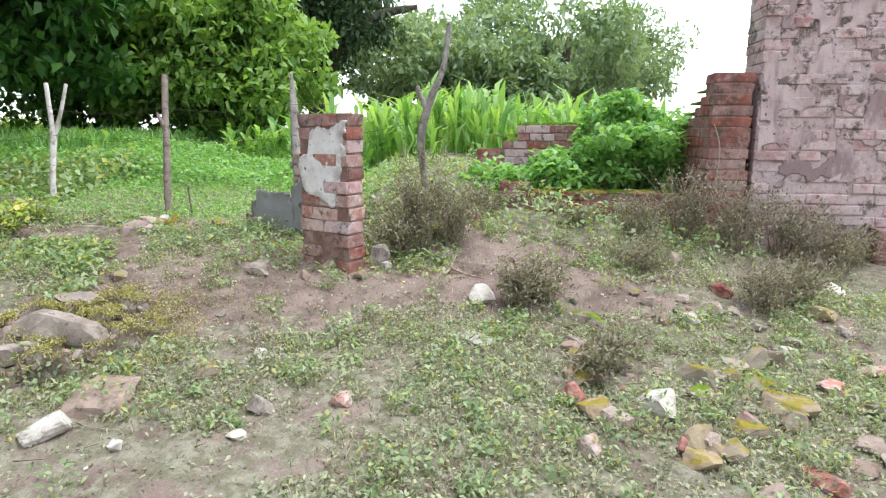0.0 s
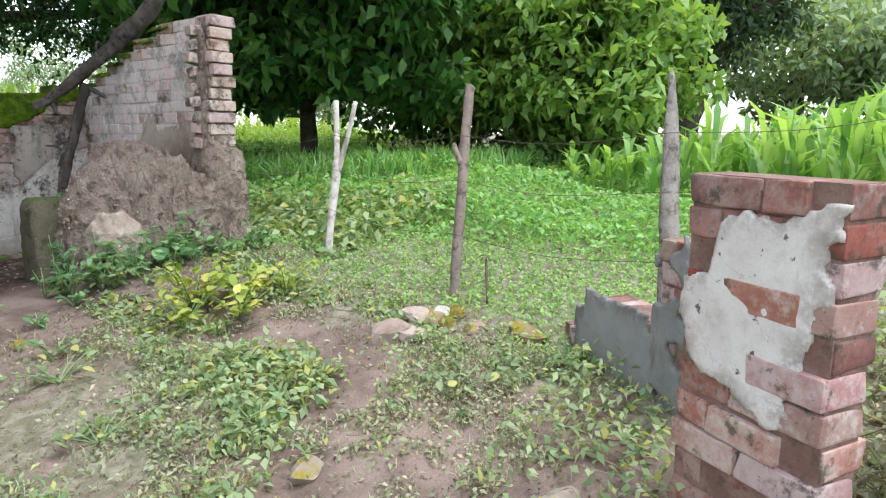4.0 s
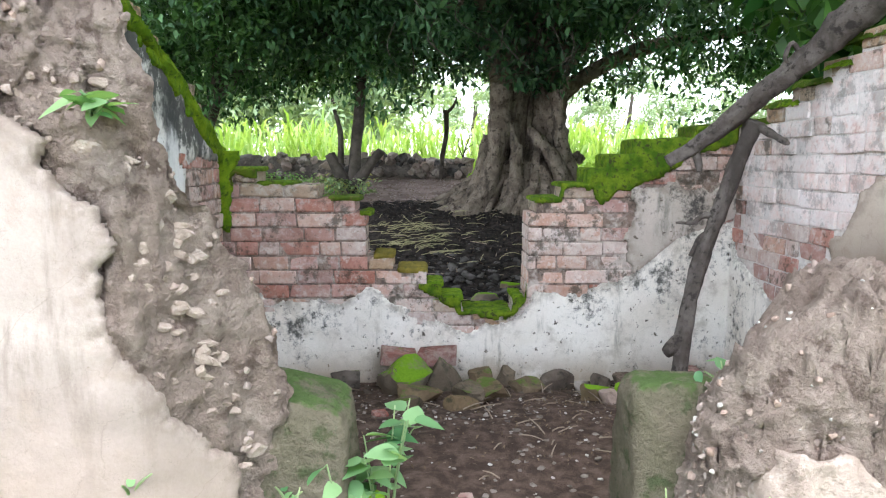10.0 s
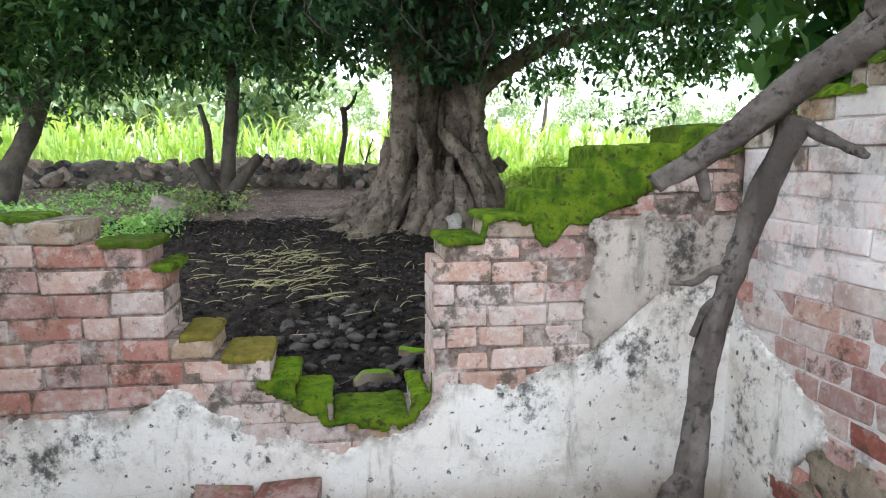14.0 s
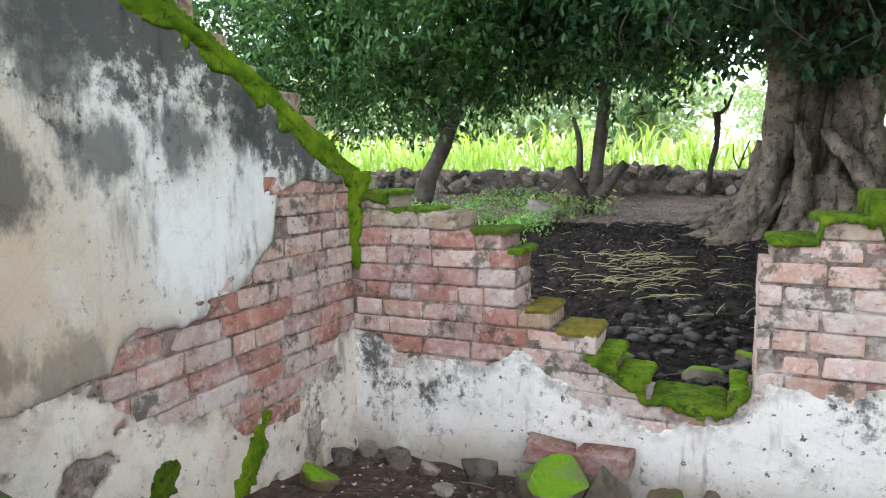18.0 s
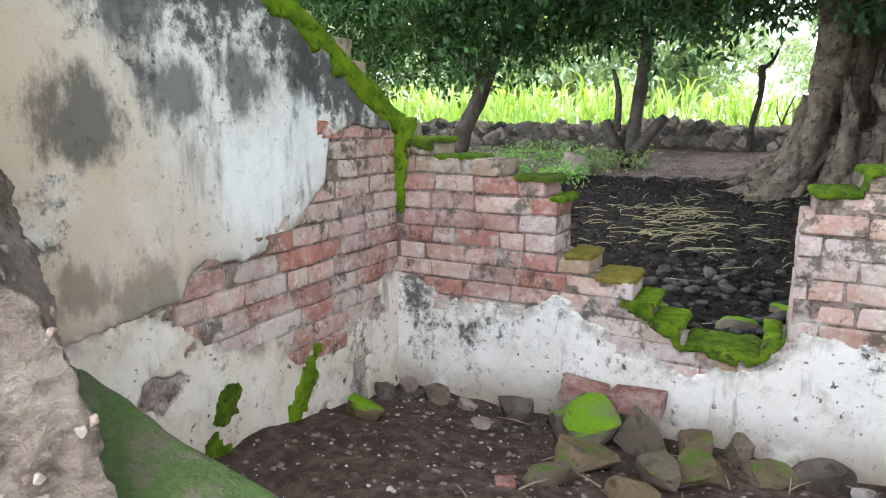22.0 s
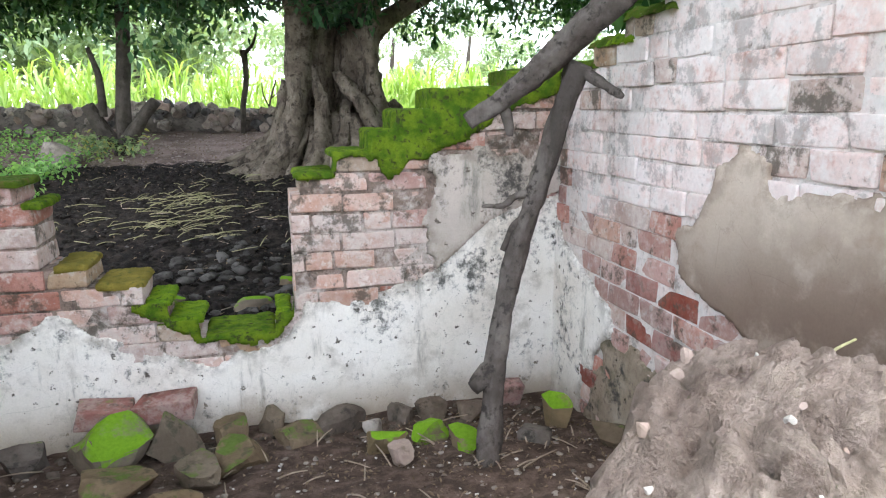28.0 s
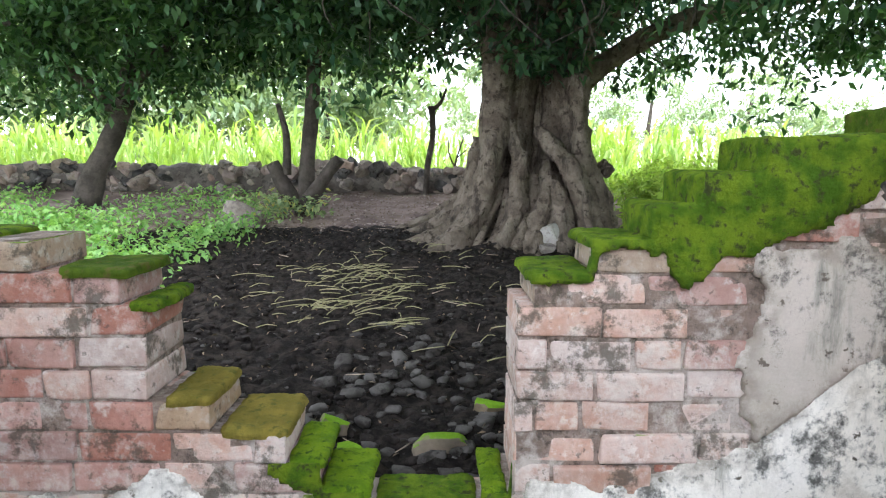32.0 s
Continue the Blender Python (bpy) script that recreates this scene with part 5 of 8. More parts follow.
fast("dry_twig", *tube([(2.52, -2.04, 0.99), (2.57, -2.0, 1.055), (2.63, -2.0, 1.085)], [0.0035, 0.003, 0.002], 6), STRAW, earth_mound, "pale dry twig")
roots = [tube([(2.42 + random.uniform(-0.05, 0.05), -2.08 + random.uniform(-0.04, 0.04), 1.02), (2.42 + random.uniform(-0.08, 0.08), -2.06 + random.uniform(-0.05, 0.05), 1.075), (2.42 + random.uniform(-0.11, 0.11), -2.06 + random.uniform(-0.06, 0.06), 1.02)], [0.0018, 0.0018, 0.001], 4, 0, 3) for _ in range(6)]
fast("root_tuft", *join(*roots), TWIG, earth_mound, "tuft of dead roots")
v, f = lump([(0.15, 1.98, 2.38, -2.45, -2.2), (0.4, 2.0, 2.36, -2.42, -2.2), (0.58, 2.03, 2.31, -2.39, -2.22), (0.68, 2.08, 2.22, -2.35, -2.25)], 110, 0.014, 0.035, 4, 31)
v, f = crumble(v, f, 0.03, 14.0)
fast("plaster_lump", v, f, ADOBE_PALE, earth_mound, "slumped lump of pale plaster", True)

# ---- the branch leaning in the corner ----
branch = thing("fallen_branch", (2.42, -0.8, 0.12), "grey forked dead branch leaning into the wall corner", "branch")
fast("limb", *crumble(*tube([(2.41, -0.82, 0.1), (2.47, -0.7, 0.36), (2.55, -0.6, 0.66), (2.64, -0.5, 0.9), (2.74, -0.46, 1.15), (2.80, -0.5, 1.4), (2.84, -0.56, 1.6)], [0.034, 0.035, 0.038, 0.041, 0.045, 0.046, 0.042], 16, 0.6, 9, 2), 0.012, 26.0), WOOD_GREY, branch)
fast("limb", *crumble(*tube([(2.47, -0.4, 1.39), (2.58, -0.43, 1.46), (2.7, -0.52, 1.58), (2.8, -0.62, 1.69), (2.88, -0.74, 1.8), (2.98, -0.95, 1.95), (3.1, -1.2, 2.15), (3.2, -1.4, 2.5)], [0.036, 0.04, 0.042, 0.046, 0.05, 0.055, 0.06, 0.06], 16, 0.6, 9, 5), 0.012, 26.0), WOOD_GREY, branch)
fast("side_shoot", *crumble(*tube([(2.75, -0.46, 1.1), (2.66, -0.45, 1.11), (2.6, -0.45, 1.075), (2.51, -0.45, 1.075)], [0.022, 0.017, 0.013, 0.008], 8, 0.2), 0.012, 26.0), WOOD_GREY, branch)
fast("side_shoot", *crumble(*tube([(2.7, -0.47, 1.02), (2.64, -0.47, 1.0), (2.59, -0.47, 0.9)], [0.02, 0.016, 0.012], 8, 0.2), 0.012, 26.0), WOOD_GREY, branch)
fast("side_shoot", *crumble(*tube([(2.84, -0.56, 1.58), (2.88, -0.68, 1.52), (2.9, -0.78, 1.48)], [0.026, 0.018, 0.01], 8, 0.2), 0.012, 26.0), WOOD_GREY, branch)
fast("stub", *crumble(*tube([(2.5, -0.64, 0.5), (2.44, -0.66, 0.45), (2.41, -0.67, 0.43)], [0.042, 0.036, 0.028], 10, 0.3), 0.012, 26.0), WOOD_GREY, branch)
fast("stub", *crumble(*tube([(2.6, -0.43, 1.47), (2.61, -0.46, 1.38), (2.61, -0.47, 1.34)], [0.03, 0.022, 0.015], 8, 0.3), 0.012, 26.0), WOOD_GREY, branch)
fast("tendril", *crumble(*tube([(2.92, -0.8, 1.86), (2.86, -0.82, 1.93), (2.84, -0.8, 1.87), (2.88, -0.78, 1.84)], [0.012, 0.011, 0.009, 0.006], 6, 0.2), 0.012, 26.0), WOOD_GREY, branch)

# ---- stones and fallen bricks on the room floor ----
FLOOR = "rubble on the room floor"
for x, y, l, d, h, m, turn, tip, lab in (
        (1.03, -0.11, 0.21, 0.13, 0.08, BRICK_DARK, 4, (4, 6), "brick lying on the stone heap"),
        (1.26, -0.11, 0.23, 0.13, 0.085, BRICK_DARK, -6, (3, -4), "brick lying on the stone heap"),
        (0.98, -0.95, 0.07, 0.05, 0.035, BRICK_DARK, 30, (12, 5), "small piece of red brick on the dirt"),
        (2.78, -0.08, 0.11, 0.07, 0.12, BRICK_DARK, 5, (14, 8), "red brick end against the plaster")):
    z = ground_z(x, y) + (0.15 if lab.startswith("brick lying") else -0.01)
    loose_brick((x, y, z), (l, d, h), m, lab, turn, tip, FLOOR)
moss_stone = thing("mossy_stone", (1.08, -0.28, 0.05), "tall block of stone capped with bright green moss", "stone")
moss_stone["group"] = FLOOR
ob = rock_object("block", STONE_VIVID, 2)
ob.matrix_world = pose(1.08, -0.28, 0.15, 14, -6, 20) @ Matrix.Diagonal((0.46, 0.34, 0.36, 1))
hang(ob, moss_stone)
for x, y, w, d, h, m, lab in ((0.72, -0.14, 0.22, 0.16, 0.2, STONE_DARK, "dark angular stone against the plaster"), (0.06, -0.22, 0.14, 0.12, 0.13, STONE_DARK, "dark stone in the corner"), (1.52, -0.2, 0.24, 0.2, 0.2, STONE_MOSS, "squarish mossy stone in the heap"), (1.4, -0.52, 0.3, 0.2, 0.16, STONE_MOSS, "flat mossy brown stone in the heap"), (1.36, -0.78, 0.22, 0.16, 0.1, STONE_MOSS, "stone with yellow green moss"), (2.86, -0.45, 0.16, 0.14, 0.26, STONE_VIVID, "upright stone with a mossy side"), (1.95, -0.16, 0.24, 0.15, 0.14, STONE_DARK, "dark flat stone at the wall foot"), (2.38, -0.12, 0.22, 0.14, 0.15, STONE_DARK, "dark stone at the wall foot"),
                              (1.3, -0.24, 0.27, 0.2, 0.27, STONE_MOSS, "brown stone with a mossy top"), (1.56, -0.4, 0.28, 0.22, 0.16, STONE_MOSS, "flat brown stone in the heap"), (1.14, -0.55, 0.34, 0.24, 0.15, STONE_MOSS, "flat stone covered with dull moss"),
                              (1.1, -0.8, 0.2, 0.15, 0.1, STONE_MOSS, "small flat mossy stone"), (1.78, -0.24, 0.26, 0.2, 0.12, STONE_MOSS, "low mossy stone by the wall"), (1.68, -0.1, 0.14, 0.12, 0.2, STONE_MOSS, "upright dark stone by the wall"),
                              (0.18, -0.58, 0.25, 0.17, 0.14, STONE_VIVID, "dark stone with a green moss band"), (2.1, -0.24, 0.14, 0.12, 0.12, STONE, "grey stone near the wall"), (0.27, -0.1, 0.24, 0.14, 0.12, STONE_DARK, "dark flat stone at the wall base"),
                              (0.1, -0.08, 0.15, 0.1, 0.12, STONE_PINK, "pale stone in the corner"), (2.15, -0.62, 0.16, 0.13, 0.1, STONE_PINK, "brown rounded stone on the dirt"), (2.0, -0.08, 0.16, 0.1, 0.1, STONE_DARK, "dark stone at the wall base"), (2.55, -0.2, 0.2, 0.14, 0.13, STONE_DARK, "dark stone behind the branch"),
                              (2.7, -0.62, 0.2, 0.16, 0.1, STONE_DARK, "dark angular stone on the dirt"), (2.95, -0.75, 0.22, 0.16, 0.12, STONE_MOSS, "mossy stone below the stained plaster"), (2.25, -0.12, 0.18, 0.12, 0.13, STONE_DARK, "dark stone at the wall base"), (0.62, -0.32, 0.13, 0.09, 0.06, STONE, "small grey stone on the dirt"), (0.48, -0.14, 0.16, 0.1, 0.08, STONE, "small grey stone at the wall base")):
    stone((x, y, ground_z(x, y)), (w, d, h), m, lab, group=FLOOR)
for x, y, w in ((2.12, -0.44, 0.2), (2.3, -0.42, 0.2), (2.42, -0.55, 0.16)):
    s = stone((x, y, ground_z(x, y)), (w, 0.16, 0.14), STONE_VIVID, "low stone topped with vivid moss", turn=random.uniform(-20, 20), name="mossy_stone", group=FLOOR, tip=(0, 0))
tagged(cushion("moss_strip", (0.77, -1.65, ground_z(0.77, -1.65) + 0.012), (0.2, 0.07, 0.03), MOSS_OLIVE, None, -35, 8), "strip of moss on the dirt by the jamb", "moss", FLOOR)
stone((0.98, -1.8, ground_z(0.98, -1.8)), (0.22, 0.16, 0.08), STONE_VIVID, "low stone with green moss by the jamb", group=FLOOR, tip=(0, 0), turn=10)
stone((1.33, -1.72, ground_z(1.33, -1.72)), (0.07, 0.05, 0.035), BRICK_DARK, "chip of red brick on the dirt", group=FLOOR)


def pebble_field(name, places, lo, hi, material, label, flat=0.6, seed=2):
    """Many small stones joined into one piece of stuff."""
    r = np.random.default_rng(seed)
    shapes = []
    for me in PEBBLES:
        co = np.empty(len(me.vertices) * 3)
        me.vertices.foreach_get("co", co)
        tri = np.array([p.vertices[:] for p in me.polygons])
        shapes.append((co.reshape(-1, 3), tri))
    vs, fs, n = [], [], 0
    for p in places:
        co, tri = shapes[r.integers(5)]
        s = r.uniform(lo, hi) * r.uniform(0.6, 1.0)
        a = r.uniform(0, 6.28)
        q = co @ np.array([[math.cos(a), -math.sin(a), 0], [math.sin(a), math.cos(a), 0], [0, 0, 1]]).T
        vs.append(q * [s, s * r.uniform(0.6, 1), s * flat] + p)
        fs.append(tri + n)
        n += len(co)
    return tagged(fast(name, np.concatenate(vs), np.concatenate(fs), material), label, "pebbles", kind="stuff")


def scatter(n, x0, x1, y0, y1, keep=None, seed=1, up=0.0):
    r = np.random.default_rng(seed)
    out = []
    while len(out) < n:
        x, y = r.uniform(x0, x1), r.uniform(y0, y1)
        if keep is None or keep(x, y, r.random()):
            lumpy = 0.018 + (0.035 * cover(x, y)[1] if y > 0 else 0)
            out.append((x, y, ground_z(x, y) + lumpy * nz(x, y, 0, 2.2, 4) + up))
    return np.array(out)


pebble_field("floor_pebbles", scatter(900, 0.05, 3.0, -1.9, -0.05, None, 5), 0.012, 0.05, STONE, "small grey pebbles strewn over the room dirt")
pebble_field("pale_pebbles", scatter(420, 0.05, 3.0, -2.1, -0.05, None, 6), 0.01, 0.032, STONE_WHITE, "pale pebbles and plaster crumbs on the dirt")
pebble_field("wall_foot_rubble", scatter(170, 0.1, 3.0, -0.3, -0.03, None, 15), 0.03, 0.1, STONE_DARK, "broken stones along the wall foot")
v, f = leaves(scatter(2200, 0.3, 3.0, -1.5, -0.05, lambda x, y, u: u < 0.2 + 0.8 * smooth(1.2, 2.4, x), 7, 0.012), 0.019, 0.4, 0.45)
tagged(fast("leaf_litter", v, f, LEAF_DEAD), "dead brown leaves and bits on the room floor", "leaf litter", kind="stuff")
sticks = []
for p in scatter(90, 0.4, 2.9, -1.6, -0.05, lambda x, y, u: u < 0.25 + 0.75 * smooth(1.3, 2.2, x), 8, 0.01):
    a, l = random.uniform(0, 6.28), random.uniform(0.04, 0.16)
    d = Vector((math.cos(a) * l, math.sin(a) * l, random.uniform(0, 0.03)))
    sticks.append(tube([Vector(p), Vector(p) + d * 0.5 + Vector((0, 0, 0.006)), Vector(p) + d], [0.0035, 0.003, 0.002], 4, 0, 2))
tagged(fast("floor_twigs", *join(*sticks), TWIG), "dry twigs scattered on the room dirt", "twigs", kind="stuff")


# ---- trees ----
def crown_points(centre, radii, clumps, per, clump_size, seed, low=None, shell=0.45, flat=0.7):
    """Leaf places in clumps that fill an uneven crown. low(x, y): nothing hangs below it."""
    r = np.random.default_rng(seed)
    out = []
    made = 0
    while made < clumps:
        d = r.normal(0, 1, 3)
        d /= np.linalg.norm(d)
        q = r.uniform(shell, 1.0) * (1 + 0.25 * nz(d[0] * 2 + seed, d[1] * 2, d[2] * 2, 1.0, 2))
        c = np.array(centre) + d * q * np.array(radii)
        if low is not None and c[2] < low(c[0], c[1]):
            continue
        made += 1
        s = clump_size * r.uniform(0.55, 1.3)
        p = r.normal(0, 1, (int(per * r.uniform(0.6, 1.4)), 3))
        p /= np.maximum(np.linalg.norm(p, axis=1, keepdims=True), 0.2) ** 0.55
        out.append(c + p * s * [1, 1, flat])
    return np.concatenate(out)


def tree(name, base, label, limbs, crowns, bark, leaf, leaf_size, group="", seed=1, width=0.5, twigs=0):
    """A tree: limbs as rows of (points, radii), crowns as arguments of crown_points."""
    ob = thing(name, base, label, "tree", group)
    first = True
    for pts, rad in limbs:
        fast("trunk" if first else "limb", *tube(pts, rad, 12 if first else 8, 0.25, 5, seed), bark, ob, shade=True)
        first = False
    for k, args in enumerate(crowns):
        p = crown_points(*args)
        v, f = leaves(p, leaf_size, 0.75, width, droop=0.35, r=np.random.default_rng(seed + k))
        fast("crown", v, f, leaf, ob)
    return ob


# the big fig tree behind the house
FX, FY = 2.44, 4.45
fig = thing("fig_tree", (FX, FY, ground_z(FX, FY)), "huge old fig tree with fluted hollow trunk and dark crown", "tree")
vv = []
around, rows_ = 180, 110
z_low, z_high = 0.45, 3.0
for i in range(rows_ + 1):
    z = z_low + (z_high - z_low) * i / rows_
    hgt = z - ground_z(FX, FY)
    rad = 0.41 + 0.19 * math.exp(-max(hgt, -0.3) / 0.32) + 0.09 * smooth(1.0, 2.0, hgt)
    for k in range(around):
        a = 2 * math.pi * k / around
        c, s = math.cos(a), math.sin(a)
        tw = 0.5 * nz(c, s, z * 0.8, 0.9, 3)
        ridge = 0.26 * (abs(math.sin(3.5 * (a + tw) + 0.8 + 0.3 * z)) - 0.64) + 0.13 * (abs(math.sin(8 * (a - tw) + 1.9 - 0.5 * z)) - 0.64) + 0.02 * math.sin(27 * a + 2.2 * z)
        amp = 1.0 + 0.9 * math.exp(-max(hgt, 0) / 0.5)
        r = rad * (1 + ridge * amp + 0.16 * nz(c * 1.3, s * 1.3, z * 0.45, 1.6, 4))
        # hollow facing the house
        d = (a - 1.5 * math.pi + 0.14 + math.pi) % (2 * math.pi) - math.pi
        wide = 0.17 + 0.3 * smooth(0.45, 0.95, hgt)
        cut = math.exp(-((d - 0.12 + 0.08 * math.sin(5 * z)) / wide) ** 4) * smooth(0.3, 0.5, hgt) * smooth(1.75, 1.3, hgt)
        cut += 0.7 * math.exp(-((d - 0.62) / 0.12) ** 4) * smooth(0.35, 0.5, hgt) * smooth(0.95, 0.75, hgt) + 0.5 * math.exp(-((d + 0.62) / 0.08) ** 4) * smooth(0.1, 0.3, hgt) * smooth(1.1, 0.7, hgt)
        r = max(0.07, r - 0.42 * min(cut, 1.0))
        vv.append((FX + c * r + 0.05 * hgt, FY + s * r, z))
ff = [(i * around + k, i * around + (k + 1) % around, (i + 1) * around + (k + 1) % around, (i + 1) * around + k) for i in range(rows_) for k in range(around)]
vv, ff = crumble(vv, ff, 0.03, 9.0)
for k, (pts, rad) in enumerate((([(2.1, 4.12, 2.3), (2.06, 4.0, 1.75), (2.0, 3.94, 1.35), (1.9, 3.82, 1.02), (1.66, 3.66, 0.8), (1.4, 3.5, 0.7)], [0.13, 0.12, 0.12, 0.12, 0.1, 0.05]),
                                ([(2.2, 4.05, 1.85), (2.26, 3.92, 1.5), (2.27, 3.85, 1.22), (2.2, 3.74, 0.98), (2.08, 3.6, 0.8), (1.95, 3.4, 0.7)], [0.05, 0.085, 0.085, 0.1, 0.09, 0.05]),
                                ([(2.42, 4.0, 1.78), (2.56, 3.9, 1.62), (2.7, 3.82, 1.42), (2.82, 3.78, 1.16), (2.86, 3.7, 0.9), (2.95, 3.56, 0.7)], [0.05, 0.08, 0.1, 0.1, 0.1, 0.07]),
                                ([(2.5, 4.0, 1.5), (2.5, 3.85, 1.2), (2.44, 3.74, 1.02), (2.38, 3.64, 0.88), (2.3, 3.5, 0.72)], [0.04, 0.07, 0.1, 0.09, 0.05]),
                                ([(2.55, 3.92, 1.3), (2.62, 3.78, 1.08), (2.6, 3.68, 0.9), (2.62, 3.54, 0.72)], [0.06, 0.09, 0.1, 0.06]),
                                ([(2.78, 4.1, 2.2), (2.8, 4.0, 1.8), (2.86, 3.95, 1.4), (2.98, 3.9, 1.1), (3.05, 3.8, 0.82), (3.2, 3.7, 0.7)], [0.12, 0.1, 0.09, 0.1, 0.1, 0.06]),
                                ([(1.98, 4.25, 1.7), (1.88, 4.15, 1.25), (1.74, 4.02, 0.98), (1.5, 3.9, 0.82), (1.1, 3.75, 0.76)], [0.09, 0.1, 0.1, 0.08, 0.035]),
                                ([(2.36, 3.82, 1.06), (2.3, 3.68, 0.92), (2.2, 3.52, 0.76), (2.1, 3.34, 0.7)], [0.05, 0.07, 0.07, 0.03]),
                                ([(3.0, 4.05, 1.5), (3.04, 4.02, 1.42), (3.05, 4.0, 1.36)], [0.05, 0.07, 0.03]))):
    v, f = tube(pts, rad, 16, 0.5, 8, k * 2.7)
    fast("root", *crumble(v, f, 0.03, 13.0, 0.02), BARK, fig, "gnarled root column grown onto the trunk", True)
fast("trunk", vv, ff, BARK, fig, "fluted buttressed trunk with dark hollow", True)
for k, (a, l, r0) in enumerate(((-95, 1.1, 0.12), (-120, 1.3, 0.11), (-140, 1.6, 0.13), (-160, 1.9, 0.14), (-178, 1.7, 0.12), (-75, 0.9, 0.12), (-55, 1.1, 0.12), (-30, 1.2, 0.12), (165, 1.5, 0.1), (-108, 0.9, 0.09), (-150, 1.2, 0.08), (-65, 1.0, 0.08), (-128, 1.7, 0.07), (-133, 1.1, 0.06), (-146, 2.1, 0.07), (-154, 1.5, 0.06), (-168, 2.3, 0.08), (-172, 1.4, 0.06), (-115, 1.4, 0.06), (-85, 1.1, 0.06), (-100, 1.3, 0.05), (-45, 0.9, 0.07), (-124, 2.0, 0.05))):
    a = radians(a)
    pts, rad = [], []
    for j in range(6):
        t = j / 5
        q = 0.42 + 0.5 * l * t
        wob = 0.14 * math.sin(3 * t + k) * t
        x, y = FX + math.cos(a + wob) * q, FY + math.sin(a + wob) * q
        pts.append((x, y, ground_z(x, y) + (0.5 * (1 - t) ** 2.4) + 0.02 - 0.05 * t))
        rad.append(0.6 * r0 * (1 - 0.78 * t) + 0.008)
    fast("root", *crumble(*tube(pts, rad, 10, 0.45, 6, k), 0.015, 14.0), BARK, fig, shade=True)
limbs = [([(FX - 0.15, FY, 2.5), (FX - 0.6, FY - 0.2, 3.1), (FX - 1.5, FY - 0.6, 3.6), (FX - 2.8, FY - 0.9, 3.9)], [0.34, 0.24, 0.16, 0.07]),
         ([(FX + 0.4, FY, 2.2), (FX + 0.75, FY - 0.1, 2.45), (FX + 1.4, FY - 0.3, 2.75), (FX + 2.6, FY - 0.5, 2.95), (FX + 4.2, FY - 0.7, 3.3)], [0.14, 0.1, 0.08, 0.06, 0.035]),
         ([(FX, FY + 0.1, 2.6), (FX + 0.2, FY + 0.6, 3.5), (FX + 0.5, FY + 1.3, 4.6)], [0.36, 0.26, 0.12]),
         ([(FX + 0.1, FY - 0.1, 2.7), (FX + 0.3, FY - 0.9, 3.4), (FX + 0.2, FY - 1.9, 4.0), (FX + 0.1, FY - 3.0, 4.4)], [0.26, 0.18, 0.11, 0.05]),
         ([(FX + 0.3, FY, 2.5), (FX + 1.0, FY + 0.3, 3.4), (FX + 2.2, FY + 0.3, 4.3), (FX + 3.6, FY, 5.0)], [0.26, 0.2, 0.13, 0.06])]
for k, (pts, rad) in enumerate(limbs):
    fast("limb", *tube(pts, rad, 9, 0.25, 5, k + 3), BARK, fig, shade=True)


def fig_low(x, y):
    near = math.hypot(x - FX, y - FY)
    base = 2.36 - 0.12 * max(0, near - 1.2) + 0.3 * nz(x, y, 4, 0.8, 3)
    return base + 0.6 * smooth(2.2, 0.6, y)


for k, args in enumerate((((2.3, 4.6, 4.3), (4.6, 3.4, 2.2), 300, 150, 0.34, 11, fig_low, 0.35),
                          ((2.3, 3.6, 3.0), (1.9, 1.2, 0.8), 46, 120, 0.26, 12, fig_low, 0.3),
                          ((5.2, 4.4, 3.2), (2.8, 2.0, 0.9), 60, 130, 0.28, 13, lambda x, y: 2.3 + 0.25 * nz(x, y, 2, 0.9, 2), 0.3),
                          # last two crowns are unseen, added above house and front to shade them
                          ((1.0, 2.9, 4.1), (3.6, 2.0, 0.8), 120, 130, 0.36, 15, lambda x, y: 3.1, 0.1), ((3.6, 0.4, 4.2), (2.4, 1.6, 1.1), 60, 130, 0.30, 14, lambda x, y: 2.7, 0.3), ((1.6, -0.4, 5.0), (3.4, 2.4, 1.1), 140, 150, 0.40, 16, lambda x, y: 3.7, 0.1), ((1.2, -2.2, 4.8), (3.4, 2.0, 1.0), 190, 150, 0.40, 17, lambda x, y: 3.7, 0.1))):
    v, f = leaves(crown_points(*args), 0.115, 0.75, 0.5, droop=0.35, r=np.random.default_rng(50 + k))
    fast("crown", v, f, LEAF_FIG, fig)
hang_ = []
for k in range(26):
    x, y, z = FX + random.uniform(-1.6, 1.4), FY - random.uniform(0.4, 1.9), random.uniform(2.6, 3.0)
    hang_.append(tube([(x, y, z), (x + random.uniform(-0.2, 0.2), y - 0.1, z - 0.25), (x + random.uniform(-0.35, 0.35), y - 0.15, z - random.uniform(0.35, 0.6))], [0.008, 0.006, 0.003], 4, 0, 3))
for t in hang_:
    fast("twig", *t, BARK_DARK, fig)

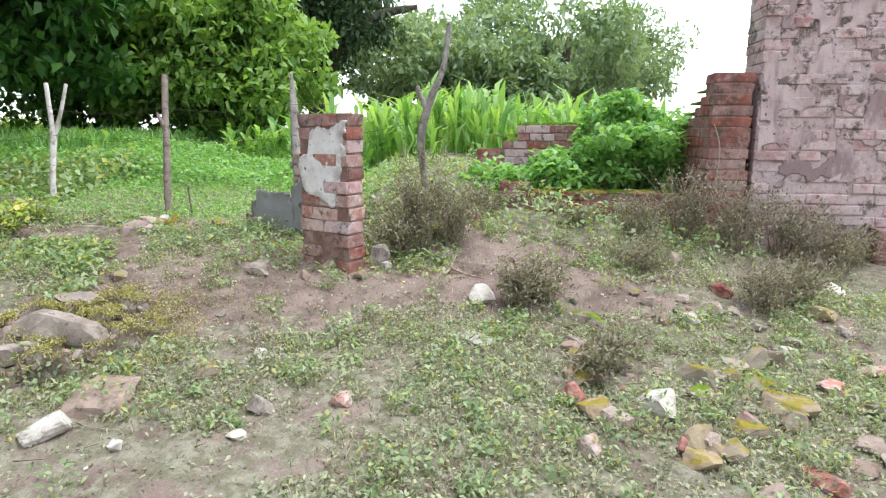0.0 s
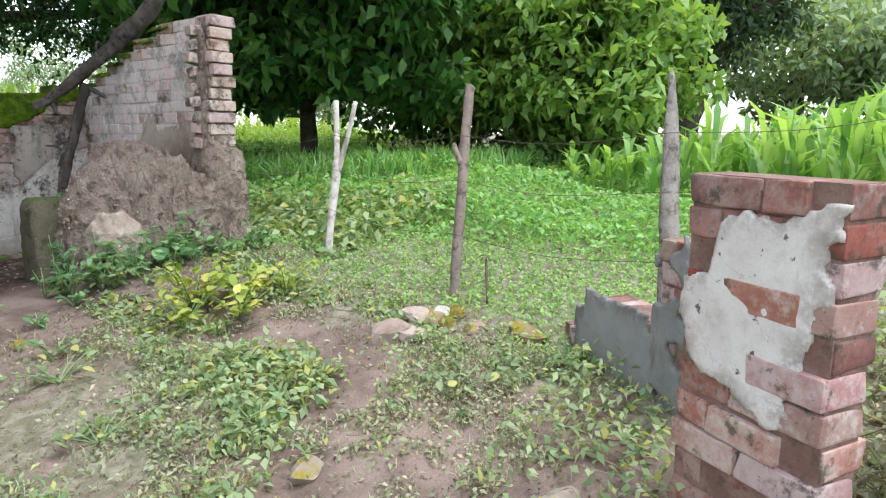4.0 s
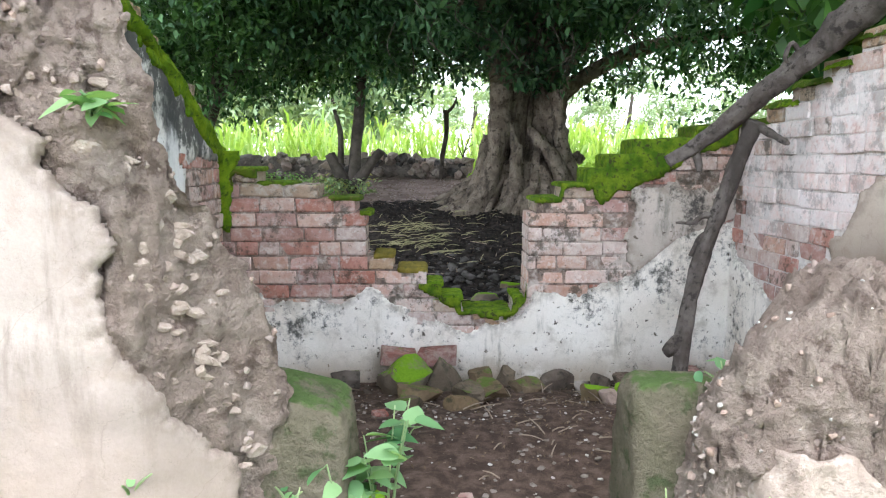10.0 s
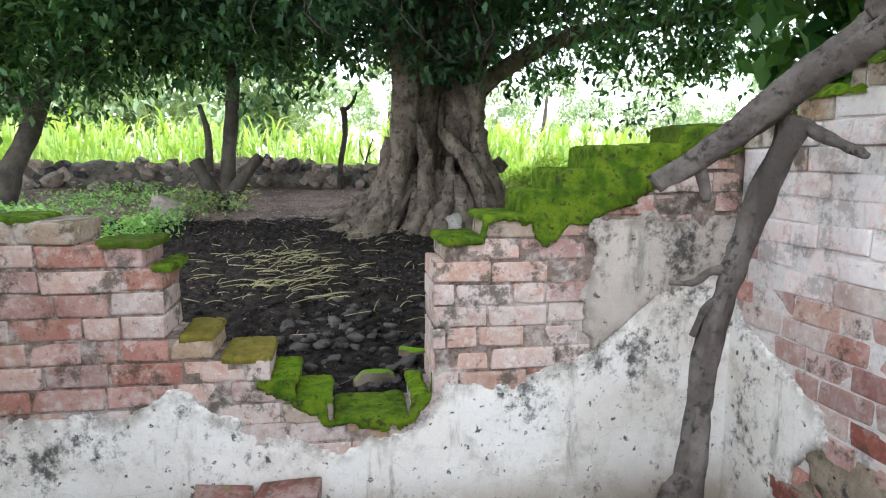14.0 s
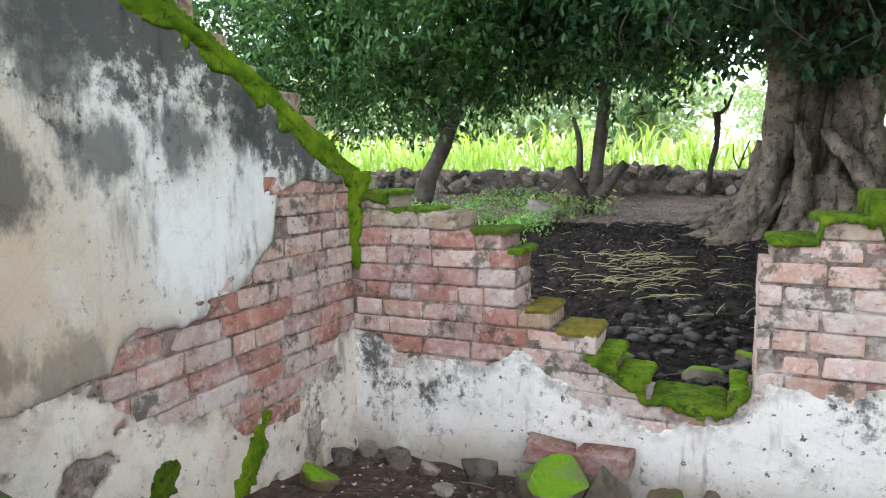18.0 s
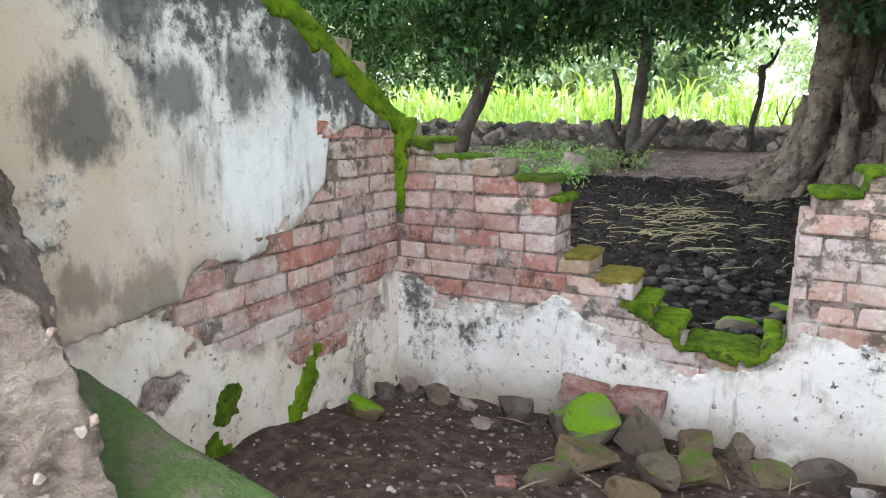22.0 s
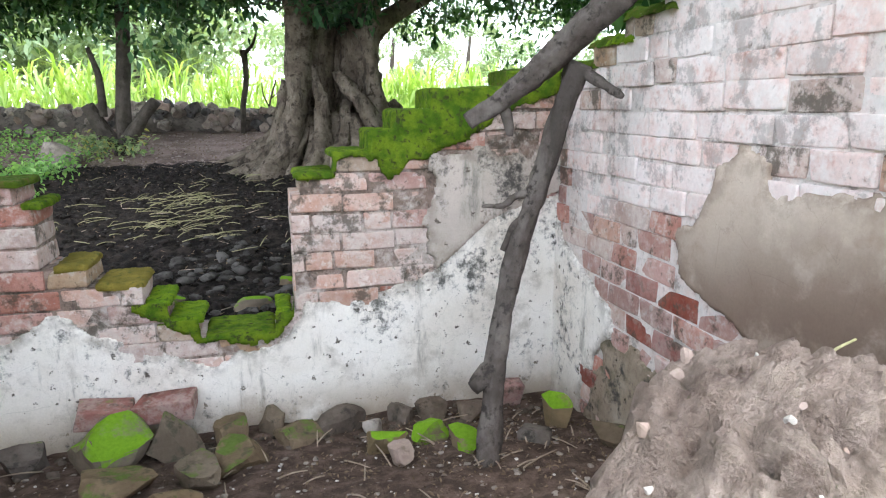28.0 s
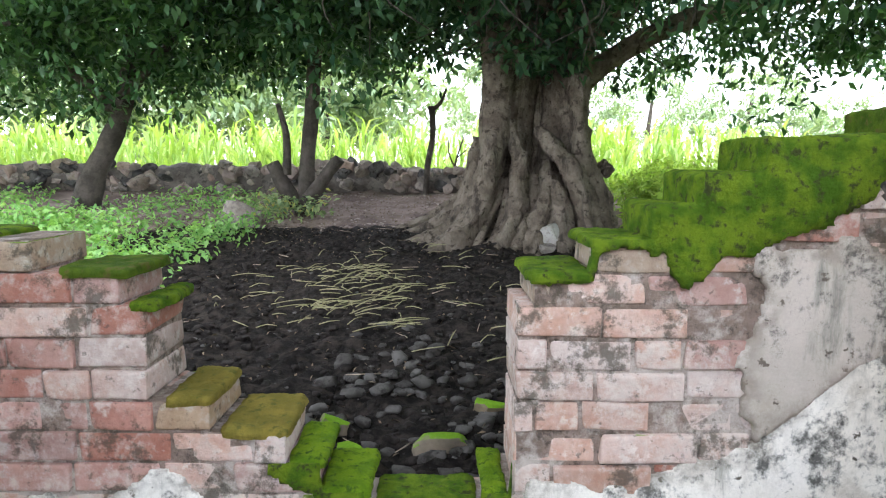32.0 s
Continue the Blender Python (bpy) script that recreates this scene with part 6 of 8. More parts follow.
g = ground_z(0.22, 4.97)
tree("yard_tree", (0.22, 4.97, g), "slim dark yard tree with sawn stubs at its foot",
     [([(0.2, 4.97, g - 0.1), (0.24, 4.97, g + 0.5), (0.30, 4.98, g + 1.1), (0.34, 5.0, g + 1.8), (0.3, 5.1, g + 3.0)], [0.11, 0.08, 0.07, 0.065, 0.035]),
      ([(0.24, 4.9, g + 0.1), (0.42, 4.84, g + 0.34), (0.6, 4.8, g + 0.56)], [0.1, 0.07, 0.06]), ([(0.12, 4.92, g + 0.1), (0.0, 4.9, g + 0.32), (-0.09, 4.88, g + 0.52)], [0.1, 0.08, 0.07]),
      ([(0.05, 4.9, g + 0.4), (0.06, 4.88, g + 0.8), (-0.02, 4.87, g + 1.1)], [0.045, 0.035, 0.02]), ([(0.33, 5.0, g + 1.6), (0.7, 4.9, g + 2.1), (1.2, 4.8, g + 2.5)], [0.07, 0.05, 0.025]), ([(0.33, 5.0, g + 1.7), (-0.2, 5.0, g + 2.2), (-0.8, 4.9, g + 2.6)], [0.07, 0.05, 0.025])],
     [((0.2, 5.1, 3.6), (2.3, 1.7, 1.3), 165, 150, 0.32, 21, lambda x, y: 2.08 + 0.25 * nz(x, y, 7, 0.9, 2), 0.3)], BARK_DARK, LEAF_YARD, 0.11, "yard trees", 21)
g = ground_z(-2.16, 5.24)
tree("yard_tree", (-2.16, 5.24, g), "leaning dark yard tree by the stone wall",
     [([(-2.2, 5.22, g - 0.1), (-2.08, 5.24, g + 0.35), (-1.86, 5.28, g + 0.8), (-1.7, 5.3, g + 1.3), (-1.6, 5.4, g + 2.4)], [0.16, 0.12, 0.105, 0.09, 0.05]),
      ([(-1.8, 5.28, g + 1.0), (-2.3, 5.2, g + 1.5), (-3.0, 5.1, g + 2.0)], [0.08, 0.06, 0.03]), ([(-1.72, 5.3, g + 1.2), (-1.2, 5.2, g + 1.7), (-0.6, 5.1, g + 2.2)], [0.08, 0.06, 0.03])],
     [((-2.2, 5.3, 3.4), (2.9, 1.9, 1.5), 215, 150, 0.34, 23, lambda x, y: 1.95 + 0.25 * nz(x, y, 3, 0.9, 2), 0.3)], BARK_DARK, LEAF_YARD, 0.11, "yard trees", 23)
g = ground_z(-5.6, 5.0)
tree("yard_tree", (-5.6, 5.0, g), "shady yard tree at the end of the stone wall",
     [([(-5.6, 5.0, g - 0.1), (-5.5, 5.0, g + 0.8), (-5.3, 5.1, g + 2.2)], [0.2, 0.15, 0.08])], [((-5.4, 5.0, 3.4), (2.4, 2.0, 1.7), 110, 140, 0.36, 25, lambda x, y: 1.8, 0.3)], BARK_DARK, LEAF_YARD, 0.11, "yard trees", 25)
g = ground_z(1.42, 6.15)
sap = thing("bare_sapling", (1.42, 6.15, g), "thin dark bare sapling in front of the field", "tree")
fast("trunk", *tube([(1.42, 6.15, g - 0.05), (1.44, 6.15, g + 0.35), (1.5, 6.15, g + 0.7), (1.49, 6.15, g + 1.05)], [0.04, 0.036, 0.034, 0.045], 8, 0.2), BARK_DARK, sap)
fast("limb", *tube([(1.49, 6.15, g + 1.0), (1.6, 6.13, g + 1.1), (1.66, 6.12, g + 1.25)], [0.03, 0.022, 0.012], 6), BARK_DARK, sap)
sap = thing("bare_sapling", (1.75, 6.3, g), "thin twiggy dead sapling in front of the field", "tree")
fast("trunk", *tube([(1.75, 6.3, g - 0.05), (1.77, 6.3, g + 0.35), (1.88, 6.3, g + 0.7)], [0.016, 0.013, 0.008], 6), BARK_DARK, sap)
fast("limb", *tube([(1.77, 6.3, g + 0.33), (1.7, 6.3, g + 0.5), (1.69, 6.3, g + 0.66)], [0.01, 0.008, 0.005], 6), BARK_DARK, sap)
fast("limb", *tube([(1.8, 6.3, g + 0.45), (1.92, 6.3, g + 0.55)], [0.008, 0.005], 6), BARK_DARK, sap)
stake = thing("field_stake", (2.46, 0.8, 0.4), "thin grey wooden stake behind the wall", "stake")
fast("stick", *tube([(2.46, 0.8, 0.35), (2.465, 0.8, 0.9), (2.46, 0.8, 1.42)], [0.016, 0.015, 0.014], 7, 0.1), WOOD_PALE, stake)

# ---- dry stone wall behind the yard ----
stone_wall = tagged(new("stone_wall"), "low dry wall of round grey field stones", "stone wall", kind="structure")
r = random.Random(5)
core = [(x, 6.42 + 0.04 * math.sin(2 * x), ground_z(x, 6.4) + 0.13 + 0.05 * nz(x, 0, 0, 1.1, 3)) for x in np.arange(-6.6, 2.0, 0.3)]
fast("earth_core", *crumble(*tube(core, [0.19] * len(core), 12, 0.3, 4), 0.03, 9.0), STONE_DARK, stone_wall, "earth packed between the stones", True)
for k in range(330):
    x = r.uniform(-6.5, 1.95)
    lev = r.random() ** 0.8
    y = 6.33 + r.uniform(-0.2, 0.16) * (1.25 - lev) + 0.04 * math.sin(2 * x)
    z = ground_z(x, y) + 0.02 + 0.33 * lev * (0.9 + 0.35 * nz(x, 1, 0, 0.9, 2))
    s = r.uniform(0.11, 0.27)
    ob = rock_object("field_stone", r.choice((STONE, STONE, STONE_PINK, STONE_GREY)), r.randrange(8))
    ob.matrix_world = pose(x, y, z, r.uniform(0, 360), r.uniform(-30, 30), r.uniform(0, 360)) @ Matrix.Diagonal((s * 1.35, s, s * 0.85, 1))
    hang(ob, stone_wall)
stone((-0.25, 4.4, ground_z(-0.25, 4.4)), (0.5, 0.35, 0.36), STONE, "rounded grey boulder at the tree foot", name="boulder")
stone((2.5, 3.62, ground_z(2.5, 3.62) + 0.02), (0.24, 0.18, 0.26), STONE_WHITE, "pale block of stone leaning on the roots", sink=0.05)
stone((2.45, 3.5, ground_z(2.45, 3.5)), (0.26, 0.18, 0.1), STONE, "flat grey stone at the tree roots")
stone((1.75, 3.9, ground_z(1.75, 3.9)), (0.2, 0.18, 0.18), STONE, "grey stone between the roots")

# ---- yard litter ----
pebble_field("yard_stones", scatter(200, 0.75, 2.3, 0.34, 2.0, lambda x, y, u: u < smooth(2.1, 0.9, y) and abs(x - 1.5 - 0.12 * y) < 0.62, 31, 0.01), 0.05, 0.16, STONE_GREY, "dark grey stones heaped behind the gap")
pebble_field("yard_gravel", scatter(700, -0.8, 3.0, 0.4, 4.5, None, 32), 0.012, 0.05, STONE_GREY, "small grey stones in the dark soil")
pebble_field("soil_clods", scatter(6500, -0.8, 3.1, 0.32, 4.3, None, 37), 0.02, 0.1, SOIL, "lumpy clods of dark wet soil", 0.7)
for x, y, l, turn in ((1.62, 0.62, 0.2, 10), (1.82, 0.9, 0.2, -8), (1.3, 0.55, 0.16, 15), (1.2, 0.75, 0.16, 30)):
    stone((x, y, ground_z(x, y)), (l, 0.15, 0.1), STONE_VIVID, "low stone overgrown with moss behind the wall", turn, "mossy_stone", "mossy stones behind the wall")
straw = []
for p in scatter(190, 0.2, 2.2, 1.3, 3.6, lambda x, y, u: u < math.exp(-(((x - 1.0) / 0.32) ** 2 + ((y - 2.45) / 0.5) ** 2)) + 0.04, 33, 0.015):
    a, l = random.gauss(0.15, 0.75), random.uniform(0.06, 0.24)
    lift = random.uniform(0.0, 0.06)
    d = Vector((math.cos(a) * l, math.sin(a) * l, random.uniform(-0.01, 0.03)))
    q = Vector(p) + Vector((0, 0, lift))
    straw.append(tube([q, q + d * 0.5 + Vector((0, 0, random.uniform(0, 0.02))), q + d], [0.0035, 0.003, 0.0018], 4, 0.4, 2))
tagged(fast("straw_heap", *join(*straw), STRAW), "scattered heap of straw and cut stalks on dark soil", "straw", kind="stuff")
tw = []
for p in scatter(50, -0.6, 3.0, 0.6, 4.4, None, 34, 0.012):
    a, l = random.uniform(0, 6.28), random.uniform(0.05, 0.18)
    d = Vector((math.cos(a) * l, math.sin(a) * l, random.uniform(0, 0.03)))
    tw.append(tube([Vector(p), Vector(p) + d], [0.004, 0.002], 3, 0, 1))
tagged(fast("yard_twigs", *join(*tw), TWIG), "dry twigs strewn over the yard soil", "twigs", kind="stuff")
v1 = leaves(scatter(4200, -4.5, 0.1, 1.6, 6.0, lambda x, y, u: u < smooth(0.2, 0.5, nz(x, y, 12, 0.9, 3) + 0.5 * smooth(-0.3, -1.4, x) - 0.35 * smooth(4.3, 5.2, y)), 35, 0.03) + np.random.default_rng(3).uniform(0, 0.12, (4200, 1)) * [0, 0, 1], 0.06, 0.5, 0.55)
tagged(fast("yard_weeds", *v1, LEAF_LUSH), "low green weeds at the edge of the yard", "weeds", kind="stuff")
v1 = leaves(scatter(520, -0.5, 0.6, 4.3, 5.1, lambda x, y, u: u < math.exp(-(((x - 0.05) / 0.35) ** 2 + ((y - 4.75) / 0.25) ** 2)), 36, 0.04) + np.random.default_rng(4).uniform(0, 0.2, (520, 1)) * [0, 0, 1], 0.07, 0.5, 0.55)
tagged(fast("tree_foot_weeds", *v1, LEAF_WEED), "weeds round the foot of the trees", "weeds", kind="stuff")


v1 = leaves(scatter(5200, -2.5, 3.0, 0.4, 6.2, lambda x, y, u: u < 0.25 + 0.75 * smooth(3.0, 4.6, y), 38, 0.012), 0.03, 0.5, 0.4)
tagged(fast("yard_leaf_litter", *v1, LEAF_DEAD), "dead leaves lying over the yard soil", "leaf litter", kind="stuff")
pebble_field("yard_dust_clods", scatter(1500, -2.2, 2.2, 4.2, 6.2, None, 39), 0.015, 0.06, STONE_PINK, "pinkish clods and pebbles on the dusty yard", 0.6)


# ---- fields ----
def corn(name, places, height, material, label, seed, width=0.06, rise=None):
    """Corn plants: a stalk blade and long arching leaves."""
    r = np.random.default_rng(seed)
    rep = 7
    p = np.repeat(places, rep, axis=0)
    height = height * r.uniform(0.75, 1.15, len(places)) * (1 if rise is None else np.array([rise(a, b) for a, b, _ in places]))
    up = (np.tile(np.linspace(0.02, 0.75, rep), len(places)) * np.repeat(height, rep))[:, None]
    p = p + up * [0, 0, 1]
    v1, f1 = blades(p, np.repeat(height, rep) * 0.5, width, 0.95, r)
    v2, f2 = blades(places, height * 0.95, width * 0.35, 0.05, r)
    return tagged(fast(name, *join((v1, f1), (v2, f2)), material), label, "corn", kind="stuff")


corn("corn_field", np.concatenate([scatter(430, 6.6, 10.5, -9.5, -2.6, lambda x, y, u: nz(x, y, 8, 0.6, 2) > -0.35 and x > 6.9 + 0.25 * (y + 6) ** 2 * 0.12, 41), scatter(520, 10.5, 19, -13, -2.0, None, 42)]), 0.95, LEAF_CORN, "dense field of young green corn", 43, 0.08, lambda x, y: 0.5 + 0.5 * smooth(-2.8, -5.2, y))
corn("corn_field", np.concatenate([scatter(520, -9, 8, 9.2, 12.5, None, 44), scatter(600, -16, 16, 12.5, 22, None, 45)]), 1.0, LEAF_PALE, "pale sunlit corn field behind the stone wall", 46, 0.055)
p = scatter(14000, -9, 9, 6.7, 9.6, None, 47)
tagged(fast("field_grass", *blades(p, 0.36, 0.022, 0.8), LEAF_FIELD), "bright grass strip behind the stone wall", "grass", kind="stuff")


def clump_stuff(name, n, area, size, height, material, label, keep=None, seed=1, lean=0.55, width=0.55, kind="stuff"):
    r = np.random.default_rng(seed + 100)
    p = scatter(n, *area, keep, seed)
    tall = np.array([0.35 + 0.9 * max(0, 0.5 + nz(a, b, seed, 0.9, 3)) for a, b, _ in p]) * height
    p = p + (r.uniform(0.1, 1, n) * tall)[:, None] * [0, 0, 1]
    return tagged(fast(name, *leaves(p, size, lean, width, r=r), material), label, "weeds", kind=kind)


clump_stuff("yard_weed_patch", 6000, (-3.2, 0.1, 2.1, 4.4), 0.06, 0.24, LEAF_LUSH, "patch of leafy green weeds beside the yard soil", lambda x, y, u: u < smooth(-0.2, 0.2, nz(x, y, 12, 1.1, 3) + 0.3 * smooth(-0.5, -1.5, x)) * smooth(0.1, -0.3, x), 59)
clump_stuff("lush_weeds", 26000, (3.55, 9.0, -5.2, -0.2), 0.065, 0.26, LEAF_LUSH, "lush green weeds beyond the fence", lambda x, y, u: u < smooth(3.5, 4.6, x + 0.3 * (y + 3)), 51)
clump_stuff("fence_weeds", 26000, (2.75, 5.4, -6.2, -1.2), 0.032, 0.06, LEAF_GRASSY, "low trampled weeds along the fence", lambda x, y, u: u < smooth(2.6, 3.2, x + 0.25 * nz(x, y, 5, 2.0, 3)), 52)
p = scatter(13000, 3.7, 9.5, -2.4, 3.2, lambda x, y, u: y > -0.6 - 1.55 * smooth(3.8, 5.2, x) + 0.25 * nz(x, y, 4, 1.6, 3), 152)
tagged(fast("tall_grass", *blades(p, 0.42, 0.022, 0.55), LEAF_LUSH), "tall dense grass in the shade of the trees", "grass", kind="stuff")
clump_stuff("side_weeds", 7000, (3.2, 5.2, -3.2, 1.5), 0.09, 0.2, LEAF_WEED, "broad weeds beside the house", None, 53)
clump_stuff("far_weeds", 9000, (5, 14, -2.5, 8), 0.12, 0.35, LEAF_FIELD, "sunlit weeds in the side field", lambda x, y, u: u < 0.25 + 0.75 * smooth(0.5, 3, y), 54)
clump_stuff("side_field", 9000, (3.6, 12, 1.5, 9), 0.11, 0.32, LEAF_PALE, "bright low growth in the side field", None, 58)
clump_stuff("outer_weeds", 16000, (-13, 2.9, -15, 3), 0.06, 0.1, LEAF_COVER, "rough weedy growth round the ruin", lambda x, y, u: (x < -2.2 or y < -9.3) and u < smooth(0.0, 1.2, max(-2.2 - x, -9.3 - y)) * (0.3 + 0.7 * smooth(-0.2, 0.3, nz(x, y, 2, 0.6, 3))), 57)
clump_stuff("bank_weeds", 6000, (2.4, 5.6, -9.2, -6.0), 0.055, 0.2, LEAF_WEED, "weeds on the bank by the low wall", lambda x, y, u: u < smooth(2.3, 3.4, x), 55)
for k, (x, y, w, h) in enumerate(((3.75, 3.7, 0.55, 0.55), (4.3, 4.2, 0.7, 0.65), (4.9, 3.6, 0.65, 0.6), (3.7, 4.9, 0.5, 0.45), (5.4, 4.6, 0.7, 0.55), (4.4, 5.4, 0.6, 0.5), (3.3, 3.0, 0.35, 0.3))):
    ob = thing("green_shrub", on_ground(x, y), "bushy bright green shrub in the side field", "shrub", "side field shrubs")
    p = crown_points((x, y, ground_z(x, y) + h * 0.5), (w, w, h * 0.6), 24, 90, 0.13, 60 + k, None, 0.2)
    fast("foliage", *leaves(p, 0.07, 0.6, 0.45), LEAF_SHRUB, ob)
    fast("stem", *tube([on_ground(x, y, -0.05), on_ground(x + 0.03, y, h * 0.5)], [0.02, 0.01], 6), BARK_DARK, ob)

# ---- the broad-leaved trees beyond the fence ----
g = ground_z(6.6, 1.0)
tree("broadleaf_tree", (6.6, 1.0, g), "broad-leaved shade tree with low dark hanging crown", [([(6.6, 1.0, g - 0.1), (6.5, 0.9, 1.4), (6.3, 0.7, 2.4), (6.0, 0.5, 3.4)], [0.13, 0.11, 0.1, 0.06]), ([(6.5, 0.9, 1.5), (6.0, 0.1, 2.1), (5.5, -0.6, 2.4)], [0.12, 0.09, 0.04]), ([(6.4, 0.8, 2.0), (7.2, 0.0, 2.6), (7.8, -0.6, 2.9)], [0.12, 0.09, 0.04])],
     [((6.1, 0.5, 3.1), (2.7, 2.2, 1.75), 230, 120, 0.34, 71, lambda x, y: 1.62 + 0.35 * nz(x, y, 9, 0.8, 3), 0.4)], BARK_DARK, LEAF_BROAD, 0.2, "", 71, 0.62)
g = ground_z(9.4, -1.7)
tree("bushy_tree", (9.4, -1.7, g), "rounded bushy tree with pale green leaves at the field edge", [([(9.4, -1.7, g - 0.1), (9.4, -1.7, 1.4), (9.3, -1.6, 2.6)], [0.2, 0.15, 0.08])],
     [((9.4, -1.7, 2.35), (1.75, 1.9, 1.95), 190, 110, 0.32, 73, lambda x, y: 0.75, 0.55)], BARK_DARK, LEAF_LIGHT, 0.19, "", 73, 0.62)
tree("bushy_tree", (11.5, 2.0, 0.6), "dark bushy tree behind the shade tree", [([(11.5, 2.0, 0.5), (11.4, 2.0, 2.0), (11.2, 2.0, 3.4)], [0.3, 0.22, 0.1])],
     [((11.2, 1.8, 3.0), (3.2, 2.4, 2.4), 200, 100, 0.42, 75, lambda x, y: 1.0, 0.4)], BARK_DARK, LEAF_BROAD, 0.2, "", 75, 0.62)
tree("thorn_tree", (15.2, -1.6, 0.6), "dark spreading thorn tree with crooked limbs", [([(15.2, -1.6, 0.5), (15.1, -1.8, 1.8), (15.0, -2.2, 3.0), (15.2, -3.2, 3.9), (15.4, -4.4, 4.2)], [0.35, 0.28, 0.2, 0.13, 0.06]), ([(15.0, -2.0, 2.4), (15.0, -1.0, 3.6), (15.0, 0.2, 4.4)], [0.18, 0.13, 0.06]), ([(15.1, -1.8, 1.7), (14.9, -0.8, 2.1), (14.8, 0.4, 2.0)], [0.14, 0.1, 0.05])],
     [((15.4, -1.2, 4.3), (2.4, 2.5, 2.0), 130, 130, 0.5, 77, lambda x, y: 2.3, 0.4), ((15.8, 0.4, 2.6), (1.6, 1.8, 1.5), 50, 120, 0.45, 78, lambda x, y: 1.0, 0.4)], BARK_DARK, LEAF_FAR_DARK, 0.2, "", 77, 0.5)
FAR = "distant trees"
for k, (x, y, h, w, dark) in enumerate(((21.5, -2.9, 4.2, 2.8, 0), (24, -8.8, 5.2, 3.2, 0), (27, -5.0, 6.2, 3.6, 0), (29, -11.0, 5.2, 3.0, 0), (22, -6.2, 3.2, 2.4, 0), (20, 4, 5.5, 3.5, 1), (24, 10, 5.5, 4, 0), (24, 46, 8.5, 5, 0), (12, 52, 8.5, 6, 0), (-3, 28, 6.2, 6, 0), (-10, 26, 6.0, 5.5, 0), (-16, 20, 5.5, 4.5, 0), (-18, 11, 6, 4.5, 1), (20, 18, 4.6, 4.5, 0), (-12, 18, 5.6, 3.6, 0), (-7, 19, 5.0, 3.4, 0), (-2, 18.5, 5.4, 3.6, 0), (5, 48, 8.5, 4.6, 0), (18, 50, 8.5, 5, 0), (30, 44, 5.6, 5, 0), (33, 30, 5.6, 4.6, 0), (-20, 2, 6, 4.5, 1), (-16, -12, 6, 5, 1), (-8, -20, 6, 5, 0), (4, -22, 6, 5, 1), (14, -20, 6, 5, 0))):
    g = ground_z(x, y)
    tree("distant_tree", (x, y, g), "green tree with haze-tinted leaves at the far edge of the field" if not dark else "dark full tree at the far edge of the field", [([(x, y, g - 0.2), (x, y + 0.2, g + h * 0.35), (x + 0.2, y, g + h * 0.7)], [0.3, 0.22, 0.1])],
         [((x, y, g + h * 0.58), (w, w, h * 0.46), 80, 85, 0.55, 80 + k, lambda a, b: g + 0.5, 0.45)], BARK_DARK, LEAF_FAR_DARK if dark else LEAF_FAR_HAZED, 0.3, FAR, 80 + k)


# ---- the gate pillar and the stub beside it ----
pillar = thing("gate_pillar", (2.0, -6.2, 0.05), "broken red brick gate pillar with a patch of white plaster", "pillar")
PT, PW = -116.6, 0.445
ptop = Steps([(PW, 1.12)])
px_, py_ = math.sin(radians(-PT)), math.cos(radians(PT))
for k, (depth, back) in enumerate(((0.205, 0.0),)):
    b_ = course_wall(pillar, (2.034 + back * px_, -5.967 + back * py_, 0), PT, ptop, -0.02, 0.0865, 0.155, lambda s, z: random.choice((BRICK_DARK, BRICK_DARK, BRICK, BRICK_MAUVE)) if z > 0.35 else BRICK_DARK, 0.235, 13, jitter=0.012)
    part("mortar_core", b_, MORTAR_RED, pillar)


def pillar_coat(s, z):
    low = np.interp(s, [0.0, 0.08, 0.2, 0.24, 0.34, 0.38, 0.445], [0.62, 0.57, 0.53, 0.52, 0.50, 0.54, 0.6])
    top = np.interp(s, [0.0, 0.09, 0.12, 0.33, 0.36, 0.445], [0.82, 0.84, 1.0, 1.02, 1.04, 1.05])
    right = np.interp(z, [0.3, 0.55, 0.8, 1.1], [0.26, 0.33, 0.40, 0.43])
    return min(z - low, top - z, right - s, s - 0.01) + 0.035 * nz(s, z, 3, 13.0, 5)


sheet("plaster", (2.034, -5.967, 0), PT, (0.0, PW), (0.3, 1.06), pillar_coat, PLASTER_PILLAR, pillar, 0.005, 0.009, 0.004, 0.004, label="white plaster patch")
stub = thing("wall_stub", (2.8, -5.5, 0.1), "low broken wall stub with grey plaster by the post", "wall stub")
STUB_TOP = Steps([(0.08, 0.35), (0.2, 0.44), (0.68, 0.53), (0.95, 0.88)])
b_ = course_wall(stub, (3.0, -5.11, 0), -122.8, STUB_TOP, -0.04, 0.0865, 0.2, lambda s, z: random.choice((BRICK_DARK, BRICK_MAUVE, STONE_PINK)), 0.24, 14, jitter=0.009)
part("mortar_core", b_, MORTAR_RED, stub)


def stub_coat(s, z):
    """Cement coat on the low steps, with a hole broken through its upper part."""
    hole = math.hypot((s - 0.74) / 0.09, (z - 0.66) / 0.05) - 1
    return min(STUB_TOP(s) - 0.02 - z, 0.16 * hole, 0.93 - s, s - 0.12, z - 0.1) + 0.014 * nz(s, z, 12, 14.0, 4) - 0.25 * smooth(0.62, 0.7, s) * abs(nz(s, z, 4, 6.0, 3))


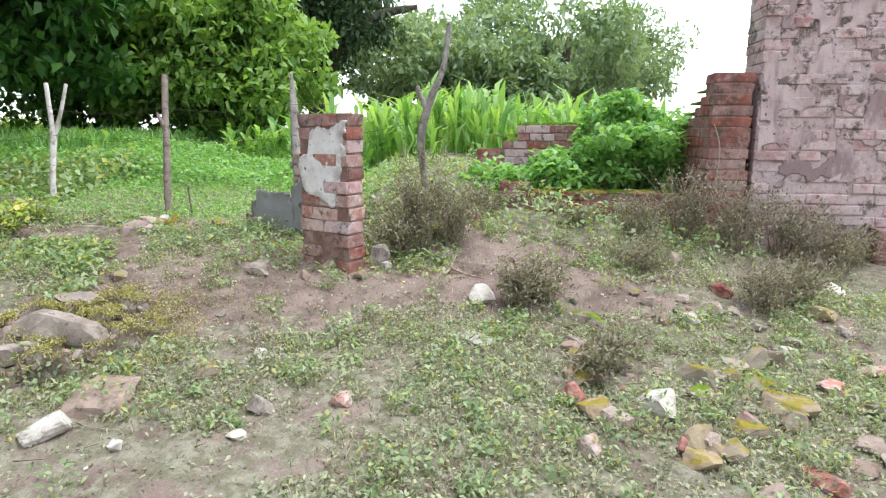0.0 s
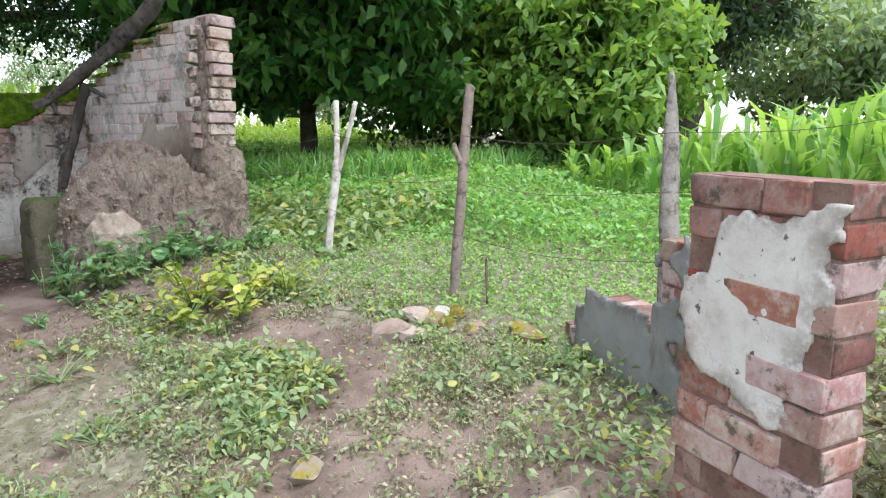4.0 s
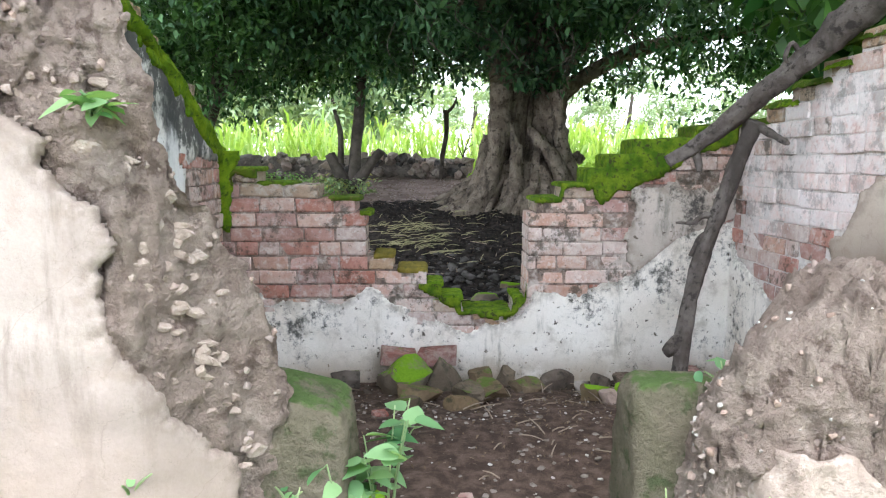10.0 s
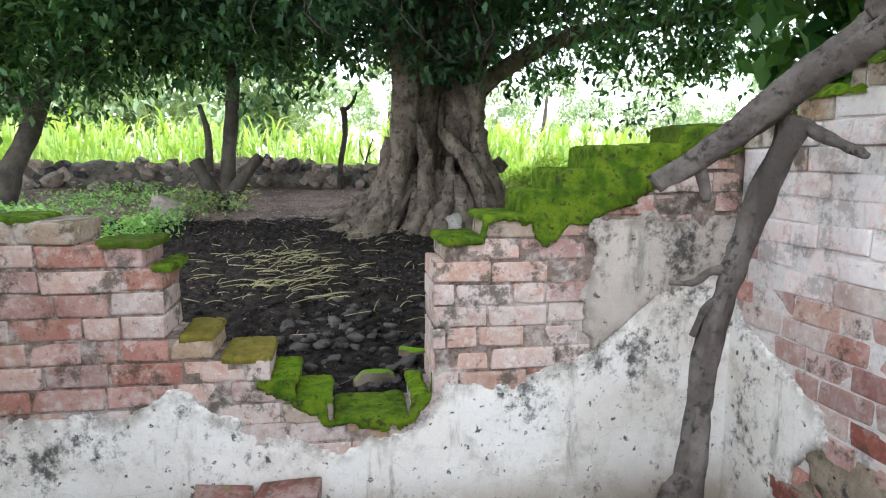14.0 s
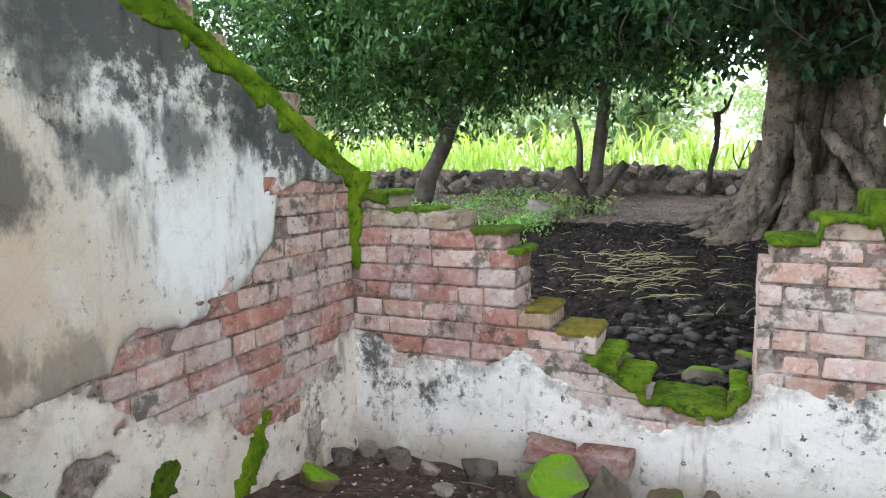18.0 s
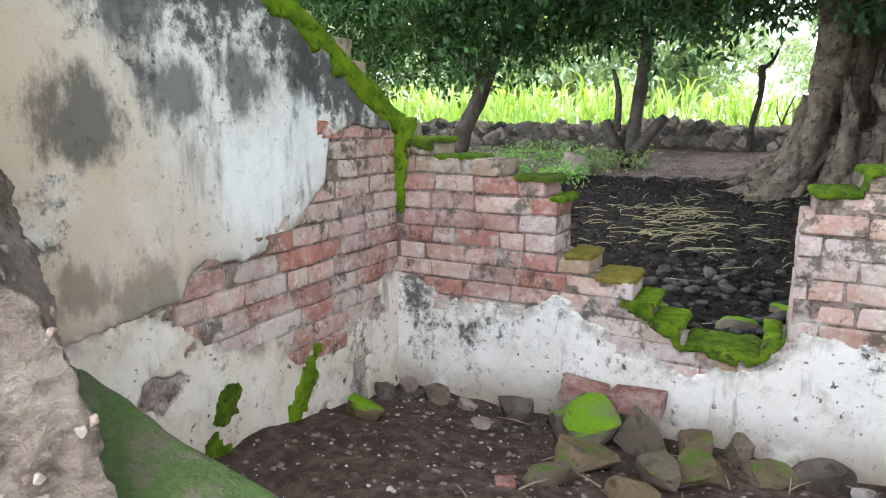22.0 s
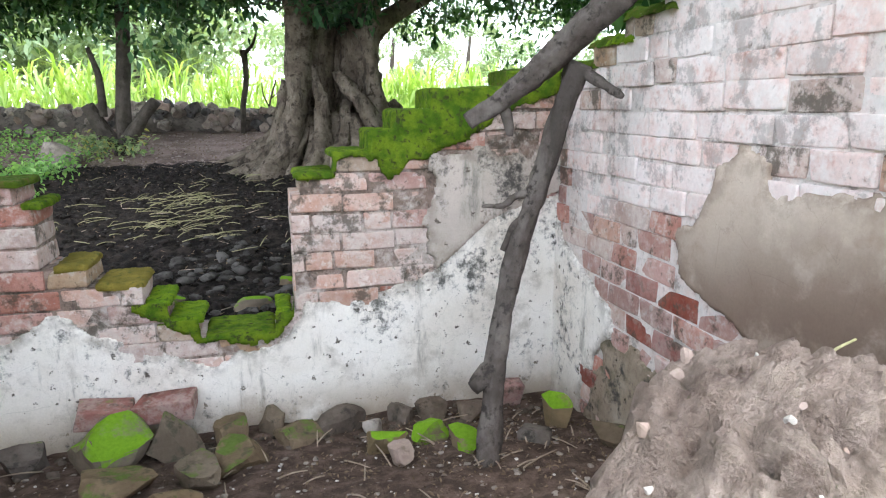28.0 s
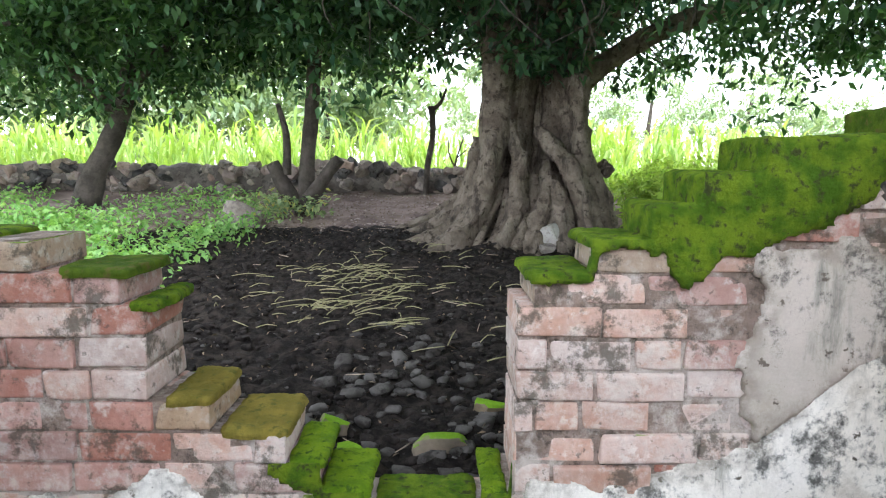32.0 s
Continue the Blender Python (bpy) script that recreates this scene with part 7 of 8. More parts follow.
sheet("plaster", (3.0, -5.11, 0), -122.8, (0.0, 0.95), (0.0, 1.0), stub_coat, plaster_material("grey_cement_coat", (0.23, 0.235, 0.24), (0.31, 0.31, 0.31), (0.15, 0.14, 0.13), (0.2, 0.18, 0.16), 0.6, spots=False), stub, 0.006, 0.011, 0.004, 0.005, label="cracked grey cement coat")
for x, y, w, m, lab in ((1.98, -6.52, 0.15, STONE, "grey squared stone against the pillar"), (2.02, -6.55, 0.11, STONE_WHITE, "round pale stone against the pillar"), (1.8, -6.44, 0.12, STONE_OCHRE, "small stone with ochre moss before the pillar"), (1.72, -6.1, 0.1, STONE_PINK, "brown stone at the pillar foot")):
    stone((x, y, ground_z(x, y) + (0.09 if m is STONE else 0)), (w, w * 0.8, w * 0.75), m, lab, group="stones at the pillar foot")

# ---- fence posts and wire ----
POSTS = "fence posts"
post = thing("fence_post", on_ground(3.28, -3.12), "pale stripped forked fence post set in weeds", "fence post", POSTS)
fast("pole", *tube([(3.27, -3.12, 0.2), (3.3, -3.11, 0.5), (3.37, -3.09, 0.78), (3.42, -3.08, 1.0)], [0.031, 0.027, 0.028, 0.031], 12, 0.15), WOOD_PALE, post)
fast("fork", *tube([(3.41, -3.08, 0.94), (3.47, -3.02, 1.18), (3.51, -2.975, 1.42)], [0.023, 0.021, 0.021], 10, 0.12), WOOD_PALE, post)
fast("fork", *tube([(3.41, -3.09, 0.92), (3.455, -3.16, 1.2), (3.487, -3.2, 1.41)], [0.022, 0.018, 0.017], 10, 0.12), WOOD_PALE, post)
post = thing("fence_post", on_ground(3.15, -4.33), "brown knobbly fence post with a split top", "fence post", POSTS)
fast("pole", *tube([(3.14, -4.335, 0.15), (3.2, -4.31, 0.5), (3.26, -4.29, 0.8), (3.34, -4.26, 1.15), (3.41, -4.23, 1.42), (3.43, -4.225, 1.47)], [0.029, 0.029, 0.031, 0.027, 0.027, 0.03], 12, 0.25), WOOD_BROWN, post)
fast("stub", *tube([(3.3, -4.27, 1.02), (3.3, -4.22, 1.1), (3.31, -4.2, 1.14)], [0.025, 0.018, 0.012], 8), WOOD_BROWN, post)
post = thing("fence_post", on_ground(2.97, -5.63), "thick cracked grey post tapering to a point", "fence post", POSTS)
fast("pole", *tube([(2.98, -5.63, 0.15), (3.03, -5.6, 0.5), (3.1, -5.56, 0.8), (3.18, -5.52, 1.1), (3.24, -5.49, 1.3), (3.28, -5.466, 1.48)], [0.046, 0.045, 0.047, 0.036, 0.024, 0.009], 12, 0.3, lobes=4), WOOD_POST, post)
post = thing("fence_post", on_ground(3.35, -6.62), "crooked grey bough used as a fence post", "fence post", POSTS)
fast("pole", *tube([(3.35, -6.63, 0.2), (3.35, -6.6, 0.6), (3.35, -6.57, 0.94), (3.35, -6.64, 1.22), (3.35, -6.76, 1.52), (3.35, -6.8, 1.8), (3.35, -6.81, 1.86)], [0.04, 0.033, 0.032, 0.034, 0.025, 0.018, 0.014], 12, 0.25), WOOD_POST, post)
fast("stub", *tube([(3.35, -6.62, 1.18), (3.34, -6.56, 1.3), (3.33, -6.55, 1.36)], [0.03, 0.022, 0.014], 8), WOOD_POST, post)
spots = [((3.08, -2.2, 0.45), (3.15, -2.15, 1.3)), ((3.28, -3.12, 0.36), (3.46, -3.08, 1.41)), ((3.15, -4.33, 0.28), (3.41, -4.23, 1.44)), ((2.98, -5.63, 0.3), (3.28, -5.47, 1.46)), ((3.35, -6.62, 0.45), (3.35, -6.7, 1.6))]
fence = thing("barbed_wire", (3.2, -4.3, 0.8), "sagging rusty fence wire between the posts", "wire")
for level in (0.78, 0.56, 0.3):
    for (a0, a1), (b0, b1) in zip(spots, spots[1:]):
        a, b = Vector(a0).lerp(Vector(a1), level), Vector(b0).lerp(Vector(b1), level)
        a.x -= 0.05
        b.x -= 0.05
        m = a.lerp(b, 0.5) - Vector((0, 0, 0.05))
        fast("wire_strand", *tube([a, m, b], [0.0017] * 3, 5, 0, 6), WIRE, fence)
rod = thing("iron_rod", on_ground(3.24, -4.5), "thin dark rod leaning in the weeds", "rod")
fast("rod", *tube([(3.22, -4.52, 0.22), (3.31, -4.44, 0.5)], [0.009, 0.008], 6), WIRE, rod)
fast("rag", *leaves([(3.31, -4.44, 0.5)] * 6, 0.05, 0.6, 0.5), LEAF_DRY, rod)

# ---- ruined walls at the edge of the yard ----
low_wall = tagged(new("wall_low"), "low mossy line of dark red bricks", "wall", kind="structure")
b_ = course_wall(low_wall, (3.75, -7.22, 0), -90, Steps([(0.28, 0.53), (0.9, 0.46), (1.6, 0.45), (1.75, 0.4)]), 0.03, 0.0857, 0.22, lambda s, z: random.choice([BRICK_DARK, BRICK_DARK, BRICK_MOSS]), 0.27, 7, jitter=0.012)
part("mortar_core", b_, MORTAR_RED, low_wall)
for k in range(7):
    cushion("moss", (3.86, -7.4 - k * 0.22, 0.455 if k else 0.53), (0.22, 0.24, 0.022), MOSS_OCHRE if k % 2 else MOSS_DARK, low_wall, seed=k * 1.7)
rear_wall = tagged(new("wall_rear"), "stepped remnant of a dark brick wall before the corn", "wall", kind="structure")
b_ = course_wall(rear_wall, (5.0, -6.9, 0), -90, Steps([(0.26, 0.82), (0.42, 0.95), (1.6, 1.07)]), 0.2, 0.0857, 0.24, lambda s, z: random.choice([BRICK_DARK, BRICK_DARK, BRICK_MAUVE]), 0.27, 12)
part("mortar_core", b_, MORTAR_RED, rear_wall)
for k in range(6):
    cushion("moss", (5.12, -7.1 - k * 0.2, 1.07 if k > 1 else 0.94), (0.22, 0.2, 0.02), MOSS_DARK, rear_wall, seed=k * 2.3)

stub_wall = tagged(new("wall_stub_red"), "thick red brick wall end with a mossy sloping top", "wall", kind="structure")
qtop = Steps([(0.3, 1.06), (0.5, 1.15), (0.68, 1.24), (0.85, 1.33), (1.12, 1.44)])
# runs along x, its long face looking towards +y, so it is laid from the far end back
b_ = course_wall(stub_wall, (4.52, -8.93, 0), 180, qtop, 0.0, 0.0857, 0.31, lambda s, z: BRICK_DARK, 0.27, 18, jitter=0.008)
part("mortar_core", b_, MORTAR_RED, stub_wall)
for k in range(6):
    cushion("moss", (4.4 - k * 0.13, -9.08, qtop(0.12 + k * 0.13)), (0.2, 0.33, 0.025), MOSS_DARK, stub_wall, seed=k * 3.1)
fast("dry_shoot", *tube([(3.36, -8.98, 0.5), (3.34, -9.0, 0.85), (3.36, -8.95, 1.05)], [0.008, 0.007, 0.004], 5), TWIG, stub_wall, "bare dry shoot")

tall_wall = tagged(new("wall_tall"), "tall ruined wall of faded whitewashed brick with an opening", "wall", kind="structure")
tt = Steps([(0.04, 2.2), (0.08, 2.85), (1.09, 2.95)])
b_ = course_wall(tall_wall, (3.4, -9.28, 0), -90, tt, -0.1, 0.0857, 0.42, lambda s, z: BRICK_MAUVE if z > 0.05 else BRICK_DARK, 0.27, 36, jitter=0.012)
part("mortar_core", b_, MORTAR_MAUVE, tall_wall)
b_ = course_wall(tall_wall, (3.4, -10.37, 0), -90, Steps([(1.3, 2.95)]), 1.7, 0.0857, 0.42, lambda s, z: BRICK_MAUVE, 0.27, 15, jitter=0.012)
part("lintel_core", b_, MORTAR_MAUVE, tall_wall)
b_ = course_wall(tall_wall, (3.25, -10.2, 0), -90, Steps([(0.32, 0.3)]), -0.1, 0.0857, 0.3, lambda s, z: BRICK_DARK, 0.27, 5)
part("plinth_core", b_, MORTAR_RED, tall_wall)


def tall_coat(s, z):
    return 0.04 + 0.4 * nz(s, z, 3, 5.0, 6) - 0.45 * smooth(0.75, 0.3, z) - 0.25 * smooth(0.75, 1.05, s)


ob = sheet("plaster", (3.4, -9.28, 0), -90, (0.02, 1.08), (0.1, 2.8), tall_coat, plaster_material("thin_limewash", (0.55, 0.43, 0.425), (0.44, 0.325, 0.32), (0.27, 0.19, 0.19), (0.38, 0.28, 0.275), 0.52, blots=(((3.4, -9.95, 2.3), 0.3, (0.22, 0.155, 0.16)), ((3.4, -10.15, 1.3), 0.36, (0.25, 0.17, 0.17)), ((3.4, -9.7, 0.7), 0.32, (0.23, 0.155, 0.155)), ((3.4, -9.4, 1.9), 0.2, (0.30, 0.22, 0.22)))), tall_wall, 0.0008, 0.013, 0.003, 0.002, label="thin flaking limewash")
far_red = tagged(new("wall_red_far"), "dark red brick wall seen through the opening", "wall", kind="structure")
b_ = course_wall(far_red, (4.4, -10.3, 0), -90, Steps([(0.5, 1.45), (2.2, 1.4)]), 0.0, 0.0857, 0.25, lambda s, z: BRICK_DARK, 0.27, 17)
part("mortar_core", b_, MORTAR_RED, far_red)

# ---- stones lying in the yard before the house ----
YARD = "stones strewn before the house"
for x, y, w, m, lab, fl in ((0.13, -5.8, 0.45, STONE_PINK, "large flat pinkish stone in the weeds", 0.35), (-0.11, -5.73, 0.25, STONE_WHITE, "white limestone lump in the grass", 0.5), (-0.12, -6.03, 0.1, STONE_WHITE, "small white stone in the grass", 0.5), (0.69, -6.24, 0.14, STONE_WHITE, "small white stone on bare soil", 0.6), (0.46, -6.08, 0.18, STONE_OCHRE, "stone crusted with ochre moss", 0.6),
                        (0.24, -6.43, 0.14, STONE, "grey stone in the grass", 0.7), (0.03, -6.42, 0.11, STONE_WHITE, "small pale stone in the grass", 0.4), (0.03, -7.39, 0.1, STONE, "small grey stone in the grass", 0.7), (1.71, -7.22, 0.28, STONE_WHITE, "white flat rock among weeds", 0.4), (1.83, -8.26, 0.18, STONE, "dark stone in the weeds", 0.6), (1.67, -8.44, 0.22, STONE_WHITE, "flat pale stone in the weeds", 0.3),
                        (0.63, -8.1, 0.34, STONE_WHITE, "large broken white rock", 0.45), (0.95, -8.35, 0.26, STONE_OCHRE, "stone crusted with ochre moss", 0.6), (0.92, -8.58, 0.2, STONE_OCHRE, "stone crusted with ochre moss", 0.6), (1.19, -8.66, 0.2, STONE_OCHRE, "squarish stone with ochre moss", 0.9), (1.25, -8.8, 0.2, STONE, "dark brown stone in the rubble", 0.7), (0.73, -8.66, 0.34, STONE_OCHRE, "long stone with ochre moss", 0.5),
                        (0.39, -8.21, 0.22, STONE_OCHRE, "mossy stone in the rubble", 0.6), (0.48, -8.9, 0.18, STONE_PINK, "reddish stone in the rubble", 0.6), (2.68, -8.57, 0.2, STONE_OCHRE, "mossy stone below the bank", 0.8), (2.68, -6.88, 0.28, STONE_OCHRE, "mossy stone at the bank", 0.5), (0.32, -8.78, 0.18, STONE_PINK, "flat reddish stone in the rubble", 0.4), (1.12, -5.82, 0.09, STONE, "small grey stone on bare soil", 0.7),
                        (2.33, -6.3, 0.14, STONE_WHITE, "round pale stone beside the pillar", 0.9), (1.92, -6.2, 0.18, STONE_OCHRE, "mossy stone at the pillar foot", 0.6), (2.5, -4.42, 0.24, STONE_PINK, "brown block of stone by the path", 0.7), (2.84, -4.42, 0.3, STONE_OCHRE, "flat stone with ochre moss", 0.4), (2.9, -4.45, 0.2, STONE_WHITE, "pale stone in the pile", 0.6), (1.41, -4.09, 0.15, STONE, "grey stone on the path", 0.5),
                        (1.54, -4.93, 0.18, STONE_OCHRE, "stone with ochre moss on the path", 0.6), (2.95, -4.95, 0.34, STONE_OCHRE, "long mossy stone at the fence", 0.45), (2.6, -4.5, 0.22, STONE_PINK, "broken pinkish stone at the pile", 0.6), (1.35, -3.05, 0.16, STONE_OCHRE, "mossy stone before the doorway", 0.5), (2.25, -3.25, 0.3, STONE_OCHRE, "mossy stone inside the shrub", 0.7), (2.55, -3.3, 0.28, STONE_OCHRE, "mossy stone beside the shrub", 0.6),
                        (1.03, -5.0, 0.42, STONE_PINK, "large flat stone in the mossy pile", 0.22), (0.52, -5.36, 0.42, STONE, "grey stone in the mossy pile", 0.5), (0.49, -5.11, 0.25, STONE, "grey stone in the mossy pile", 0.5), (0.35, -5.25, 0.3, STONE, "grey stone in the mossy pile", 0.5), (0.75, -5.45, 0.25, STONE_OCHRE, "stone crusted with ochre moss", 0.5), (2.0, -8.97, 0.14, STONE, "dark stone in the weeds", 0.6), (1.4, -8.9, 0.18, STONE_WHITE, "pale stone in the rubble", 0.4), (0.84, -7.77, 0.2, STONE_OCHRE, "stone with ochre moss in the weeds", 0.6), (0.24, -8.18, 0.2, STONE_OCHRE, "stone with ochre moss in the weeds", 0.55), (0.51, -8.44, 0.24, STONE_OCHRE, "flat stone with ochre moss in the weeds", 0.4), (0.61, -8.66, 0.22, STONE_OCHRE, "squarish stone with ochre moss", 0.6), (0.07, -8.38, 0.16, STONE_PINK, "reddish stone in the weeds", 0.6), (1.17, -7.25, 0.3, STONE_WHITE, "flat white slab of rock in the weeds", 0.22), (2.9, -2.95, 0.12, STONE, "grey stone on bare soil", 0.5)):
    stone(on_ground(x, y), (w, w * 0.75, w * fl), m, lab, group=YARD, sink=0.0 if "mossy pile" in lab else 0.36)
more = random.Random(44)
for k in range(46):
    x, y = more.uniform(0.3, 2.0), more.uniform(-9.4, -7.75)
    w = more.uniform(0.07, 0.2)
    m, lab = more.choice(((STONE_OCHRE, "brown stone with ochre moss in the rubble"), (STONE_OCHRE, "brown stone with ochre moss in the rubble"), (STONE_PINK, "reddish stone in the weedy rubble"), (STONE, "grey brown stone in the weedy rubble"), (BRICK_DARK, "broken lump of red brick in the rubble"), (ADOBE_PALE, "pale lump of lime in the rubble")))
    stone(on_ground(x, y), (w, w * 0.75, w * more.uniform(0.4, 0.7)), m, lab, group=YARD)
for k in range(12):
    x, y = more.gauss(2.82, 0.13), more.gauss(-4.55, 0.13)
    w = more.uniform(0.07, 0.16)
    m, lab = more.choice(((STONE_OCHRE, "mossy stone in the pile by the fence"), (STONE_PINK, "pinkish stone in the pile by the fence"), (STONE, "grey stone in the pile by the fence")))
    stone(on_ground(x, y), (w, w * 0.8, w * 0.4), m, lab, group=YARD, sink=0.35)
slab = stone((1.85, -5.73, ground_z(1.85, -5.73)), (0.38, 0.2, 0.08), STONE, "thin greyish slab lying by the pillar", turn=30, name="slab", group=YARD, tip=(6, -5))
stone((2.76, -4.37, ground_z(2.76, -4.37) + 0.04), (0.3, 0.13, 0.07), ADOBE_PALE, "long pale slab on the mossy pile", turn=25, name="slab", group=YARD)
for x, y, l, m, turn, lab in ((1.51, -7.83, 0.28, BRICK_MOSS, 40, "half brick with ochre moss in the weeds"), (0.36, -6.74, 0.12, BRICK, 70, "piece of orange brick in the grass"), (0.23, -7.76, 0.13, BRICK, 20, "piece of red brick in the grass"), (0.64, -7.73, 0.17, BRICK_DARK, 10, "broken dark brick in the weeds"), (0.19, -8.6, 0.26, BRICK_DARK, 35, "flat dark red brick in the grass"), (1.23, -9.26, 0.22, BRICK, 70, "red brick lying in the rubble"),
                              (0.78, -8.3, 0.2, BRICK_MOSS, 15, "brick with ochre moss in the rubble"), (2.38, -9.53, 0.2, BRICK_WASHED, 30, "pale squared block in the dry weeds"), (2.16, -8.74, 0.22, BRICK_DARK, 20, "dark red brick below the bank"), (0.55, -8.45, 0.16, BRICK_DARK, 50, "broken brick in the rubble"), (1.0, -8.95, 0.18, BRICK, 5, "red brick in the rubble"), (3.0, -7.0, 0.25, BRICK_DARK, 80, "fallen brick on the bank")):
    ob = stone(on_ground(x, y), (l, 0.13, 0.1), m, lab, turn, "fallen_brick", YARD, None, 0.3)
    ob["category"] = "brick"
bank = thing("mossy_bank", on_ground(0.75, -5.25), "low bank of stones and soil under ochre moss", "moss bank")
v, f = heap([([(-0.2, 0.08, 1.4, -5.82, -4.66), (-0.04, 0.2, 1.27, -5.7, -4.76), (0.02, 0.36, 1.14, -5.57, -4.88), (0.06, 0.55, 0.95, -5.42, -5.05)], 2.2)], 0.014, 0.075, 0.03, 61.0, -0.2)
bank_top = {(round(p[0] / 0.05), round(p[1] / 0.05)): p[2] for p in v}
stud(bank, v, 70, STONE_PINK, (0.02, 0.07), None, 62, -0.1)
stud(bank, v, 60, STONE, (0.02, 0.08), None, 63, -0.1)
fast("earth", v, f, BANK, bank)
p = scatter(15000, 0.0, 1.5, -5.9, -4.6, lambda x, y, u: u < math.exp(-(((x - 0.75) / 0.45) ** 2 + ((y + 5.25) / 0.4) ** 2)) and nz(x, y, 2, 5.0, 3) > -0.15, 141)
p[:, 2] = [max(q[2], bank_top.get((round(q[0] / 0.05), round(q[1] / 0.05)), -1)) for q in p]
p[:, 2] += np.random.default_rng(8).uniform(0, 0.03, len(p))
tagged(fast("bank_moss", *leaves(p, 0.016, 0.7, 0.45), leafy("ochre_moss_leaves", (0.24, 0.225, 0.07), (0.50, 0.45, 0.19), 0.7, 0.2)), "shaggy ochre moss and weeds over the stone pile", "moss", kind="stuff")
for x, y, s in ((2.25, -3.25, 0.14), (2.56, -3.3, 0.12), (2.95, -4.5, 0.1), (2.8, -4.55, 0.1)):
    tagged(cushion("moss", on_ground(x, y, 0.03), (s, s * 0.8, 0.035), MOSS_OCHRE, None, 20, x * 3), "ochre moss on a sunken stone", "moss", "moss on the stone pile")
root = thing("dead_root", on_ground(2.1, -7.0), "small pale forked root on bare soil", "root")
fast("root", *tube([on_ground(1.95, -6.96, 0.01), on_ground(2.08, -6.99, 0.02), on_ground(2.13, -7.02, 0.1)], [0.008, 0.012, 0.007], 6), TWIG, root)
fast("root", *tube([on_ground(2.08, -6.99, 0.02), on_ground(2.0, -7.12, 0.01), on_ground(1.96, -7.22, 0.01)], [0.01, 0.008, 0.004], 6), TWIG, root)

pebble_field("yard_pebbles", scatter(2400, -1.5, 3.0, -9.6, -2.6, lambda x, y, u: cover(x, y)[0] < 0.35 + 0.4 * u, 91), 0.01, 0.035, STONE, "small stones on the bare soil")
pebble_field("pale_yard_pebbles", scatter(300, -1.5, 2.6, -9.6, -2.6, None, 92), 0.01, 0.04, STONE_WHITE, "pale chips of plaster in the grass")
pebble_field("rubble_chips", scatter(160, 0.2, 2.3, -9.4, -7.6, None, 93), 0.03, 0.09, BRICK_DARK, "broken brick chips in the weeds")
tw = []
for p in scatter(520, -1.5, 3.0, -9.0, -2.5, None, 94, 0.012):
    a, l = random.uniform(0, 6.28), random.uniform(0.03, 0.16)
    d = Vector((math.cos(a) * l, math.sin(a) * l, random.uniform(0, 0.03)))
    tw.append(tube([Vector(p), Vector(p) + d], [0.0035, 0.002], 3, 0, 1))
tagged(fast("yard_sticks", *join(*tw), TWIG), "dry sticks scattered on the soil", "twigs", kind="stuff")


# ---- low growth before the house ----
def green_here(x, y, u):
    g = cover(x, y)[0] + 1.1 * nz(x, y, 3, 1.3, 4) + 0.6 * nz(x, y, 9, 6.0, 3)
    return u < 0.05 + smooth(0.3, 0.75, g)


p = scatter(120000, -3.0, 3.0, -10.0, -2.7, green_here, 95, 0.003)
p[:, 2] += np.random.default_rng(5).uniform(0, 0.03, len(p))
tagged(fast("ground_cover", *leaves(p, 0.024, 0.5, 0.55), LEAF_COVER), "low leafy ground cover in patches", "weeds", kind="stuff")
p = scatter(34000, -3.0, 3.0, -10.0, -2.8, green_here, 96)
tagged(fast("yard_grass", *blades(p, 0.045, 0.004, 0.9), LEAF_COVER), "short grass in patches on the soil", "grass", kind="stuff")
def tufts(name, n, keep, material, label, seed, height=0.11, leaf=0.032, per=32):
    """Small separate weed tufts on the soil."""
    r = np.random.default_rng(seed)
    at = np.repeat(scatter(n, -2.6, 3.0, -9.8, -2.9, keep, seed), per, axis=0)
    k = np.repeat(r.uniform(0.4, 1.3, n), per)
    at[:, :2] += r.normal(0, 0.045, (len(at), 2)) * k[:, None]
    at[:, 2] += r.uniform(0, height, len(at)) * k
    return tagged(fast(name, *leaves(at, leaf, 0.6, 0.5, r=r), material), label, "weeds", kind="stuff")


tufts("weed_tufts", 950, green_here, LEAF_WEED, "small leafy weed tufts over the yard", 131)
tufts("dusty_tufts", 260, None, LEAF_DRY, "dull greyish weed tufts over the yard", 132, 0.12, 0.02, 34)
p = scatter(22000, -2.6, 3.0, -9.8, -2.8, None, 133, 0.006)
tagged(fast("dead_litter", *leaves(p, 0.016, 0.4, 0.4), LEAF_DEAD), "dead leaves and bits of bark on the soil", "leaf litter", kind="stuff")
clump_stuff("path_weeds", 5000, (0.0, 2.9, -4.9, -2.75), 0.05, 0.07, LEAF_WEED, "leafy weeds before the doorway", lambda x, y, u: u < smooth(0.0, 0.5, nz(x, y, 20, 1.4, 3) + 0.05) and not (1.15 < x < 1.75 and y > -3.6), 97)
WEEDS = "weeds by the doorway"
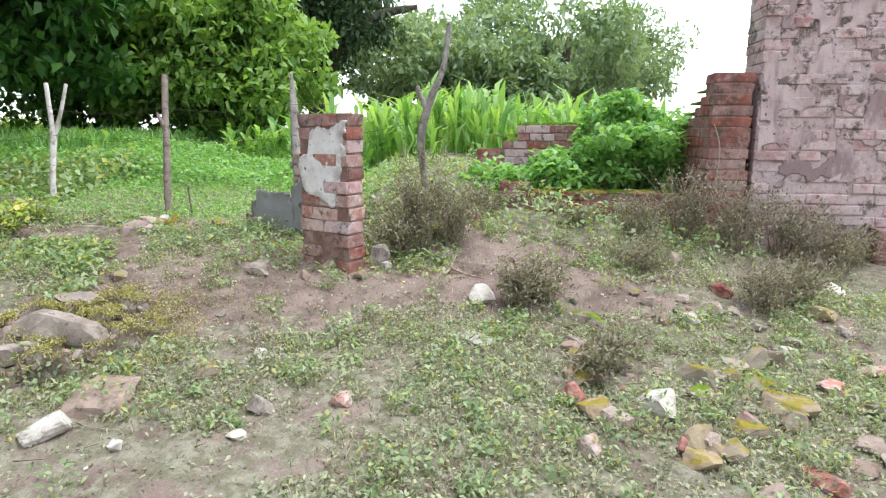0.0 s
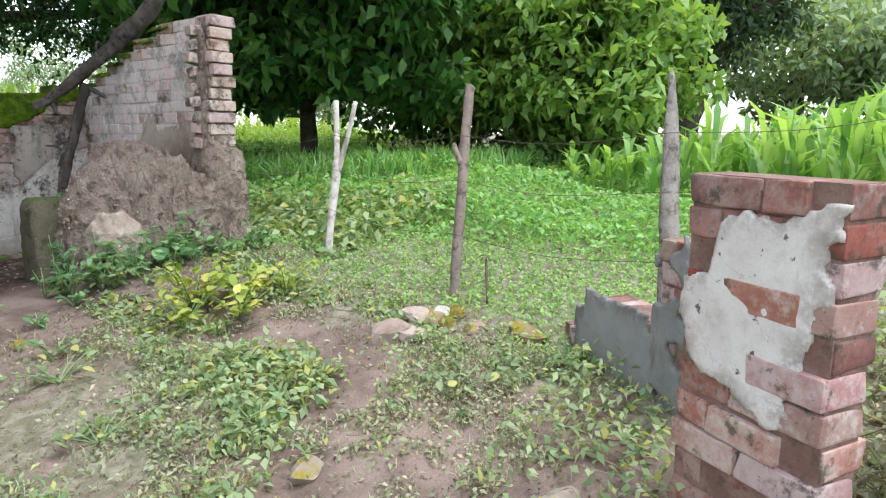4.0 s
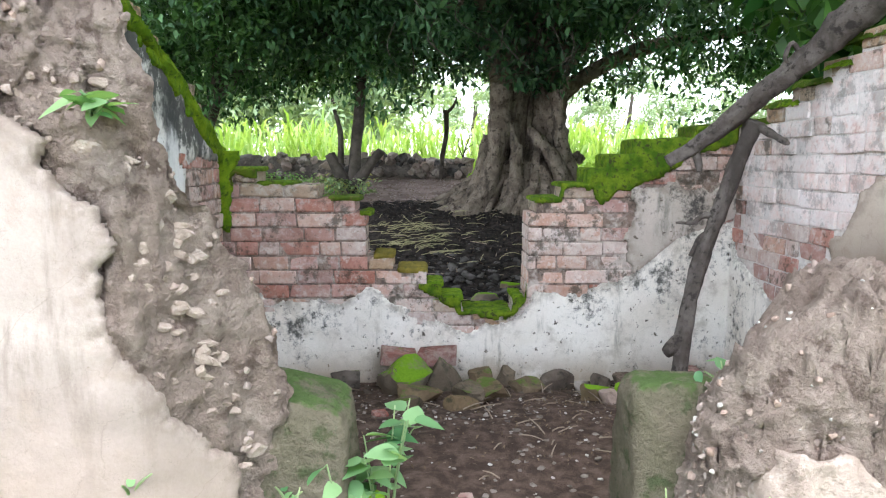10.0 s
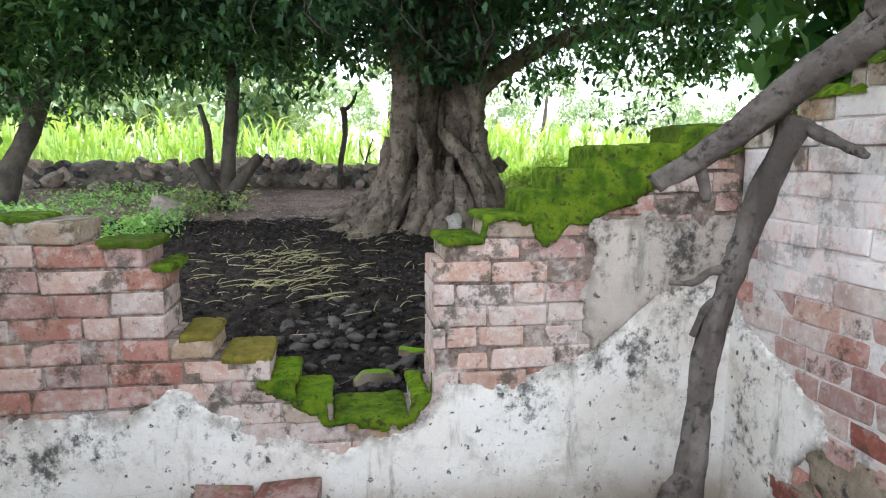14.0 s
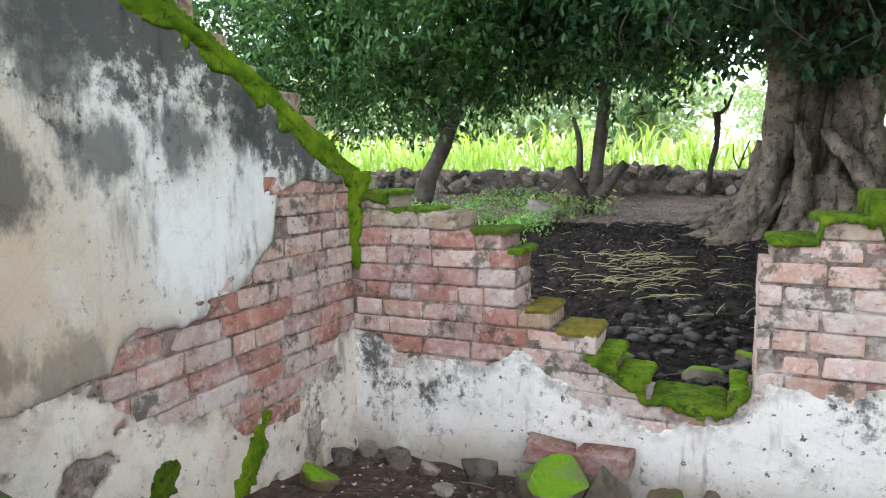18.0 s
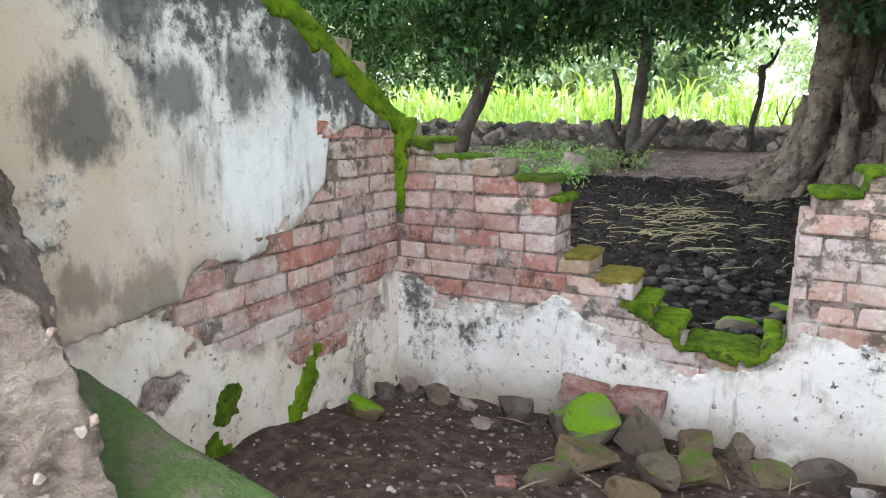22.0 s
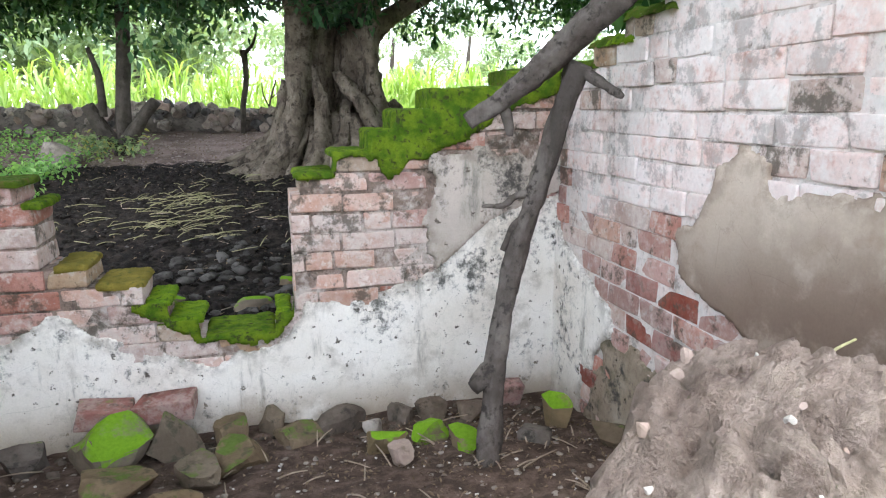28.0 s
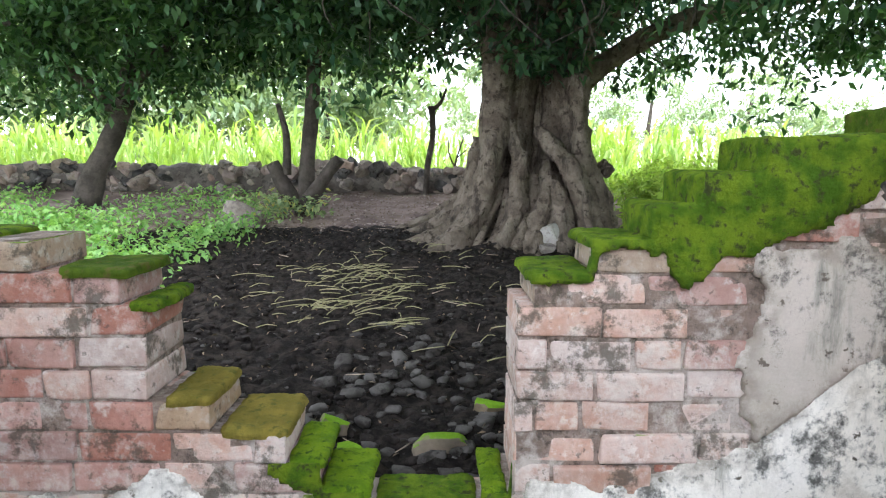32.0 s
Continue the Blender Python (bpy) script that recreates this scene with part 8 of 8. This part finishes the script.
for x, y, n_, s, h, sp in ((1.08, -2.5, 26, 0.1, 0.34, 0.12), (1.15, -2.65, 22, 0.1, 0.2, 0.14), (1.05, -2.78, 22, 0.09, 0.3, 0.1), (0.95, -2.95, 24, 0.08, 0.2, 0.16), (0.7, -3.0, 24, 0.07, 0.2, 0.18), (0.45, -2.98, 24, 0.07, 0.22, 0.2), (0.2, -3.0, 24, 0.07, 0.22, 0.2), (-0.05, -3.0, 24, 0.07, 0.2, 0.2), (-0.3, -3.0, 24, 0.08, 0.22, 0.2), (0.1, -3.05, 24, 0.06, 0.15, 0.2), (0.5, -3.05, 24, 0.06, 0.14, 0.2), (0.85, -3.0, 20, 0.06, 0.12, 0.16),
                           (1.86, -2.62, 22, 0.07, 0.18, 0.14), (2.02, -2.78, 26, 0.08, 0.2, 0.16), (2.2, -2.86, 28, 0.09, 0.2, 0.16), (2.4, -2.86, 28, 0.09, 0.24, 0.16), (2.55, -2.88, 26, 0.08, 0.2, 0.16), (2.35, -3.02, 26, 0.09, 0.14, 0.2), (2.1, -3.0, 24, 0.07, 0.14, 0.18), (2.75, -2.8, 20, 0.07, 0.14, 0.14), (2.95, -2.72, 20, 0.06, 0.12, 0.14), (1.7, -2.75, 14, 0.05, 0.1, 0.1), (1.35, -2.95, 10, 0.05, 0.06, 0.08), (1.5, -3.2, 10, 0.05, 0.06, 0.08), (1.15, -3.15, 14, 0.05, 0.08, 0.12)):
    y += 0.33 if y < -2.45 else 0.12
    plant(on_ground(x, y), int(n_ * 1.6), s * 0.85, h * 1.5, sp, LEAF_VINE, "broad-leaved green weed at the wall foot", group=WEEDS)
thick = random.Random(71)
for x0, x1, y0, y1, n_ in ((-0.35, 0.95, -2.85, -2.4, 52), (0.98, 1.3, -2.85, -2.3, 12), (1.72, 2.35, -2.85, -2.42, 18), (2.4, 3.1, -2.8, -2.4, 10)):
    for _ in range(n_):
        x, y = thick.uniform(x0, x1), thick.uniform(y0, y1)
        plant(on_ground(x, y), thick.randrange(14, 30), thick.uniform(0.045, 0.075), thick.uniform(0.22, 0.48) if x < 0.95 and y > -2.65 else thick.uniform(0.08, 0.24), thick.uniform(0.08, 0.15), thick.choice((LEAF_VINE, LEAF_VINE, LEAF_WEED)), "low broad-leaved weed before the ruined front", group=WEEDS, stems=6, lean=0.35)
for x, y, z, n_, s, sp in ((0.64, -2.7, 1.46, 16, 0.075, 0.07), (0.4, -2.74, 0.82, 7, 0.045, 0.1), (0.66, -2.74, 0.78, 6, 0.04, 0.08), (0.95, -2.66, 0.74, 8, 0.035, 0.06), (2.02, -2.1, 0.78, 10, 0.05, 0.08), (2.3, -2.62, 0.62, 7, 0.03, 0.06), (2.65, -2.6, 0.5, 8, 0.04, 0.08)):
    if y < -2.5:
        x, y, z = 1.264 + (x - 1.264) * 1.31, -2.3, 1.358 + (z - 1.358) * 1.31
        if x < 1.0:
            x, y, z = bulged(x, y, z)
    plant((x, y, z), n_, s, 0.05, sp, LEAF_VINE, "small green sprig growing out of the adobe", "wall_sprig", "plant", "sprigs on the adobe", 4)
plant((1.82, -2.3, 0.24), 12, 0.055, 0.36, 0.05, LEAF_VINE, "slender seedling beside the door jamb", group=WEEDS, stems=2)
plant(on_ground(1.12, -1.22), 7, 0.075, 0.05, 0.05, LEAF_VINE, "small pale seedling on the room floor", "seedling", "plant", "", 3, 0.25)
for k, (x, y, n_, s, h, sp) in enumerate(((2.12, -3.3, 110, 0.065, 0.3, 0.26), (2.38, -3.42, 110, 0.065, 0.26, 0.26), (2.2, -3.62, 90, 0.06, 0.22, 0.26), (1.95, -3.5, 70, 0.06, 0.2, 0.22), (2.6, -3.5, 60, 0.06, 0.2, 0.2))):
    plant(on_ground(x, y), n_, s, h, sp, LEAF_YELLOW, "yellowish green leafy shrub on the path edge", "leafy_shrub", "shrub", "yellowish shrubs", 12)
for k, (x, y) in enumerate(((1.4, -3.3), (1.3, -3.6), (1.0, -3.5), (1.7, -3.7), (0.8, -3.8), (1.9, -4.1), (2.0, -4.5), (1.2, -4.2), (0.6, -4.3), (0.3, -4.0), (1.6, -4.6), (0.9, -4.6), (2.3, -5.0), (0.0, -4.6), (-0.4, -5.0), (2.75, -5.35), (2.6, -5.2), (2.2, -6.9), (2.5, -6.6))):
    plant(on_ground(x, y), 24, 0.05, 0.1, 0.2, LEAF_WEED, "low leafy weed on the soil", group="low weeds on the path", stems=7)


def dry_bush(x, y, h, w, label, twigs=60, leaf=160, material=None):
    """A twiggy bush, half bare."""
    leaf, twigs = leaf * 3 + 200, int(twigs * 0.7)
    ob = thing("dry_bush", on_ground(x, y), label, "bush", "dry bushes")
    tubes, pts = [], []
    for k in range(twigs):
        a, s = random.uniform(0, 6.28), w * random.uniform(0.2, 1.0)
        hh = h * random.uniform(0.5, 1.1)
        b = Vector(on_ground(x + random.uniform(-0.3, 0.3) * w, y + random.uniform(-0.3, 0.3) * w, -0.02))
        m = b + Vector((math.cos(a) * s * 0.35, math.sin(a) * s * 0.35, hh * 0.55))
        t = b + Vector((math.cos(a) * s + random.gauss(0, 0.05), math.sin(a) * s + random.gauss(0, 0.05), hh))
        tubes.append(tube([b, m, t], [0.004, 0.003, 0.0015], 4, 0, 2))
        q = m.lerp(t, random.uniform(0.2, 0.7))
        tubes.append(tube([q, q + Vector((random.gauss(0, 0.08), random.gauss(0, 0.08), random.uniform(0.02, 0.12)))], [0.003, 0.0015], 3, 0, 1))
        for _ in range(leaf // twigs):
            e = m.lerp(t, random.uniform(-0.3, 1.05))
            pts.append((e.x + random.gauss(0, 0.03), e.y + random.gauss(0, 0.03), e.z + random.gauss(0, 0.03)))
    fast("brushwood", *join(*tubes), TWIG, ob)
    fast("foliage", *leaves(pts, 0.03, 0.7, 0.5), material or LEAF_DRY, ob)


for x, y, h, w, tw_, lf in ((2.42, -6.72, 0.72, 0.22, 70, 540), (2.6, -6.95, 0.5, 0.25, 50, 300), (2.3, -6.6, 0.35, 0.3, 50, 500), (3.35, -7.1, 0.26, 0.25, 40, 260), (3.3, -7.9, 0.2, 0.25, 40, 200), (3.1, -8.35, 0.34, 0.3, 50, 240), (3.15, -8.75, 0.55, 0.35, 80, 280), (2.95, -9.1, 0.55, 0.35, 80, 280), (3.1, -9.5, 0.5, 0.35, 80, 240), (2.85, -9.7, 0.4, 0.35, 60, 240),
                            (1.62, -7.45, 0.3, 0.2, 50, 250), (1.75, -7.6, 0.25, 0.2, 40, 200), (1.9, -8.95, 0.32, 0.25, 60, 180), (2.1, -9.2, 0.3, 0.25, 60, 180), (1.0, -7.95, 0.25, 0.12, 30, 120), (0.85, -7.85, 0.2, 0.12, 30, 150), (3.2, -10.0, 0.3, 0.3, 50, 200), (2.5, -8.3, 0.25, 0.3, 40, 240), (0.3, -2.55, 0.4, 0.25, 30, 10), (0.5, -2.5, 0.35, 0.25, 30, 10), (0.05, -2.55, 0.4, 0.3, 40, 40), (-0.3, -2.6, 0.4, 0.3, 40, 40)):
    dry_bush(x, y, h, w, "grey brown twiggy bush with sparse dusty leaves", tw_, lf)
for k, (x, y, w, h) in enumerate(((4.4, -8.4, 0.55, 1.0), (4.25, -7.75, 0.35, 0.4), (4.7, -8.8, 0.4, 0.9), (4.2, -7.2, 0.3, 0.2))):
    ob = thing("green_bush", on_ground(x, y), "leafy light green bush behind the low wall", "bush", "bushes behind the low wall")
    p = crown_points((x, y, ground_z(x, y) + h * 0.55), (w, w, h * 0.55), 40, 100, 0.13, 120 + k, None, 0.3)
    fast("foliage", *leaves(p, 0.085, 0.5, 0.6), LEAF_LUSH, ob)
    fast("stem", *tube([on_ground(x, y, -0.05), on_ground(x + 0.03, y, h * 0.6)], [0.02, 0.01], 6), TWIG, ob)
clump_stuff("pillar_weeds", 1600, (1.75, 3.0, -7.0, -5.35), 0.045, 0.14, LEAF_WEED, "weeds round the pillar and stub", lambda x, y, u: u < math.exp(-((x - 2.4) / 0.4) ** 2), 98)
clump_stuff("left_weeds", 3000, (-1.5, 0.6, -4.6, -2.9), 0.06, 0.12, LEAF_WEED, "weeds along the ruined front", None, 99)
